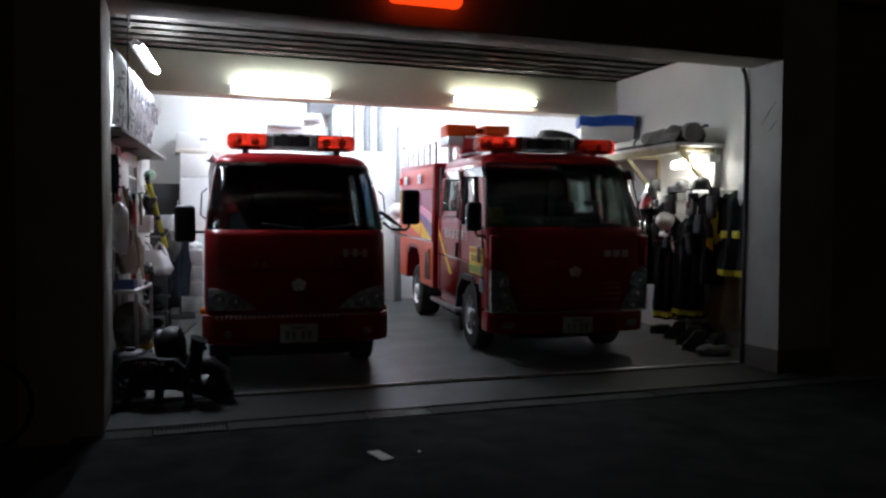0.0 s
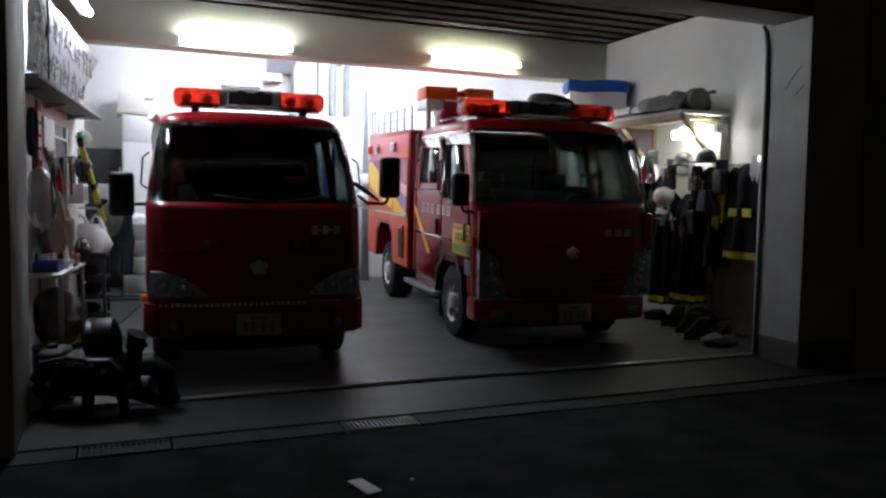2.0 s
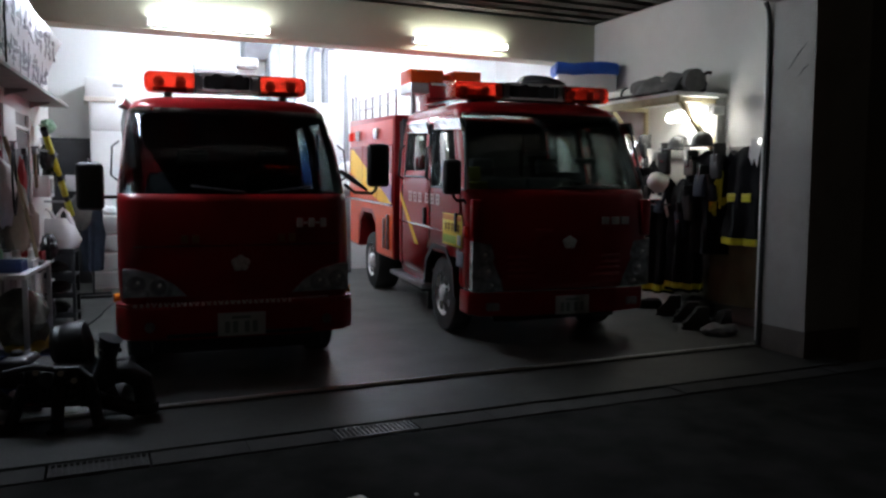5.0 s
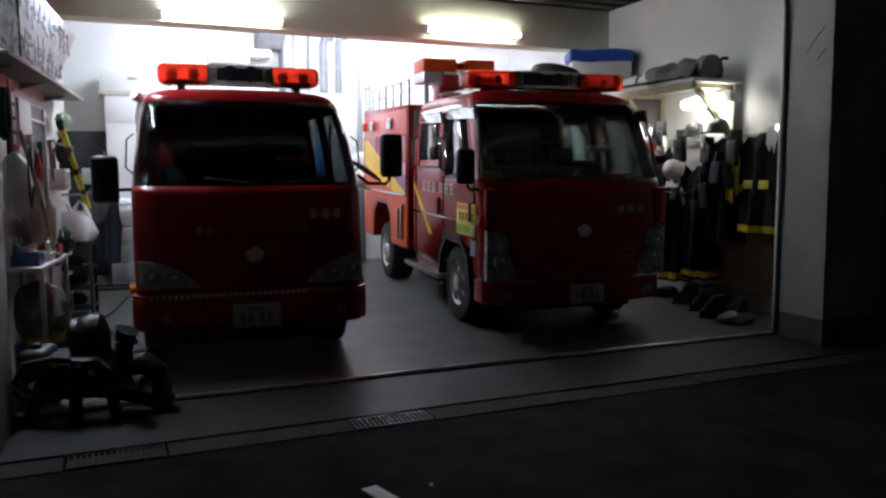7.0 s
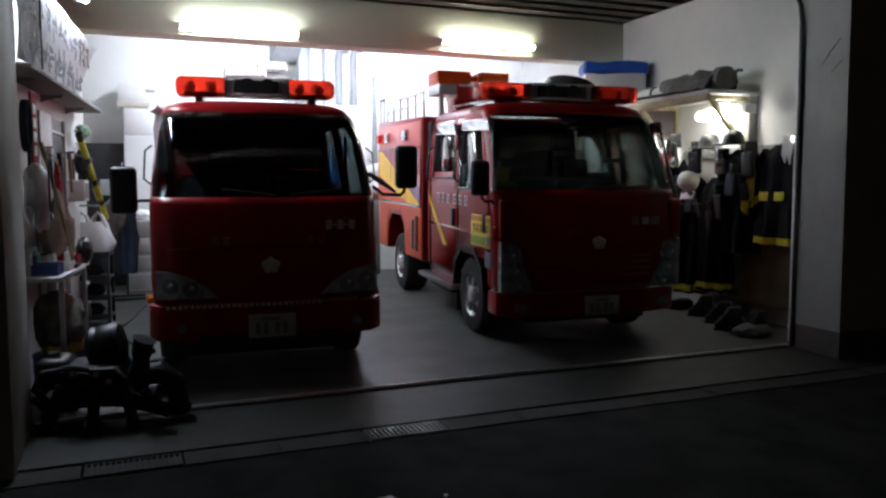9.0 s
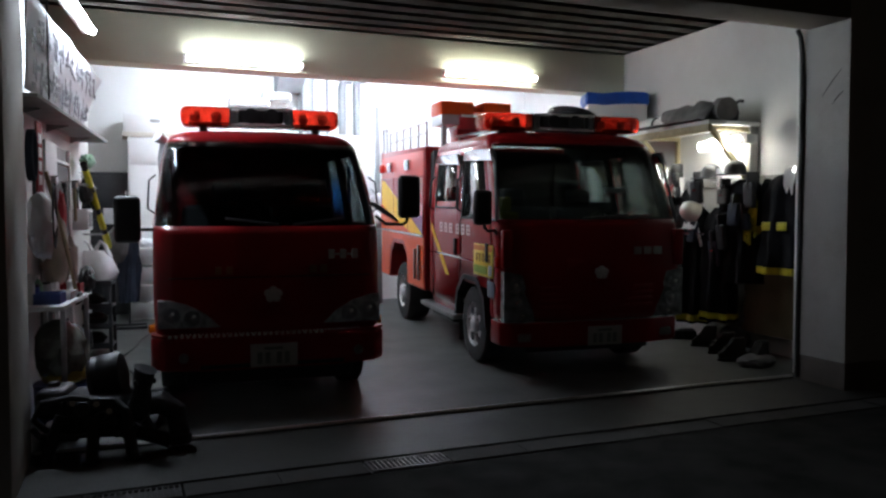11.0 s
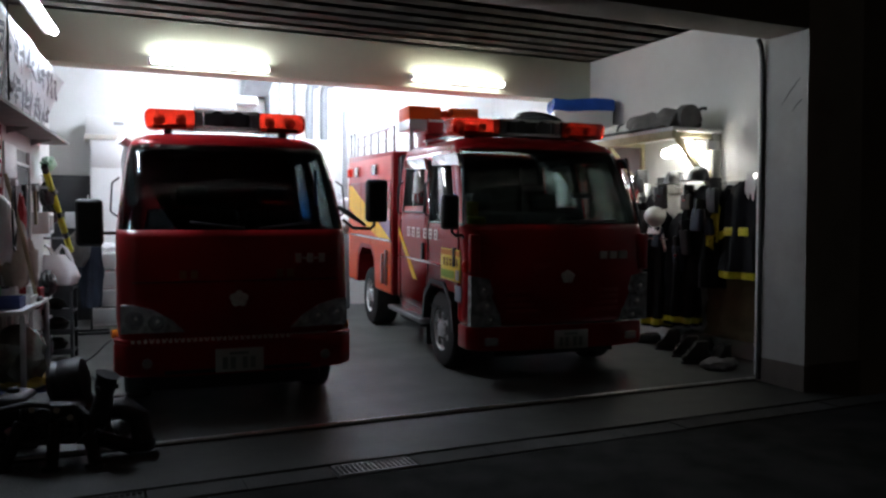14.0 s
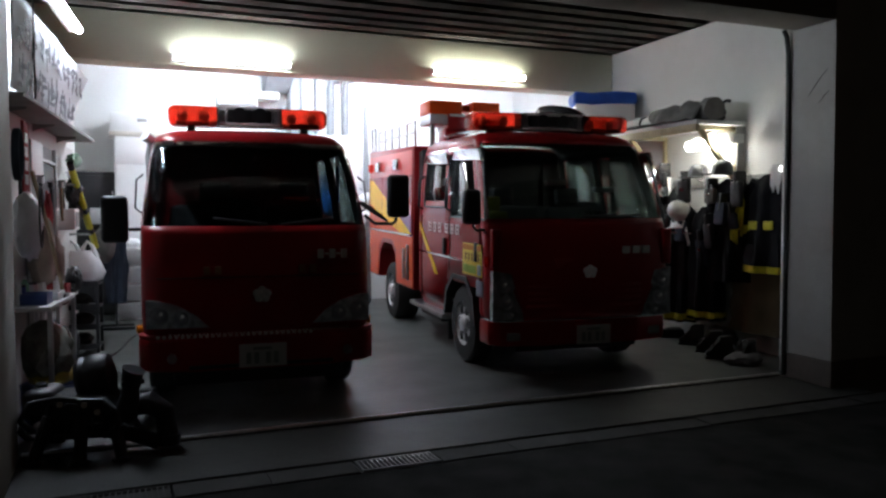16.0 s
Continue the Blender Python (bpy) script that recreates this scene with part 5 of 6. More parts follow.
bag = thing("carrier_bag", pose(-0.17, 9.7, floor_z(9.7) + 0.70, 0, 0, -6), "full white plastic carrier bag on the rack", "bag")
bm = bmesh.new()
prof = [(0.0, 0.10, 0.10), (0.03, 0.17, 0.14), (0.10, 0.21, 0.15), (0.18, 0.20, 0.13), (0.25, 0.155, 0.10), (0.31, 0.10, 0.05)]
rings = []
for z, rx, ry in prof:
    rr = []
    for k in range(28):
        a = 2 * math.pi * k / 28
        w = 1 + 0.10 * noise.noise(Vector((math.cos(a) * 2, math.sin(a) * 2, z * 9))) + 0.05 * math.sin(a * 9 + z * 20) * (z / 0.3)
        rr.append(bm.verts.new((rx * w * math.cos(a) - 0.04 * (z / 0.3), ry * w * math.sin(a), z)))
    rings.append(rr)
for a, b in zip(rings, rings[1:]):
    for k in range(28):
        bm.faces.new((a[k], a[(k + 1) % 28], b[(k + 1) % 28], b[k]))
bm.faces.new(rings[0])
bm.faces.new(rings[-1])
part("pouch", bm, M_BAG, bag)
for s, x0 in ((-1, -0.12), (1, 0.02)):
    bm = bmesh.new()
    rod(bm, [(x0 - 0.03, 0, 0.22), (x0 - 0.02, 0, 0.34), (x0 + 0.02, 0.0, 0.40), (x0 + 0.06, 0, 0.36), (x0 + 0.10, 0, 0.24)], [0.03, 0.02, 0.016, 0.018, 0.03], 8)
    part("handle", bm, M_BAG, bag)


# garment on a hook: rings of cloth with folds
def garment(name, m, length, shoulder, hem, depth, material, label, category, group="", bands=(), sleeves=True, seed=0, hood=False):
    t = thing(name, m, label, category, group)
    n = 36

    def rings_for(z0, z1, steps, grow=0.0):
        out = []
        for j in range(steps + 1):
            z = z0 + (z1 - z0) * j / steps
            q = -z / length
            neck = min(1.0, 0.28 + q * 9) if q < 0.08 else 1.0
            w = (shoulder + (hem - shoulder) * q) * neck
            d = depth * (0.6 + 0.4 * min(1, q * 5)) * (0.5 + 0.5 * neck)
            rr = []
            for k in range(n):
                a = 2 * math.pi * k / n
                fold = 1 + (0.05 + q * 0.24) * math.sin(a * 7 + seed * 2.1 + q * 3) + 0.28 * noise.noise(Vector((math.cos(a) * 1.5, math.sin(a) * 1.5 + seed, q * 5)))
                rr.append(((w * fold + grow) * math.cos(a), (d * fold + grow) * math.sin(a), z))
            out.append(rr)
        return out

    def loft(rr, cap=True):
        bm = bmesh.new()
        vs = [[bm.verts.new(p) for p in r] for r in rr]
        for a, b in zip(vs, vs[1:]):
            for k in range(n):
                bm.faces.new((a[k], a[(k + 1) % n], b[(k + 1) % n], b[k]))
        if cap:
            bm.faces.new(vs[0])
            bm.faces.new(vs[-1])
        return bm
    part("torso" if sleeves else "cloth_body", loft(rings_for(0, -length, 14)), material, t)
    for q0, q1 in bands:
        part("reflective_band", loft(rings_for(-length * q0, -length * q1, 3, 0.006), False), M_BAND, t, "yellow reflective band")
    if sleeves:
        for s in (-1, 1):
            bm = bmesh.new()
            pts = [(s * shoulder * 0.75, 0, -0.07), (s * (shoulder + 0.05), 0.01, -0.22), (s * (shoulder + 0.075), -0.02, -0.42), (s * (shoulder + 0.06), -0.03, -0.60)]
            rod(bm, pts, [0.075, 0.08, 0.072, 0.068], 14)
            sl = part("sleeve", bm, material, t)
            bm = bmesh.new()
            rod(bm, [(pts[2][0], pts[2][1] + 0.003, pts[2][2] - 0.06), (pts[3][0] + s * 0.004, pts[3][1] + 0.003, pts[3][2] + 0.06)], [0.079, 0.077], 14)
            part("cuff_band", bm, M_BAND, sl)
    if hood:
        bm = bmesh.new()
        blob(bm, 0.11, 0.10, 0.14, Matrix.Translation((0, 0, 0.04)), rough=0.15, seed=seed)
        part("hood", bm, material, t)
    return t


# dark clothes stand at the back of the tool side
garment("hung_jacket", pose(0.12, 11.2, 1.42, 0, 0, 10), 1.0, 0.12, 0.10, 0.08, M_NAVY, "dark navy work jacket hung by the stacked boxes", "jacket", seed=3, sleeves=False)
stand = thing("clothes_stand", pose(0.12, 11.25, floor_z(11.25)), "black metal clothes stand with bar feet", "stand")
bm = bmesh.new()
rod(bm, [(0, 0, 0.03), (0, 0, 1.45)], 0.014, 8)
part("pole", bm, M_BLACK, stand)
for yy in (-0.18, 0.12):
    part("foot", boxed(-0.15, 0.19, yy - 0.018, yy + 0.018, 0.0, 0.03, bevel=0.005), M_BLACK, stand)
bm = bmesh.new()
blob(bm, 0.09, 0.06, 0.16, rough=0.2, seed=31)
solid("white_towel", bm, M_BAG, "white towel hung on the clothes stand", "towel", m=pose(0.06, 11.1, 1.36))
bm = bmesh.new()
blob(bm, 0.12, 0.08, 0.20, rough=0.25, seed=33)
solid("grey_jacket", bm, M_ROLL, "bunched grey jacket hung on the stand", "jacket", m=pose(0.0, 10.9, 1.12))

# dark sideboard with a radio, white locker with cartons
zb = floor_z(12.4)
side = thing("dark_cabinet", pose(-0.09, 12.55, zb), "black cabinet against the back wall", "cabinet")
part("body", boxed(-0.24, 0.24, -0.18, 0.18, 0.0, 1.85, bevel=0.01), M_BLACK, side)
part("niche", boxed(-0.20, 0.20, -0.195, -0.178, 1.40, 1.80, bevel=0.004), M_BLACK, side)
rad = thing("radio_set", pose(-0.02, 12.30, zb + 1.18), "silver radio set with an aerial", "radio")
part("case", boxed(-0.15, 0.15, -0.07, 0.07, 0.0, 0.20, bevel=0.012), M_GALV, rad)
bm = bmesh.new()
rod(bm, [(0.12, 0, 0.2), (0.12, 0.0, 0.42)], 0.008, 6)
part("aerial", bm, M_CHROME, rad)
part("radio_shelf", boxed(-0.20, 0.20, -0.08, 0.08, -0.025, 0.0, bevel=0.004), M_BLACK, rad)
part("support", boxed(-0.18, 0.18, 0.05, 0.08, -1.18, -0.02), M_BLACK, rad)

lock = thing("white_locker", pose(0.47, 12.42, zb), "tall white two-tier steel locker", "locker")
part("body", boxed(-0.34, 0.34, -0.22, 0.28, 0.0, 2.30, bevel=0.008), M_WHITE, lock)
for z0, z1 in ((0.06, 1.93), (1.945, 2.27)):
    d = part("locker_door", boxed(-0.325, 0.325, -0.232, -0.218, z0, z1, bevel=0.004), M_WHITE, lock)
    part("handle", boxed(0.22, 0.27, -0.245, -0.23, (z0 + z1) / 2 - 0.06, (z0 + z1) / 2 + 0.06, bevel=0.004), M_GALV, d)
plank = solid("carton_board", boxed(-0.40, 0.42, -0.24, 0.24, 0, 0.06, bevel=0.004), M_CARD, "pale board lying on the locker", "board", m=pose(0.47, 12.42, zb + 2.30))
ct = thing("carton", pose(0.47, 12.42, zb + 2.36), "white carton box lying on the locker", "carton")
part("box_body", boxed(-0.38, 0.40, -0.22, 0.22, 0, 0.24, bevel=0.006), M_FOAM, ct)
part("print_bar", boxed(-0.06, 0.06, -0.226, -0.219, 0.13, 0.17), M_BOARD, ct)
for k in range(4):
    d = thing("storage_box", pose(0.28, 11.95, floor_z(11.9) + k * 0.225), "clear white plastic drawer box, stacked", "drawer box", "stacked storage boxes")
    part("case", boxed(-0.16, 0.16, -0.18, 0.18, 0, 0.215, bevel=0.012), M_FOAM, d)
    part("drawer_front", boxed(-0.145, 0.145, -0.19, -0.178, 0.02, 0.195, bevel=0.006), M_ROLLPALE, d)
bm = bmesh.new()
blob(bm, 0.15, 0.14, 0.07, rough=0.25, seed=41, squash=0.7)
solid("white_bundle", bm, M_BAG, "white plastic bundle on the drawer boxes", "bag", m=pose(0.28, 11.95, floor_z(11.9) + 0.95))

# ---- pipes and ducts on the back wall ----
YB = Y_BACK - 0.06
for (x, z0, z1, r) in ((2.62, 2.6, 3.45, 0.035), (2.86, 2.55, 3.49, 0.02), (3.08, 2.62, 3.40, 0.055), (3.30, 2.62, 3.42, 0.05)):
    bm = bmesh.new()
    rod(bm, [(x, YB, z0), (x, YB, z1 - 0.1), (x + 0.02, YB - 0.03, z1), (x + 0.12, YB - 0.03, z1 + 0.02)], r, 12)
    p = solid("wall_pipe", bm, M_PIPE, "grey service pipe on the back wall", "pipe", "back wall pipes")
bm = bmesh.new()
prism(bm, [(12.75, 3.47), (12.25, 3.47), (12.25, 3.40), (12.55, 3.18), (12.75, 3.18)], "x", 2.1, 2.46, bevel=0.01)
solid("duct_hood", bm, M_PIPE, "grey metal duct hood on the back wall", "duct")
solid("wall_duct", boxed(2.44, 2.58, 12.45, 12.74, 2.4, 3.48, bevel=0.015), M_PIPE, "square grey vertical duct", "duct")
for (x0, x1, z) in ((1.45, 2.0, 3.0), (1.9, 2.3, 3.10)):
    ac = thing("pipe_cover", pose((x0 + x1) / 2, 12.62, z), "white horizontal pipe cover on the back wall", "pipe cover", "pipe covers")
    part("cover", boxed((x0 - x1) / 2, (x1 - x0) / 2, -0.10, 0.12, -0.05, 0.07, bevel=0.015), M_WHITE, ac)
    part("slot", boxed((x0 - x1) / 2 + 0.02, (x1 - x0) / 2 - 0.02, -0.106, -0.098, -0.045, -0.01), M_BOARD, ac)
part_wall = solid("white_partition", boxed(2.5, 3.55, 12.38, 12.46, zb, 2.58, bevel=0.006), M_WHITE, "low white partition board before the back wall", "partition")
bm = bmesh.new()
prism(bm, [(3.44, zb), (3.56, zb), (3.52, 3.0), (3.48, 3.0)], "y", 12.28, 12.33, bevel=0.005)
solid("leaning_board", bm, M_PIPE, "narrow grey board leaning at the back wall", "board")
bm = bmesh.new()
box(bm, 2.86, 3.00, 12.34, 12.37, 1.45, 1.98, bevel=0.01)
solid("blue_sheet", bm, mat("bright_blue_sheet", (0.05, 0.25, 0.75), 0.5, bump=0.1), "bright blue plastic sheet on the partition", "sheet")
for (x, z, s) in ((3.42, 1.62, 1), (3.40, 1.38, 2)):
    h = thing("white_helmet", pose(x, 12.0, z), "white helmet hung at the back", "helmet", "hung helmets")
    bm = bmesh.new()
    lathe(bm, [(0.145, -0.03), (0.14, 0.0), (0.125, 0.0), (0.12, 0.05), (0.09, 0.10), (0.04, 0.125), (0, 0.13)], 22, Matrix.Rotation(radians(70), 4, "X"))
    part("helmet_shell", bm, M_WHITE, h)
    bm = bmesh.new()
    rod(bm, [(0, 0.06, 0.1), (0, 0.36, 0.2)], 0.008, 6)
    part("hook", bm, M_STEEL, h)

# ---- gear side: shelf, rolls, work lamp, coats ----
sh = thing("gear_shelf", pose(6.15, 7.62, 0), "deep white board shelf on timber brackets", "shelf")
part("board", boxed(-0.66, 0.0, 0, 3.1, 2.33, 2.37, bevel=0.005), M_FOAM, sh)
part("front_batten", boxed(-0.67, -0.625, 0, 3.1, 2.25, 2.33, bevel=0.004), M_WOOD, sh)
for yy in (0.10, 1.25, 2.6):
    part("rail", boxed(-0.60, 0.0, yy, yy + 0.05, 2.28, 2.33, bevel=0.004), M_WOOD, sh)
    bm = bmesh.new()
    prism(bm, [(-0.55, 2.29), (-0.48, 2.29), (0.0, 1.78), (0.0, 1.70)], "y", yy + 0.005, yy + 0.045, bevel=0.004)
    part("brace", bm, M_WOOD, sh)
    part("wall_post", boxed(-0.045, -0.002, yy, yy + 0.05, 1.65, 2.28, bevel=0.004), M_WOOD, sh)

# added at the shelf end to keep work lamp light off the near wall
part("end_board", boxed(-0.11, -0.002, 0.02, 0.05, 1.86, 2.325, bevel=0.004), M_BOARD, sh, "grey board shielding the near wall from the work lamp")

fb = thing("foam_box", pose(5.77, 9.66, 2.372, 0, 0, 66), "long white foam box on the gear shelf", "box")
part("box_body", boxed(-0.20, 0.20, -0.36, 0.36, 0.0, 0.41, bevel=0.015), M_FOAM, fb)
bm = bmesh.new()
box(bm, -0.23, 0.23, -0.40, 0.40, 0.40, 0.55, bevel=0.05, segs=3)
bmesh.ops.subdivide_edges(bm, edges=bm.edges[:], cuts=3, use_grid_fill=True)
for v in bm.verts:
    n_ = noise.noise(v.co * 5)
    v.co += Vector((0.018, 0.02, 0.02)) * n_ + Vector((0, 0, 0.012 * math.sin(v.co.y * 22)))
solid("blue_tarpaulin", bm, M_BLUETARP, "folded blue tarpaulin lying on the foam box", "tarpaulin", m=pose(5.77, 9.66, 2.372, 0, 0, 66))

r1 = thing("rolled_mat", pose(5.70, 8.98, 2.372 + 0.075, 0, 0, 3), "pale plastic sheet rolled up on the shelf", "rolled sheet")
bm = bmesh.new()
pts = [(0.012 * math.sin(k * 1.7), -0.45 + 0.1 * k, 0.008 * math.sin(k * 2.3)) for k in range(11)]
rod(bm, pts, [0.078 - 0.002 * k + 0.006 * math.sin(k * 2.9) for k in range(11)], 18)
part("roll", bm, M_FOAM, r1)
for k in (2, 7):
    bm = bmesh.new()
    rod(bm, [(0.012 * math.sin(k * 1.7), -0.45 + 0.1 * k - 0.012, 0), (0.012 * math.sin(k * 1.7), -0.45 + 0.1 * k + 0.012, 0)], 0.082, 18)
    part("tie", bm, M_BLACK, r1)
r2 = thing("slumped_mat", pose(5.72, 8.10, 2.372, 0, 0, 2), "dark grey rubber mat rolled and slumped over the shelf edge", "mat")
bm = bmesh.new()
pts = [(0.02 * math.sin(k * 1.3), -0.46 + 0.085 * k, 0.115 + 0.012 * math.sin(k * 1.9)) for k in range(12)]
rod(bm, pts, [0.115 + 0.012 * math.sin(k * 2.2) - 0.002 * k for k in range(12)], 22)
for v in bm.verts:
    v.co += Vector((1, 0.3, 0.8)) * 0.018 * noise.noise(v.co * 9)
    v.co.z = max(v.co.z, 0.002)
part("roll", bm, M_ROLL, r2)
bm = bmesh.new()
rows_m = [[bm.verts.new((-0.10 - 0.30 * q / 6 + 0.01 * math.sin(i * 1.1), -0.38 + 0.62 * i / 12 + 0.02 * math.sin(q), 0.16 - (0.15 * min(1, q / 2)) - 0.006 * math.sin(i * 0.9 + q))) for q in range(7)] for i in range(13)]
for a, b in zip(rows_m, rows_m[1:]):
    for q in range(6):
        bm.faces.new((a[q], a[q + 1], b[q + 1], b[q]))
for v in bm.verts:
    if v.co.x < -0.30:
        v.co.x = -0.305 - 0.02 * noise.noise(v.co * 6)
thicken(part("flap", bm, M_ROLL, r2, "loose flap of the mat"), 0.008)
bd = thing("black_bundle", pose(5.82, 7.78, 2.372), "black bundle with a stub handle on the shelf end", "bundle")
bm = bmesh.new()
blob(bm, 0.15, 0.12, 0.12, Matrix.Translation((0, 0, 0.10)), rough=0.25, seed=77, squash=0.8)
part("wrap", bm, M_BLACK, bd)
bm = bmesh.new()
rod(bm, [(0.02, -0.08, 0.16), (0.05, -0.16, 0.20), (0.06, -0.20, 0.19)], 0.018, 8)
part("stub_handle", bm, M_BLACK, bd)
bm = bmesh.new()
rod(bm, [(5.54, 8.0, 2.392), (5.53, 8.8, 2.392), (5.52, 9.45, 2.392)], 0.02, 8)
solid("long_pole", bm, M_BLACK, "thin dark pole lying along the shelf edge", "pole")

lampw = thing("work_lamp", pose(5.86, 7.92, 2.19), "bright white tube lamp under the gear shelf", "work lamp")
part("housing", boxed(0.07, 0.15, -0.26, 0.26, -0.03, 0.05, bevel=0.008), M_WHITE, lampw)
bm = bmesh.new()
rod(bm, [(-0.01, -0.24, -0.04), (-0.01, 0.24, -0.04)], 0.05, 14)
part("diffuser", bm, M_LAMP, lampw, "glowing white lamp body")
part("mount", boxed(0.09, 0.15, -0.04, 0.04, 0.05, 0.09), M_WHITE, lampw)
part("clip", boxed(0.0, 0.14, -0.42, -0.36, -0.05, 0.04, bevel=0.006), M_WHITE, lampw)

rail = thing("coat_rail", pose(6.15, 6.8, 0), "dark board with coat hooks on the side wall", "coat rail")
part("board", boxed(-0.03, -0.002, 0, 2.3, 1.72, 1.82, bevel=0.004), M_BOARD, rail)
for k in range(9):
    bm = bmesh.new()
    y = 0.12 + k * 0.26
    rod(bm, [(-0.03, y, 1.78), (-0.10, y, 1.78), (-0.13, y, 1.82)], 0.008, 6)
    part("hook", bm, M_STEEL, rail)
B1 = ((0.93, 1.0),)
garment("turnout_coat", pose(5.93, 7.08, 1.80, 0, 0, 90), 0.95, 0.21, 0.25, 0.11, M_COAT, "black turnout coat with yellow reflective bands", "coat", "hung turnout coats", B1, seed=1)
garment("turnout_coat", pose(5.93, 7.62, 1.78, 0, 0, 90), 1.05, 0.17, 0.20, 0.11, M_COAT, "black turnout coat hung open beside a yellow rope", "coat", "hung turnout coats", (), seed=2)
garment("turnout_trousers", pose(5.90, 7.92, 1.50, 0, 0, 90), 1.20, 0.17, 0.20, 0.13, M_COAT, "long black turnout trousers with a yellow hem", "trousers", "hung turnout clothes", ((0.92, 0.97),), sleeves=False, seed=3)
garment("turnout_trousers", pose(5.88, 8.30, 1.55, 0, 0, 90), 1.30, 0.18, 0.20, 0.13, M_COAT, "long black turnout trousers with a yellow hem", "trousers", "hung turnout clothes", ((0.93, 0.98),), sleeves=False, seed=4)
garment("turnout_coat", pose(5.90, 8.72, 1.80, 0, 0, 90), 1.15, 0.19, 0.22, 0.12, M_COAT, "black turnout coat hung under the timber bracket", "coat", "hung turnout coats", (), seed=5)
bm = bmesh.new()
rnd = random.Random(5)
for k in range(9):
    y0 = 7.40 + rnd.uniform(-0.05, 0.05)
    rod(bm, [(5.88 + rnd.uniform(-0.03, 0.03), y0, 1.70 - 0.02 * k), (5.82, y0 + rnd.uniform(-0.05, 0.05), 1.45), (5.84 + rnd.uniform(-0.02, 0.02), y0 + 0.03, 1.12 + 0.02 * k)], 0.014, 7)
solid("yellow_rope", bm, M_BAND, "yellow rope hank hung between the coats", "rope")
for (x, y, z, mm, lab) in ((5.78, 8.22, 1.46, M_WHITE, "white safety helmet hung on the coats"), (5.70, 8.72, 1.40, M_CHROME, "silver fire helmet with a neck cape"), (5.86, 8.62, 1.86, M_CHROME, "silver fire helmet with a neck cape"), (5.90, 7.70, 1.86, M_BLACK, "black helmet on the coat rail"), (5.90, 8.06, 1.84, M_BLACK, "black helmet on the coat rail")):
    h = thing("safety_helmet", pose(x, y, z, 0, -70 if z < 1.6 else 0, 0), lab, "helmet", "hung safety helmets")
    bm = bmesh.new()
    lathe(bm, [(0.125, -0.03), (0.112, 0.0), (0.108, 0.02), (0.10, 0.06), (0.075, 0.10), (0.033, 0.12), (0, 0.125)], 24)
    part("helmet_shell", bm, mm, h)
    if mm is M_CHROME:
        bm = bmesh.new()
        lathe(bm, [(0.13, -0.03), (0.15, -0.12), (0.17, -0.24), (0.165, -0.24), (0.145, -0.12), (0.125, -0.03)], 20)
        for v in bm.verts:
            v.co.x *= 1 + 0.08 * math.sin(math.atan2(v.co.y, v.co.x) * 8)
        part("neck_cape", bm, M_CHROME, h, "silver neck cape")
    else:
        part("visor", boxed(-0.19, -0.10, -0.10, 0.10, -0.035, -0.02, bevel=0.006), mm, h)
for (y0, z0) in ((8.2, 1.34), (7.86, 1.90)):
    bm = bmesh.new()
    for s in (-1, 1):
        prism(bm, [(y0 + s * 0.02 - 0.03, z0), (y0 + s * 0.02 + 0.0, z0), (y0 + s * 0.06 - 0.05, z0 - 0.26), (y0 + s * 0.06 - 0.075, z0 - 0.24)], "x", 5.80 + 0.012 * s, 5.815 + 0.012 * s)
    solid("white_glove", bm, M_BAG, "white cloth strip hung on the coats", "cloth", "white cloth strips")
solid("chrome_bar", rod(bmesh.new(), [(5.76, 7.98, 1.22), (5.755, 8.42, 1.22)], 0.012, 8), M_CHROME, "bright metal hanger bar on the clothes", "bar")
COAT = [o for o in scene.objects if o.name == "turnout_coat"][0]
for lx in (-0.09, 0.10):
    part("reflective_patch", boxed(lx - 0.055, lx + 0.055, 0.112, 0.128, -0.53, -0.45, bevel=0.004), M_BAND, COAT, "yellow reflective patch")
rnd = random.Random(17)
for k in range(12):
    y, z = rnd.uniform(7.35, 8.95), rnd.uniform(0.9, 1.85)
    pc = thing("gear_pouch", pose(5.79 + rnd.uniform(-0.03, 0.03), y, z, 0, rnd.uniform(-10, 10), rnd.uniform(-15, 15)), "small dark gear pouch hung among the coats", "pouch", "hung gear pouches")
    w, h = rnd.uniform(0.05, 0.09), rnd.uniform(0.07, 0.15)
    part("pocket", boxed(-0.03, 0.03, -w, w, -h, h, bevel=0.022, segs=3), rnd.choice((M_BLACK, M_NAVY, M_BLACK, M_ROLL)), pc)
    part("strap", boxed(-0.034, 0.10, -0.012, 0.012, h * 0.3, h + 0.10, bevel=0.003), M_BLACK, pc)
    if k % 3 == 0:
        part("buckle", boxed(-0.04, -0.03, -0.025, 0.025, h * 0.1, h * 0.35, bevel=0.003), M_CHROME, pc)
clip = thing("hook_lamp", pose(5.90, 6.93, 1.85), "small white lit clip lamp on the wall", "lamp")
part("body", boxed(-0.03, 0.09, -0.09, 0.09, -0.02, 0.035, bevel=0.01), M_WHITE, clip)
part("wall_arm", boxed(0.08, 0.25, -0.015, 0.015, -0.01, 0.02, bevel=0.004), M_WHITE, clip)
bm = bmesh.new()
lathe(bm, [(0.0, -0.03), (0.028, -0.02), (0.032, 0.0), (0.02, 0.025), (0, 0.03)], 14, Matrix.Translation((-0.045, -0.06, -0.01)))
part("bulb", bm, M_CLIP, clip, "glowing small bulb")
bm = bmesh.new()
prism(bm, [(6.86, 1.845), (7.00, 1.845), (7.01, 1.70), (6.97, 1.62), (6.95, 1.70), (6.91, 1.60)], "x", 5.845, 5.858)
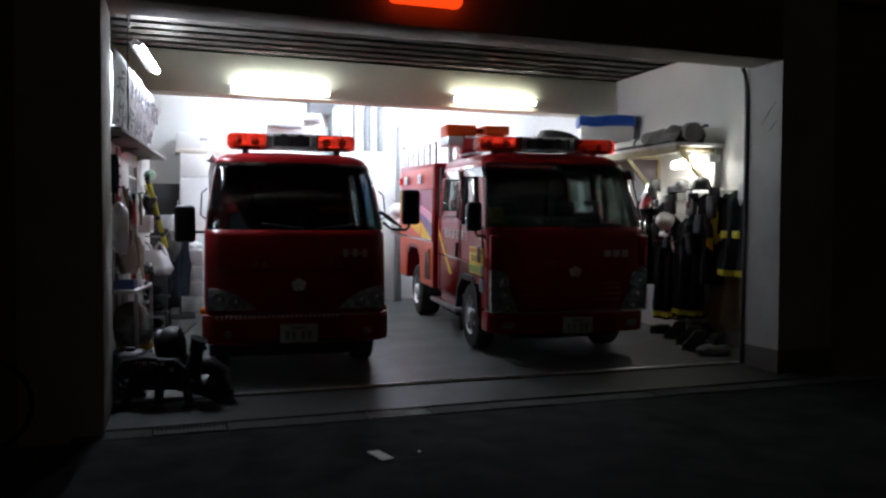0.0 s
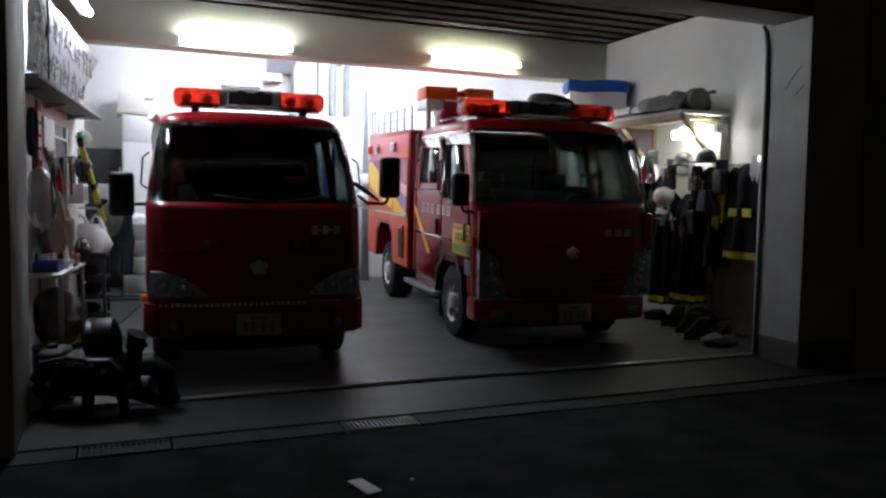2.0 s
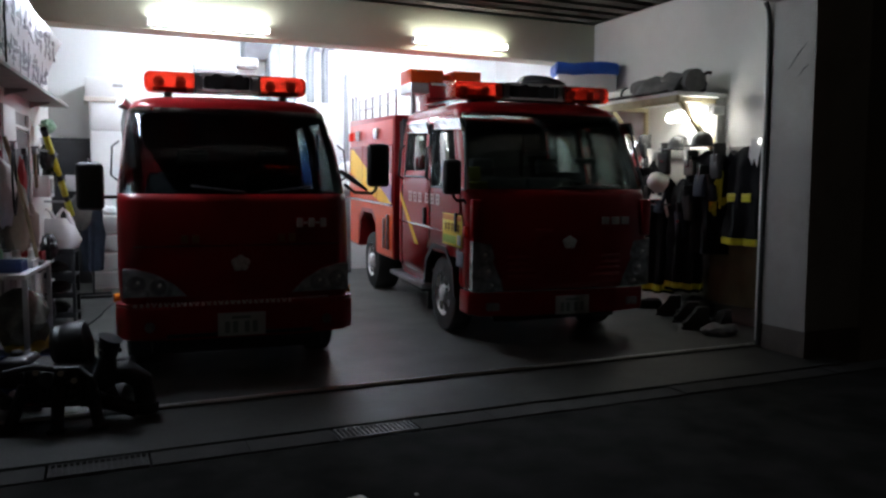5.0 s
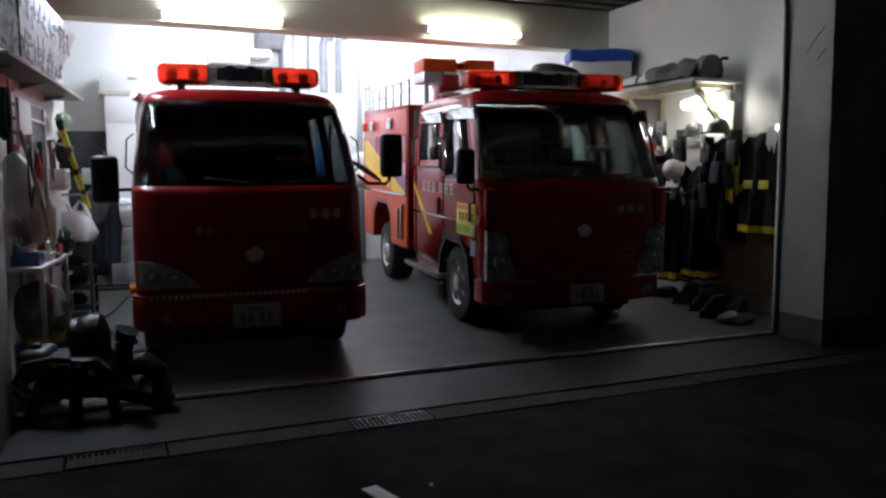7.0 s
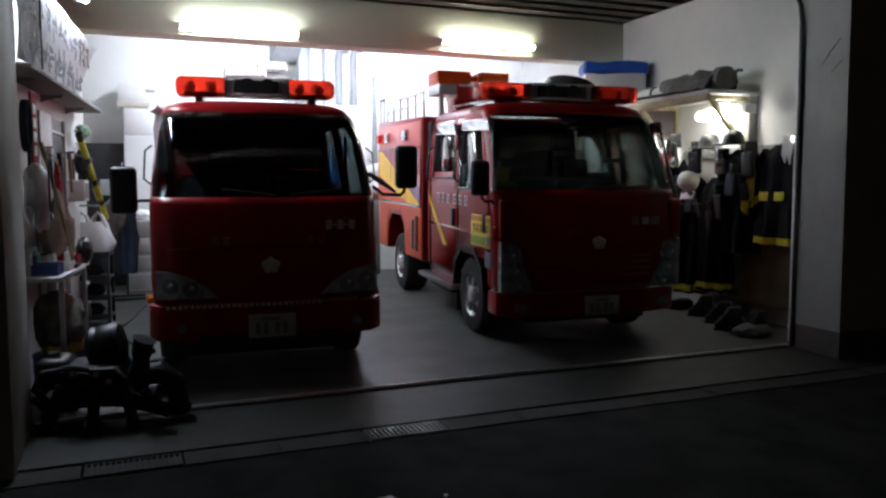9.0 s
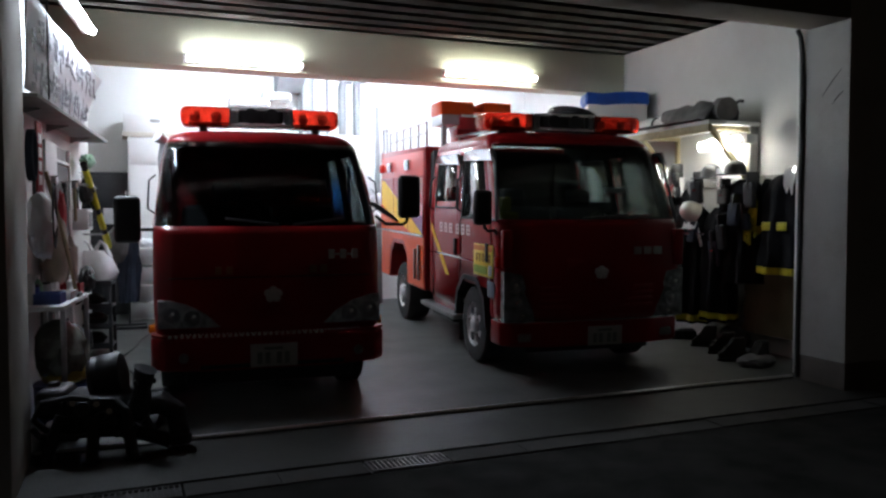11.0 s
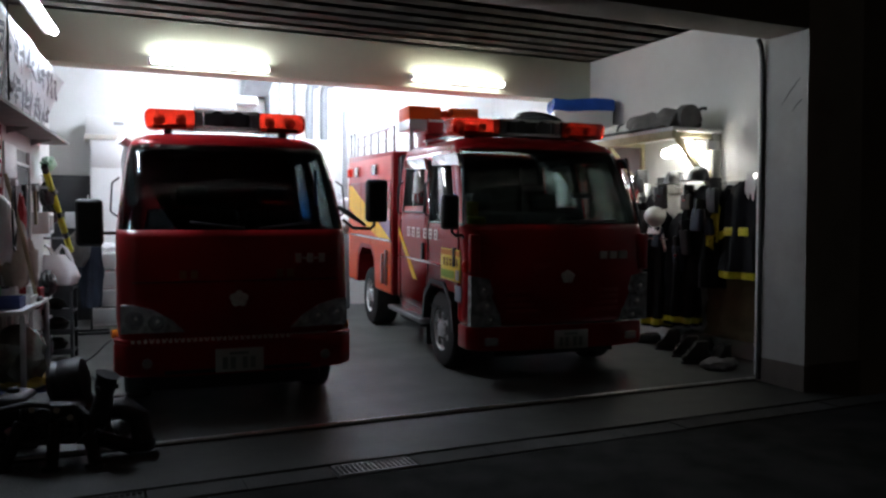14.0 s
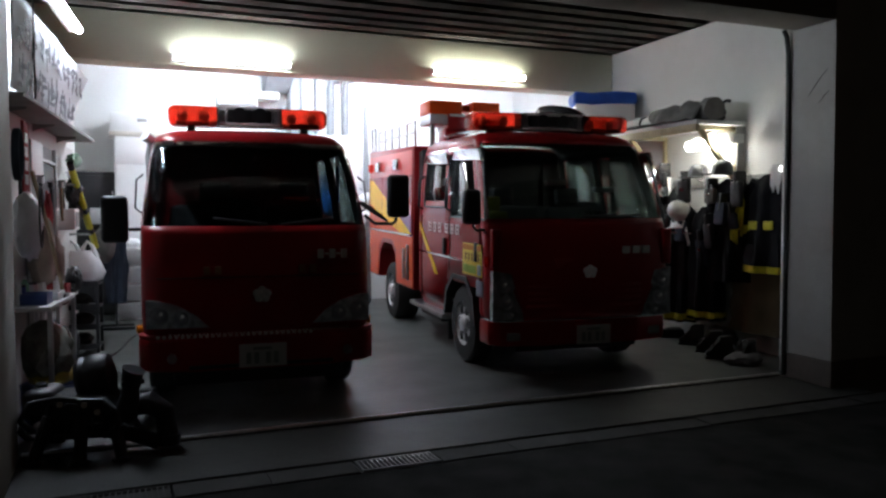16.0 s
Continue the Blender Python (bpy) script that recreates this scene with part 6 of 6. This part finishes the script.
solid("white_cloth", bm, M_BAG, "white cloth hung from the hook", "cloth")

garment("khaki_canvas", pose(6.04, 7.30, 1.02, 0, 0, 90), 0.80, 0.34, 0.37, 0.05, M_KHAKI, "khaki canvas sheet hung below the coat", "canvas", sleeves=False, seed=7)
bm = bmesh.new()
blob(bm, 0.14, 0.20, 0.13, rough=0.2, seed=53, squash=0.8)
solid("dark_sack", bm, M_BLACK, "dark sack lying at the foot of the coats", "sack", m=pose(5.94, 7.75, floor_z(7.75) + 0.10))


def boot(m):
    t = thing("rubber_boot", m, "grey dusty rubber boot standing by the wall", "boot", "boots by the wall")
    bm = bmesh.new()
    prism(bm, [(-0.05, 0.02), (0.18, 0.02), (0.195, 0.05), (0.17, 0.085), (0.10, 0.12), (0.065, 0.22), (-0.06, 0.23), (-0.055, 0.1)], "x", -0.045, 0.045, bevel=0.018)
    part("upper", bm, M_STONE, t)
    part("sole", boxed(-0.048, 0.048, -0.06, 0.195, 0, 0.024, bevel=0.006), M_BLACK, t)
    return t


b0 = boot(pose(5.62, 7.02, floor_z(7.02), 0, 0, 100))
rnd = random.Random(8)
for (x, y, lie) in ((5.55, 7.24, 0), (5.74, 7.32, 1), (5.68, 7.52, 0), (5.82, 7.60, 1), (5.78, 7.90, 0), (5.86, 8.3, 1)):
    copy_thing(b0, pose(x, y, floor_z(y) + 0.05 * lie, 0, 88 * lie, 90 + rnd.uniform(-60, 60)))
bm = bmesh.new()
blob(bm, 0.20, 0.13, 0.07, rough=0.2, seed=61, squash=0.7)
solid("folded_sheet", bm, M_ROLL, "grey folded plastic sheet on the floor", "sheet", m=pose(5.55, 7.0, floor_z(7.0) + 0.045))

# cable and guide on the pillar by the gear
bm = bmesh.new()
rod(bm, [(5.42, 6.46, 2.985), (5.455, 6.46, 2.93), (5.475, 6.46, 2.8), (5.48, 6.46, 2.5), (5.478, 6.46, 1.2), (5.47, 6.46, 0.02)], 0.02, 8)
solid("black_cable", bm, M_CABLE, "thick black cable down the inner pillar edge", "cable")
guide = thing("door_guide", pose(5.62, 6.53, 0.0), "pale steel guide channel of the door", "door guide")
part("channel", boxed(-0.02, 0.05, 0.0, 0.10, 0.02, 2.98, bevel=0.004), M_WHITE, guide)
for z in (1.96, 2.3, 2.72):
    part("clip", boxed(-0.06, -0.018, -0.03, 0.03, z, z + 0.04, bevel=0.004), M_GALV, guide)

# ---- portable pump on the apron ----
pump = thing("portable_pump", pose(0.0, 6.50, 0.0, 0, 0, -12), "black portable fire pump on splayed legs", "pump")
for px, py, qx, qy in ((-0.22, -0.18, -0.30, -0.24), (-0.04, -0.20, -0.04, -0.27), (0.12, -0.16, 0.18, -0.24), (-0.22, 0.18, -0.30, 0.24), (0.12, 0.18, 0.18, 0.24)):
    bm = bmesh.new()
    rod(bm, [(px, py, 0.26), ((px + qx) / 2, (py + qy) / 2, 0.14), (qx, qy, 0.02)], [0.04, 0.036, 0.034], 10)
    leg = part("leg", bm, M_BLACK, pump)
    part("foot", boxed(qx - 0.05, qx + 0.05, qy - 0.03, qy + 0.03, 0.0, 0.02, bevel=0.006), M_RUBBER, leg)
bm = bmesh.new()
for yy in (-0.20, 0.20):
    rod(bm, [(-0.38, yy, 0.20), (-0.34, yy, 0.15), (0.16, yy, 0.15), (0.20, yy, 0.20)], 0.02, 8)
part("carrying_frame", bm, M_BLACK, pump)
part("engine_block", boxed(-0.26, 0.10, -0.16, 0.20, 0.13, 0.36, bevel=0.04, segs=3), M_ENGINE, pump)
for k in range(5):
    part("cooling_fin", boxed(-0.24 + 0.045 * k, -0.225 + 0.045 * k, -0.19, -0.15, 0.16, 0.34, bevel=0.003), M_ENGINE, pump)
bm = bmesh.new()
lathe(bm, [(0.0, -0.11), (0.115, -0.11), (0.138, -0.08), (0.13, -0.05), (0.142, -0.02), (0.142, 0.05), (0.128, 0.08), (0.06, 0.10), (0.0, 0.10)], 28, Matrix.Translation((-0.01, 0.06, 0.44)) @ Matrix.Rotation(radians(80), 4, "Y"))
part("starter_drum", bm, M_BLACK, pump)
bm = bmesh.new()
rod(bm, [(0.12, -0.06, 0.20), (0.18, -0.08, 0.25), (0.20, -0.08, 0.34), (0.205, -0.085, 0.40)], [0.075, 0.068, 0.055, 0.05], 16)
dp = part("discharge_pipe", bm, M_ENGINE, pump, "upright discharge outlet")
bm = bmesh.new()
rod(bm, [(0.205, -0.085, 0.39), (0.21, -0.088, 0.43), (0.222, -0.092, 0.49), (0.228, -0.094, 0.505)], [0.052, 0.062, 0.060, 0.072], 16)
part("coupling", bm, M_BLACK, dp)
for k in range(3):
    a = 2.1 * k
    part("coupling_lug", boxed(0.21 + 0.062 * math.cos(a) - 0.014, 0.21 + 0.062 * math.cos(a) + 0.014, -0.088 + 0.062 * math.sin(a) - 0.014, -0.088 + 0.062 * math.sin(a) + 0.014, 0.415, 0.445, bevel=0.004), M_BLACK, dp)
bm = bmesh.new()
rod(bm, [(0.16, 0.0, 0.26), (0.30, -0.01, 0.28), (0.385, -0.02, 0.22), (0.40, -0.02, 0.12), (0.40, -0.02, 0.06)], [0.065, 0.072, 0.066, 0.060, 0.072], 16)
sp = part("suction_elbow", bm, M_ENGINE, pump, "suction elbow turned down")
bm = bmesh.new()
rod(bm, [(0.40, -0.02, 0.09), (0.40, -0.02, 0.03)], [0.082, 0.078], 16)
part("strainer_ring", bm, M_BLACK, sp)
bm = bmesh.new()
rod(bm, [(0.06, -0.02, 0.13), (0.20, -0.04, 0.10), (0.30, -0.05, 0.07), (0.36, -0.05, 0.05)], [0.05, 0.045, 0.045, 0.05], 12)
part("drain_hose", bm, M_BLACK, pump)
bm = bmesh.new()
lathe(bm, [(0.0, -0.02), (0.045, -0.02), (0.05, 0.0), (0.042, 0.012), (0.0, 0.008)], 20, Matrix.Translation((-0.10, -0.205, 0.30)) @ Matrix.Rotation(radians(90), 4, "X"))
part("gauge", bm, M_ENGINE, pump)
part("control_panel", boxed(-0.19, 0.07, -0.20, -0.165, 0.24, 0.36, bevel=0.012), M_BLACK, pump)
for x, z in ((-0.16, 0.335), (-0.03, 0.325), (0.04, 0.28)):
    bm = bmesh.new()
    rod(bm, [(x, -0.19, z), (x + 0.01, -0.235, z + 0.01)], [0.014, 0.018], 10)
    part("valve_knob", bm, M_CHROME, pump)
bm = bmesh.new()
rod(bm, [(0.02 + 0.06 * math.cos(a), -0.22, 0.22 + 0.06 * math.sin(a)) for a in [2 * math.pi * j / 20 for j in range(21)]], 0.011, 7, closed=False)
rod(bm, [(-0.04, -0.22, 0.22), (0.08, -0.22, 0.22)], 0.009, 6)
rod(bm, [(0.02, -0.22, 0.16), (0.02, -0.22, 0.28)], 0.009, 6)
part("handwheel", bm, M_BLACK, pump)
part("fuel_tank", boxed(-0.40, -0.22, -0.12, 0.18, 0.22, 0.40, bevel=0.05, segs=4), M_BLACK, pump)
bm = bmesh.new()
lathe(bm, [(0.035, 0.0), (0.035, 0.025), (0.028, 0.032), (0, 0.033)], 16, Matrix.Translation((-0.32, 0.02, 0.395)))
part("filler_cap", bm, M_ENGINE, pump)
bm = bmesh.new()
rod(bm, [(-0.30, -0.16, 0.16), (-0.36, -0.24, 0.26), (-0.30, -0.27, 0.36), (-0.16, -0.24, 0.38), (-0.06, -0.22, 0.36)], 0.018, 8)
rod(bm, [(0.08, -0.18, 0.34), (0.14, -0.22, 0.30), (0.16, -0.22, 0.20), (0.08, -0.22, 0.14)], 0.014, 8)
part("cable_run", bm, M_RUBBER, pump)
bm = bmesh.new()
blob(bm, 0.10, 0.08, 0.06, rough=0.3, seed=71, squash=0.7)
solid("crumpled_film", bm, M_ROLLPALE, "crumpled clear film lying by the pump", "plastic film", m=pose(-0.33, 6.85, floor_z(6.85) + 0.05))
bt = thing("black_boot", pose(0.30, 7.0, floor_z(7.0), 0, 0, 160), "black rubber boot by the engine wheel", "boot")
bm = bmesh.new()
prism(bm, [(-0.05, 0.0), (0.21, 0.0), (0.225, 0.05), (0.18, 0.10), (0.08, 0.125), (0.055, 0.24), (-0.06, 0.24), (-0.055, 0.1)], "x", -0.05, 0.05, bevel=0.018)
part("upper", bm, M_BLACK, bt)

# charging cable on the floor
bm = bmesh.new()
pts = [(0.30, 7.2, 0.52), (0.24, 7.4, 0.2), (0.20, 7.8, floor_z(7.8) + 0.012), (0.14, 8.6, floor_z(8.6) + 0.012), (0.0, 9.2, floor_z(9.2) + 0.012), (-0.12, 9.35, floor_z(9.35) + 0.012), (-0.20, 9.3, 0.09)]
rod(bm, pts, 0.009, 6)
solid("charging_cable", bm, M_CABLE, "thin black charging cable across the floor", "cable")

# street side: door lamp, paper, bicycle wheel in the dark
dl = thing("door_lamp", pose(1.90, 5.99, 3.15), "glowing orange lamp over the garage door", "lamp")
part("base_plate", boxed(-0.20, 0.20, -0.03, 0.01, 0.0, 0.30, bevel=0.01), M_BLACK, dl)
bm = bmesh.new()
box(bm, -0.30, 0.30, -0.16, -0.03, -0.03, 0.26, bevel=0.05, segs=4)
part("lamp_globe", bm, M_BEACON, dl, "glowing orange cover")
bm = bmesh.new()
box(bm, -0.04, 0.04, -0.10, 0.10, 0, 0.004, bevel=0.001, m=Matrix.Rotation(radians(14), 4, "Z"))
for v in bm.verts:
    v.co.z += 0.012 * math.sin(v.co.y * 20) ** 2
solid("paper_scrap", bm, M_SCRAP, "small white paper scrap on the street", "paper", m=pose(1.21, 4.63, -0.03))
solid("paper_bit", blob(bmesh.new(), 0.012, 0.012, 0.006, rough=0.2, sub=1), M_SCRAP, "tiny white paper bit on the street", "paper", m=pose(1.47, 4.66, -0.026))


def bicycle(m):
    t = thing("bicycle", m, "dark bicycle parked against the outer wall", "bicycle")
    for x in (0.0, -1.02):
        bm = bmesh.new()
        rod(bm, [(x + 0.30 * math.cos(a), 0, 0.32 + 0.30 * math.sin(a)) for a in [2 * math.pi * j / 32 for j in range(33)]], 0.018, 8, closed=False)
        w = part("wheel", bm, M_RUBBER, t)
        bm = bmesh.new()
        for j in range(14):
            a = 2 * math.pi * j / 14
            rod(bm, [(x, 0, 0.32), (x + 0.29 * math.cos(a), 0, 0.32 + 0.29 * math.sin(a))], 0.002, 4)
        rod(bm, [(x, -0.05, 0.32), (x, 0.05, 0.32)], 0.02, 8)
        part("spokes", bm, M_STEEL, w)
    bm = bmesh.new()
    rod(bm, [(0, 0, 0.32), (-0.17, 0, 0.88)], 0.016, 8)
    rod(bm, [(-0.15, 0, 0.80), (-0.62, 0, 0.30), (-1.02, 0, 0.32)], 0.016, 8)
    rod(bm, [(-0.62, 0, 0.30), (-0.75, 0, 0.82), (-1.02, 0, 0.32)], 0.014, 8)
    part("frame", bm, M_BLACK, t)
    bm = bmesh.new()
    rod(bm, [(-0.17, 0, 0.88), (-0.18, 0, 0.98), (-0.20, -0.22, 1.02), (-0.33, -0.26, 1.0)], 0.013, 8)
    rod(bm, [(-0.18, 0, 0.98), (-0.20, 0.16, 1.02), (-0.33, 0.20, 1.0)], 0.013, 8)
    part("handlebar", bm, M_STEEL, t)
    part("saddle", boxed(-0.88, -0.63, -0.07, 0.07, 0.82, 0.88, bevel=0.025, segs=3), M_BLACK, t)
    return t


bicycle(pose(-1.12, 5.42, -0.03, 6, 0, 0))

# small tools on the partition, tins and bottles on the table
rnd = random.Random(23)
for k in range(6):
    y, z = 7.45 + 0.42 * k + rnd.uniform(-0.05, 0.05), rnd.uniform(1.5, 1.85)
    tl = thing("hand_tool", wall_pose(y, 0.0 if not 7.7 < y < 8.85 else 0.06, z, 0), "hand tool hung on a wall hook", "tool", "hung hand tools")
    ln = rnd.uniform(0.18, 0.34)
    bm = bmesh.new()
    rod(bm, [(0.035, 0, 0.0), (0.04, rnd.uniform(-0.02, 0.02), -ln)], 0.013, 8)
    part("handle", bm, rnd.choice((M_WOOD, M_BLACK, M_BLACK)), tl)
    part("tool_head", boxed(0.02, 0.055, -0.055, 0.045, -0.02, 0.03, bevel=0.008), rnd.choice((M_STEEL, M_BLACK, M_GALV)), tl)
    bm = bmesh.new()
    rod(bm, [(0.0, 0, 0.035), (0.06, 0, 0.035)], 0.005, 6)
    part("hook", bm, M_STEEL, tl)
for k, (y, off, rr, h, mm, lab) in enumerate(((6.98, 0.10, 0.03, 0.20, M_FOAM, "white plastic bottle on the side table"), (7.12, 0.09, 0.04, 0.12, M_BLUEPLASTIC, "blue tin on the side table"), (7.22, 0.10, 0.028, 0.17, M_GREENPLASTIC, "pale green bottle on the side table"), (7.44, 0.09, 0.045, 0.11, M_GALV, "grey metal tin on the side table"), (7.60, 0.24, 0.035, 0.14, M_FOAM, "white plastic bottle on the side table"))):
    bt_ = thing("table_bottle" if h > 0.13 else "table_tin", wall_pose(y, off, zt), lab, "bottle" if h > 0.13 else "tin")
    bm = bmesh.new()
    lathe(bm, [(rr * 0.95, 0), (rr, 0.01), (rr, h * 0.7), (rr * (0.45 if h > 0.13 else 0.97), h * 0.82), (rr * (0.4 if h > 0.13 else 0.9), h * 0.9)], 16)
    part("vessel", bm, mm, bt_)
    bm = bmesh.new()
    lathe(bm, [(rr * (0.5 if h > 0.13 else 0.98), h * 0.88), (rr * (0.5 if h > 0.13 else 0.98), h)], 16)
    part("cap", bm, M_BLACK if k % 2 else M_WHITE, bt_)
# scuffs on the pillar face by the gear
PIL = [o for o in scene.objects if o.name == "pillar_right"][0]
for y0, z0, y1, z1 in ((6.08, 2.60, 6.27, 2.40), (6.06, 2.42, 6.16, 2.33)):
    bm = bmesh.new()
    rod(bm, [(5.499, y0, z0), (5.4985, (y0 + y1) / 2, (z0 + z1) / 2 + 0.01), (5.499, y1, z1)], [0.003, 0.005, 0.002], 6)
    part("scuff_mark", bm, M_PLINTH, PIL, "dark scuff mark")
# thin lead lying on the floor from the stores to the parked engine
bm = bmesh.new()
rod(bm, [(x, y, floor_z(y) + 0.009) for x, y in ((-0.06, 9.0), (-0.03, 9.15), (0.03, 9.38), (0.10, 9.60), (0.17, 9.9), (0.23, 10.3), (0.31, 10.6))], 0.008, 6)
solid("charging_lead", bm, M_CABLE, "thin dark charging lead lying across the floor", "cable")
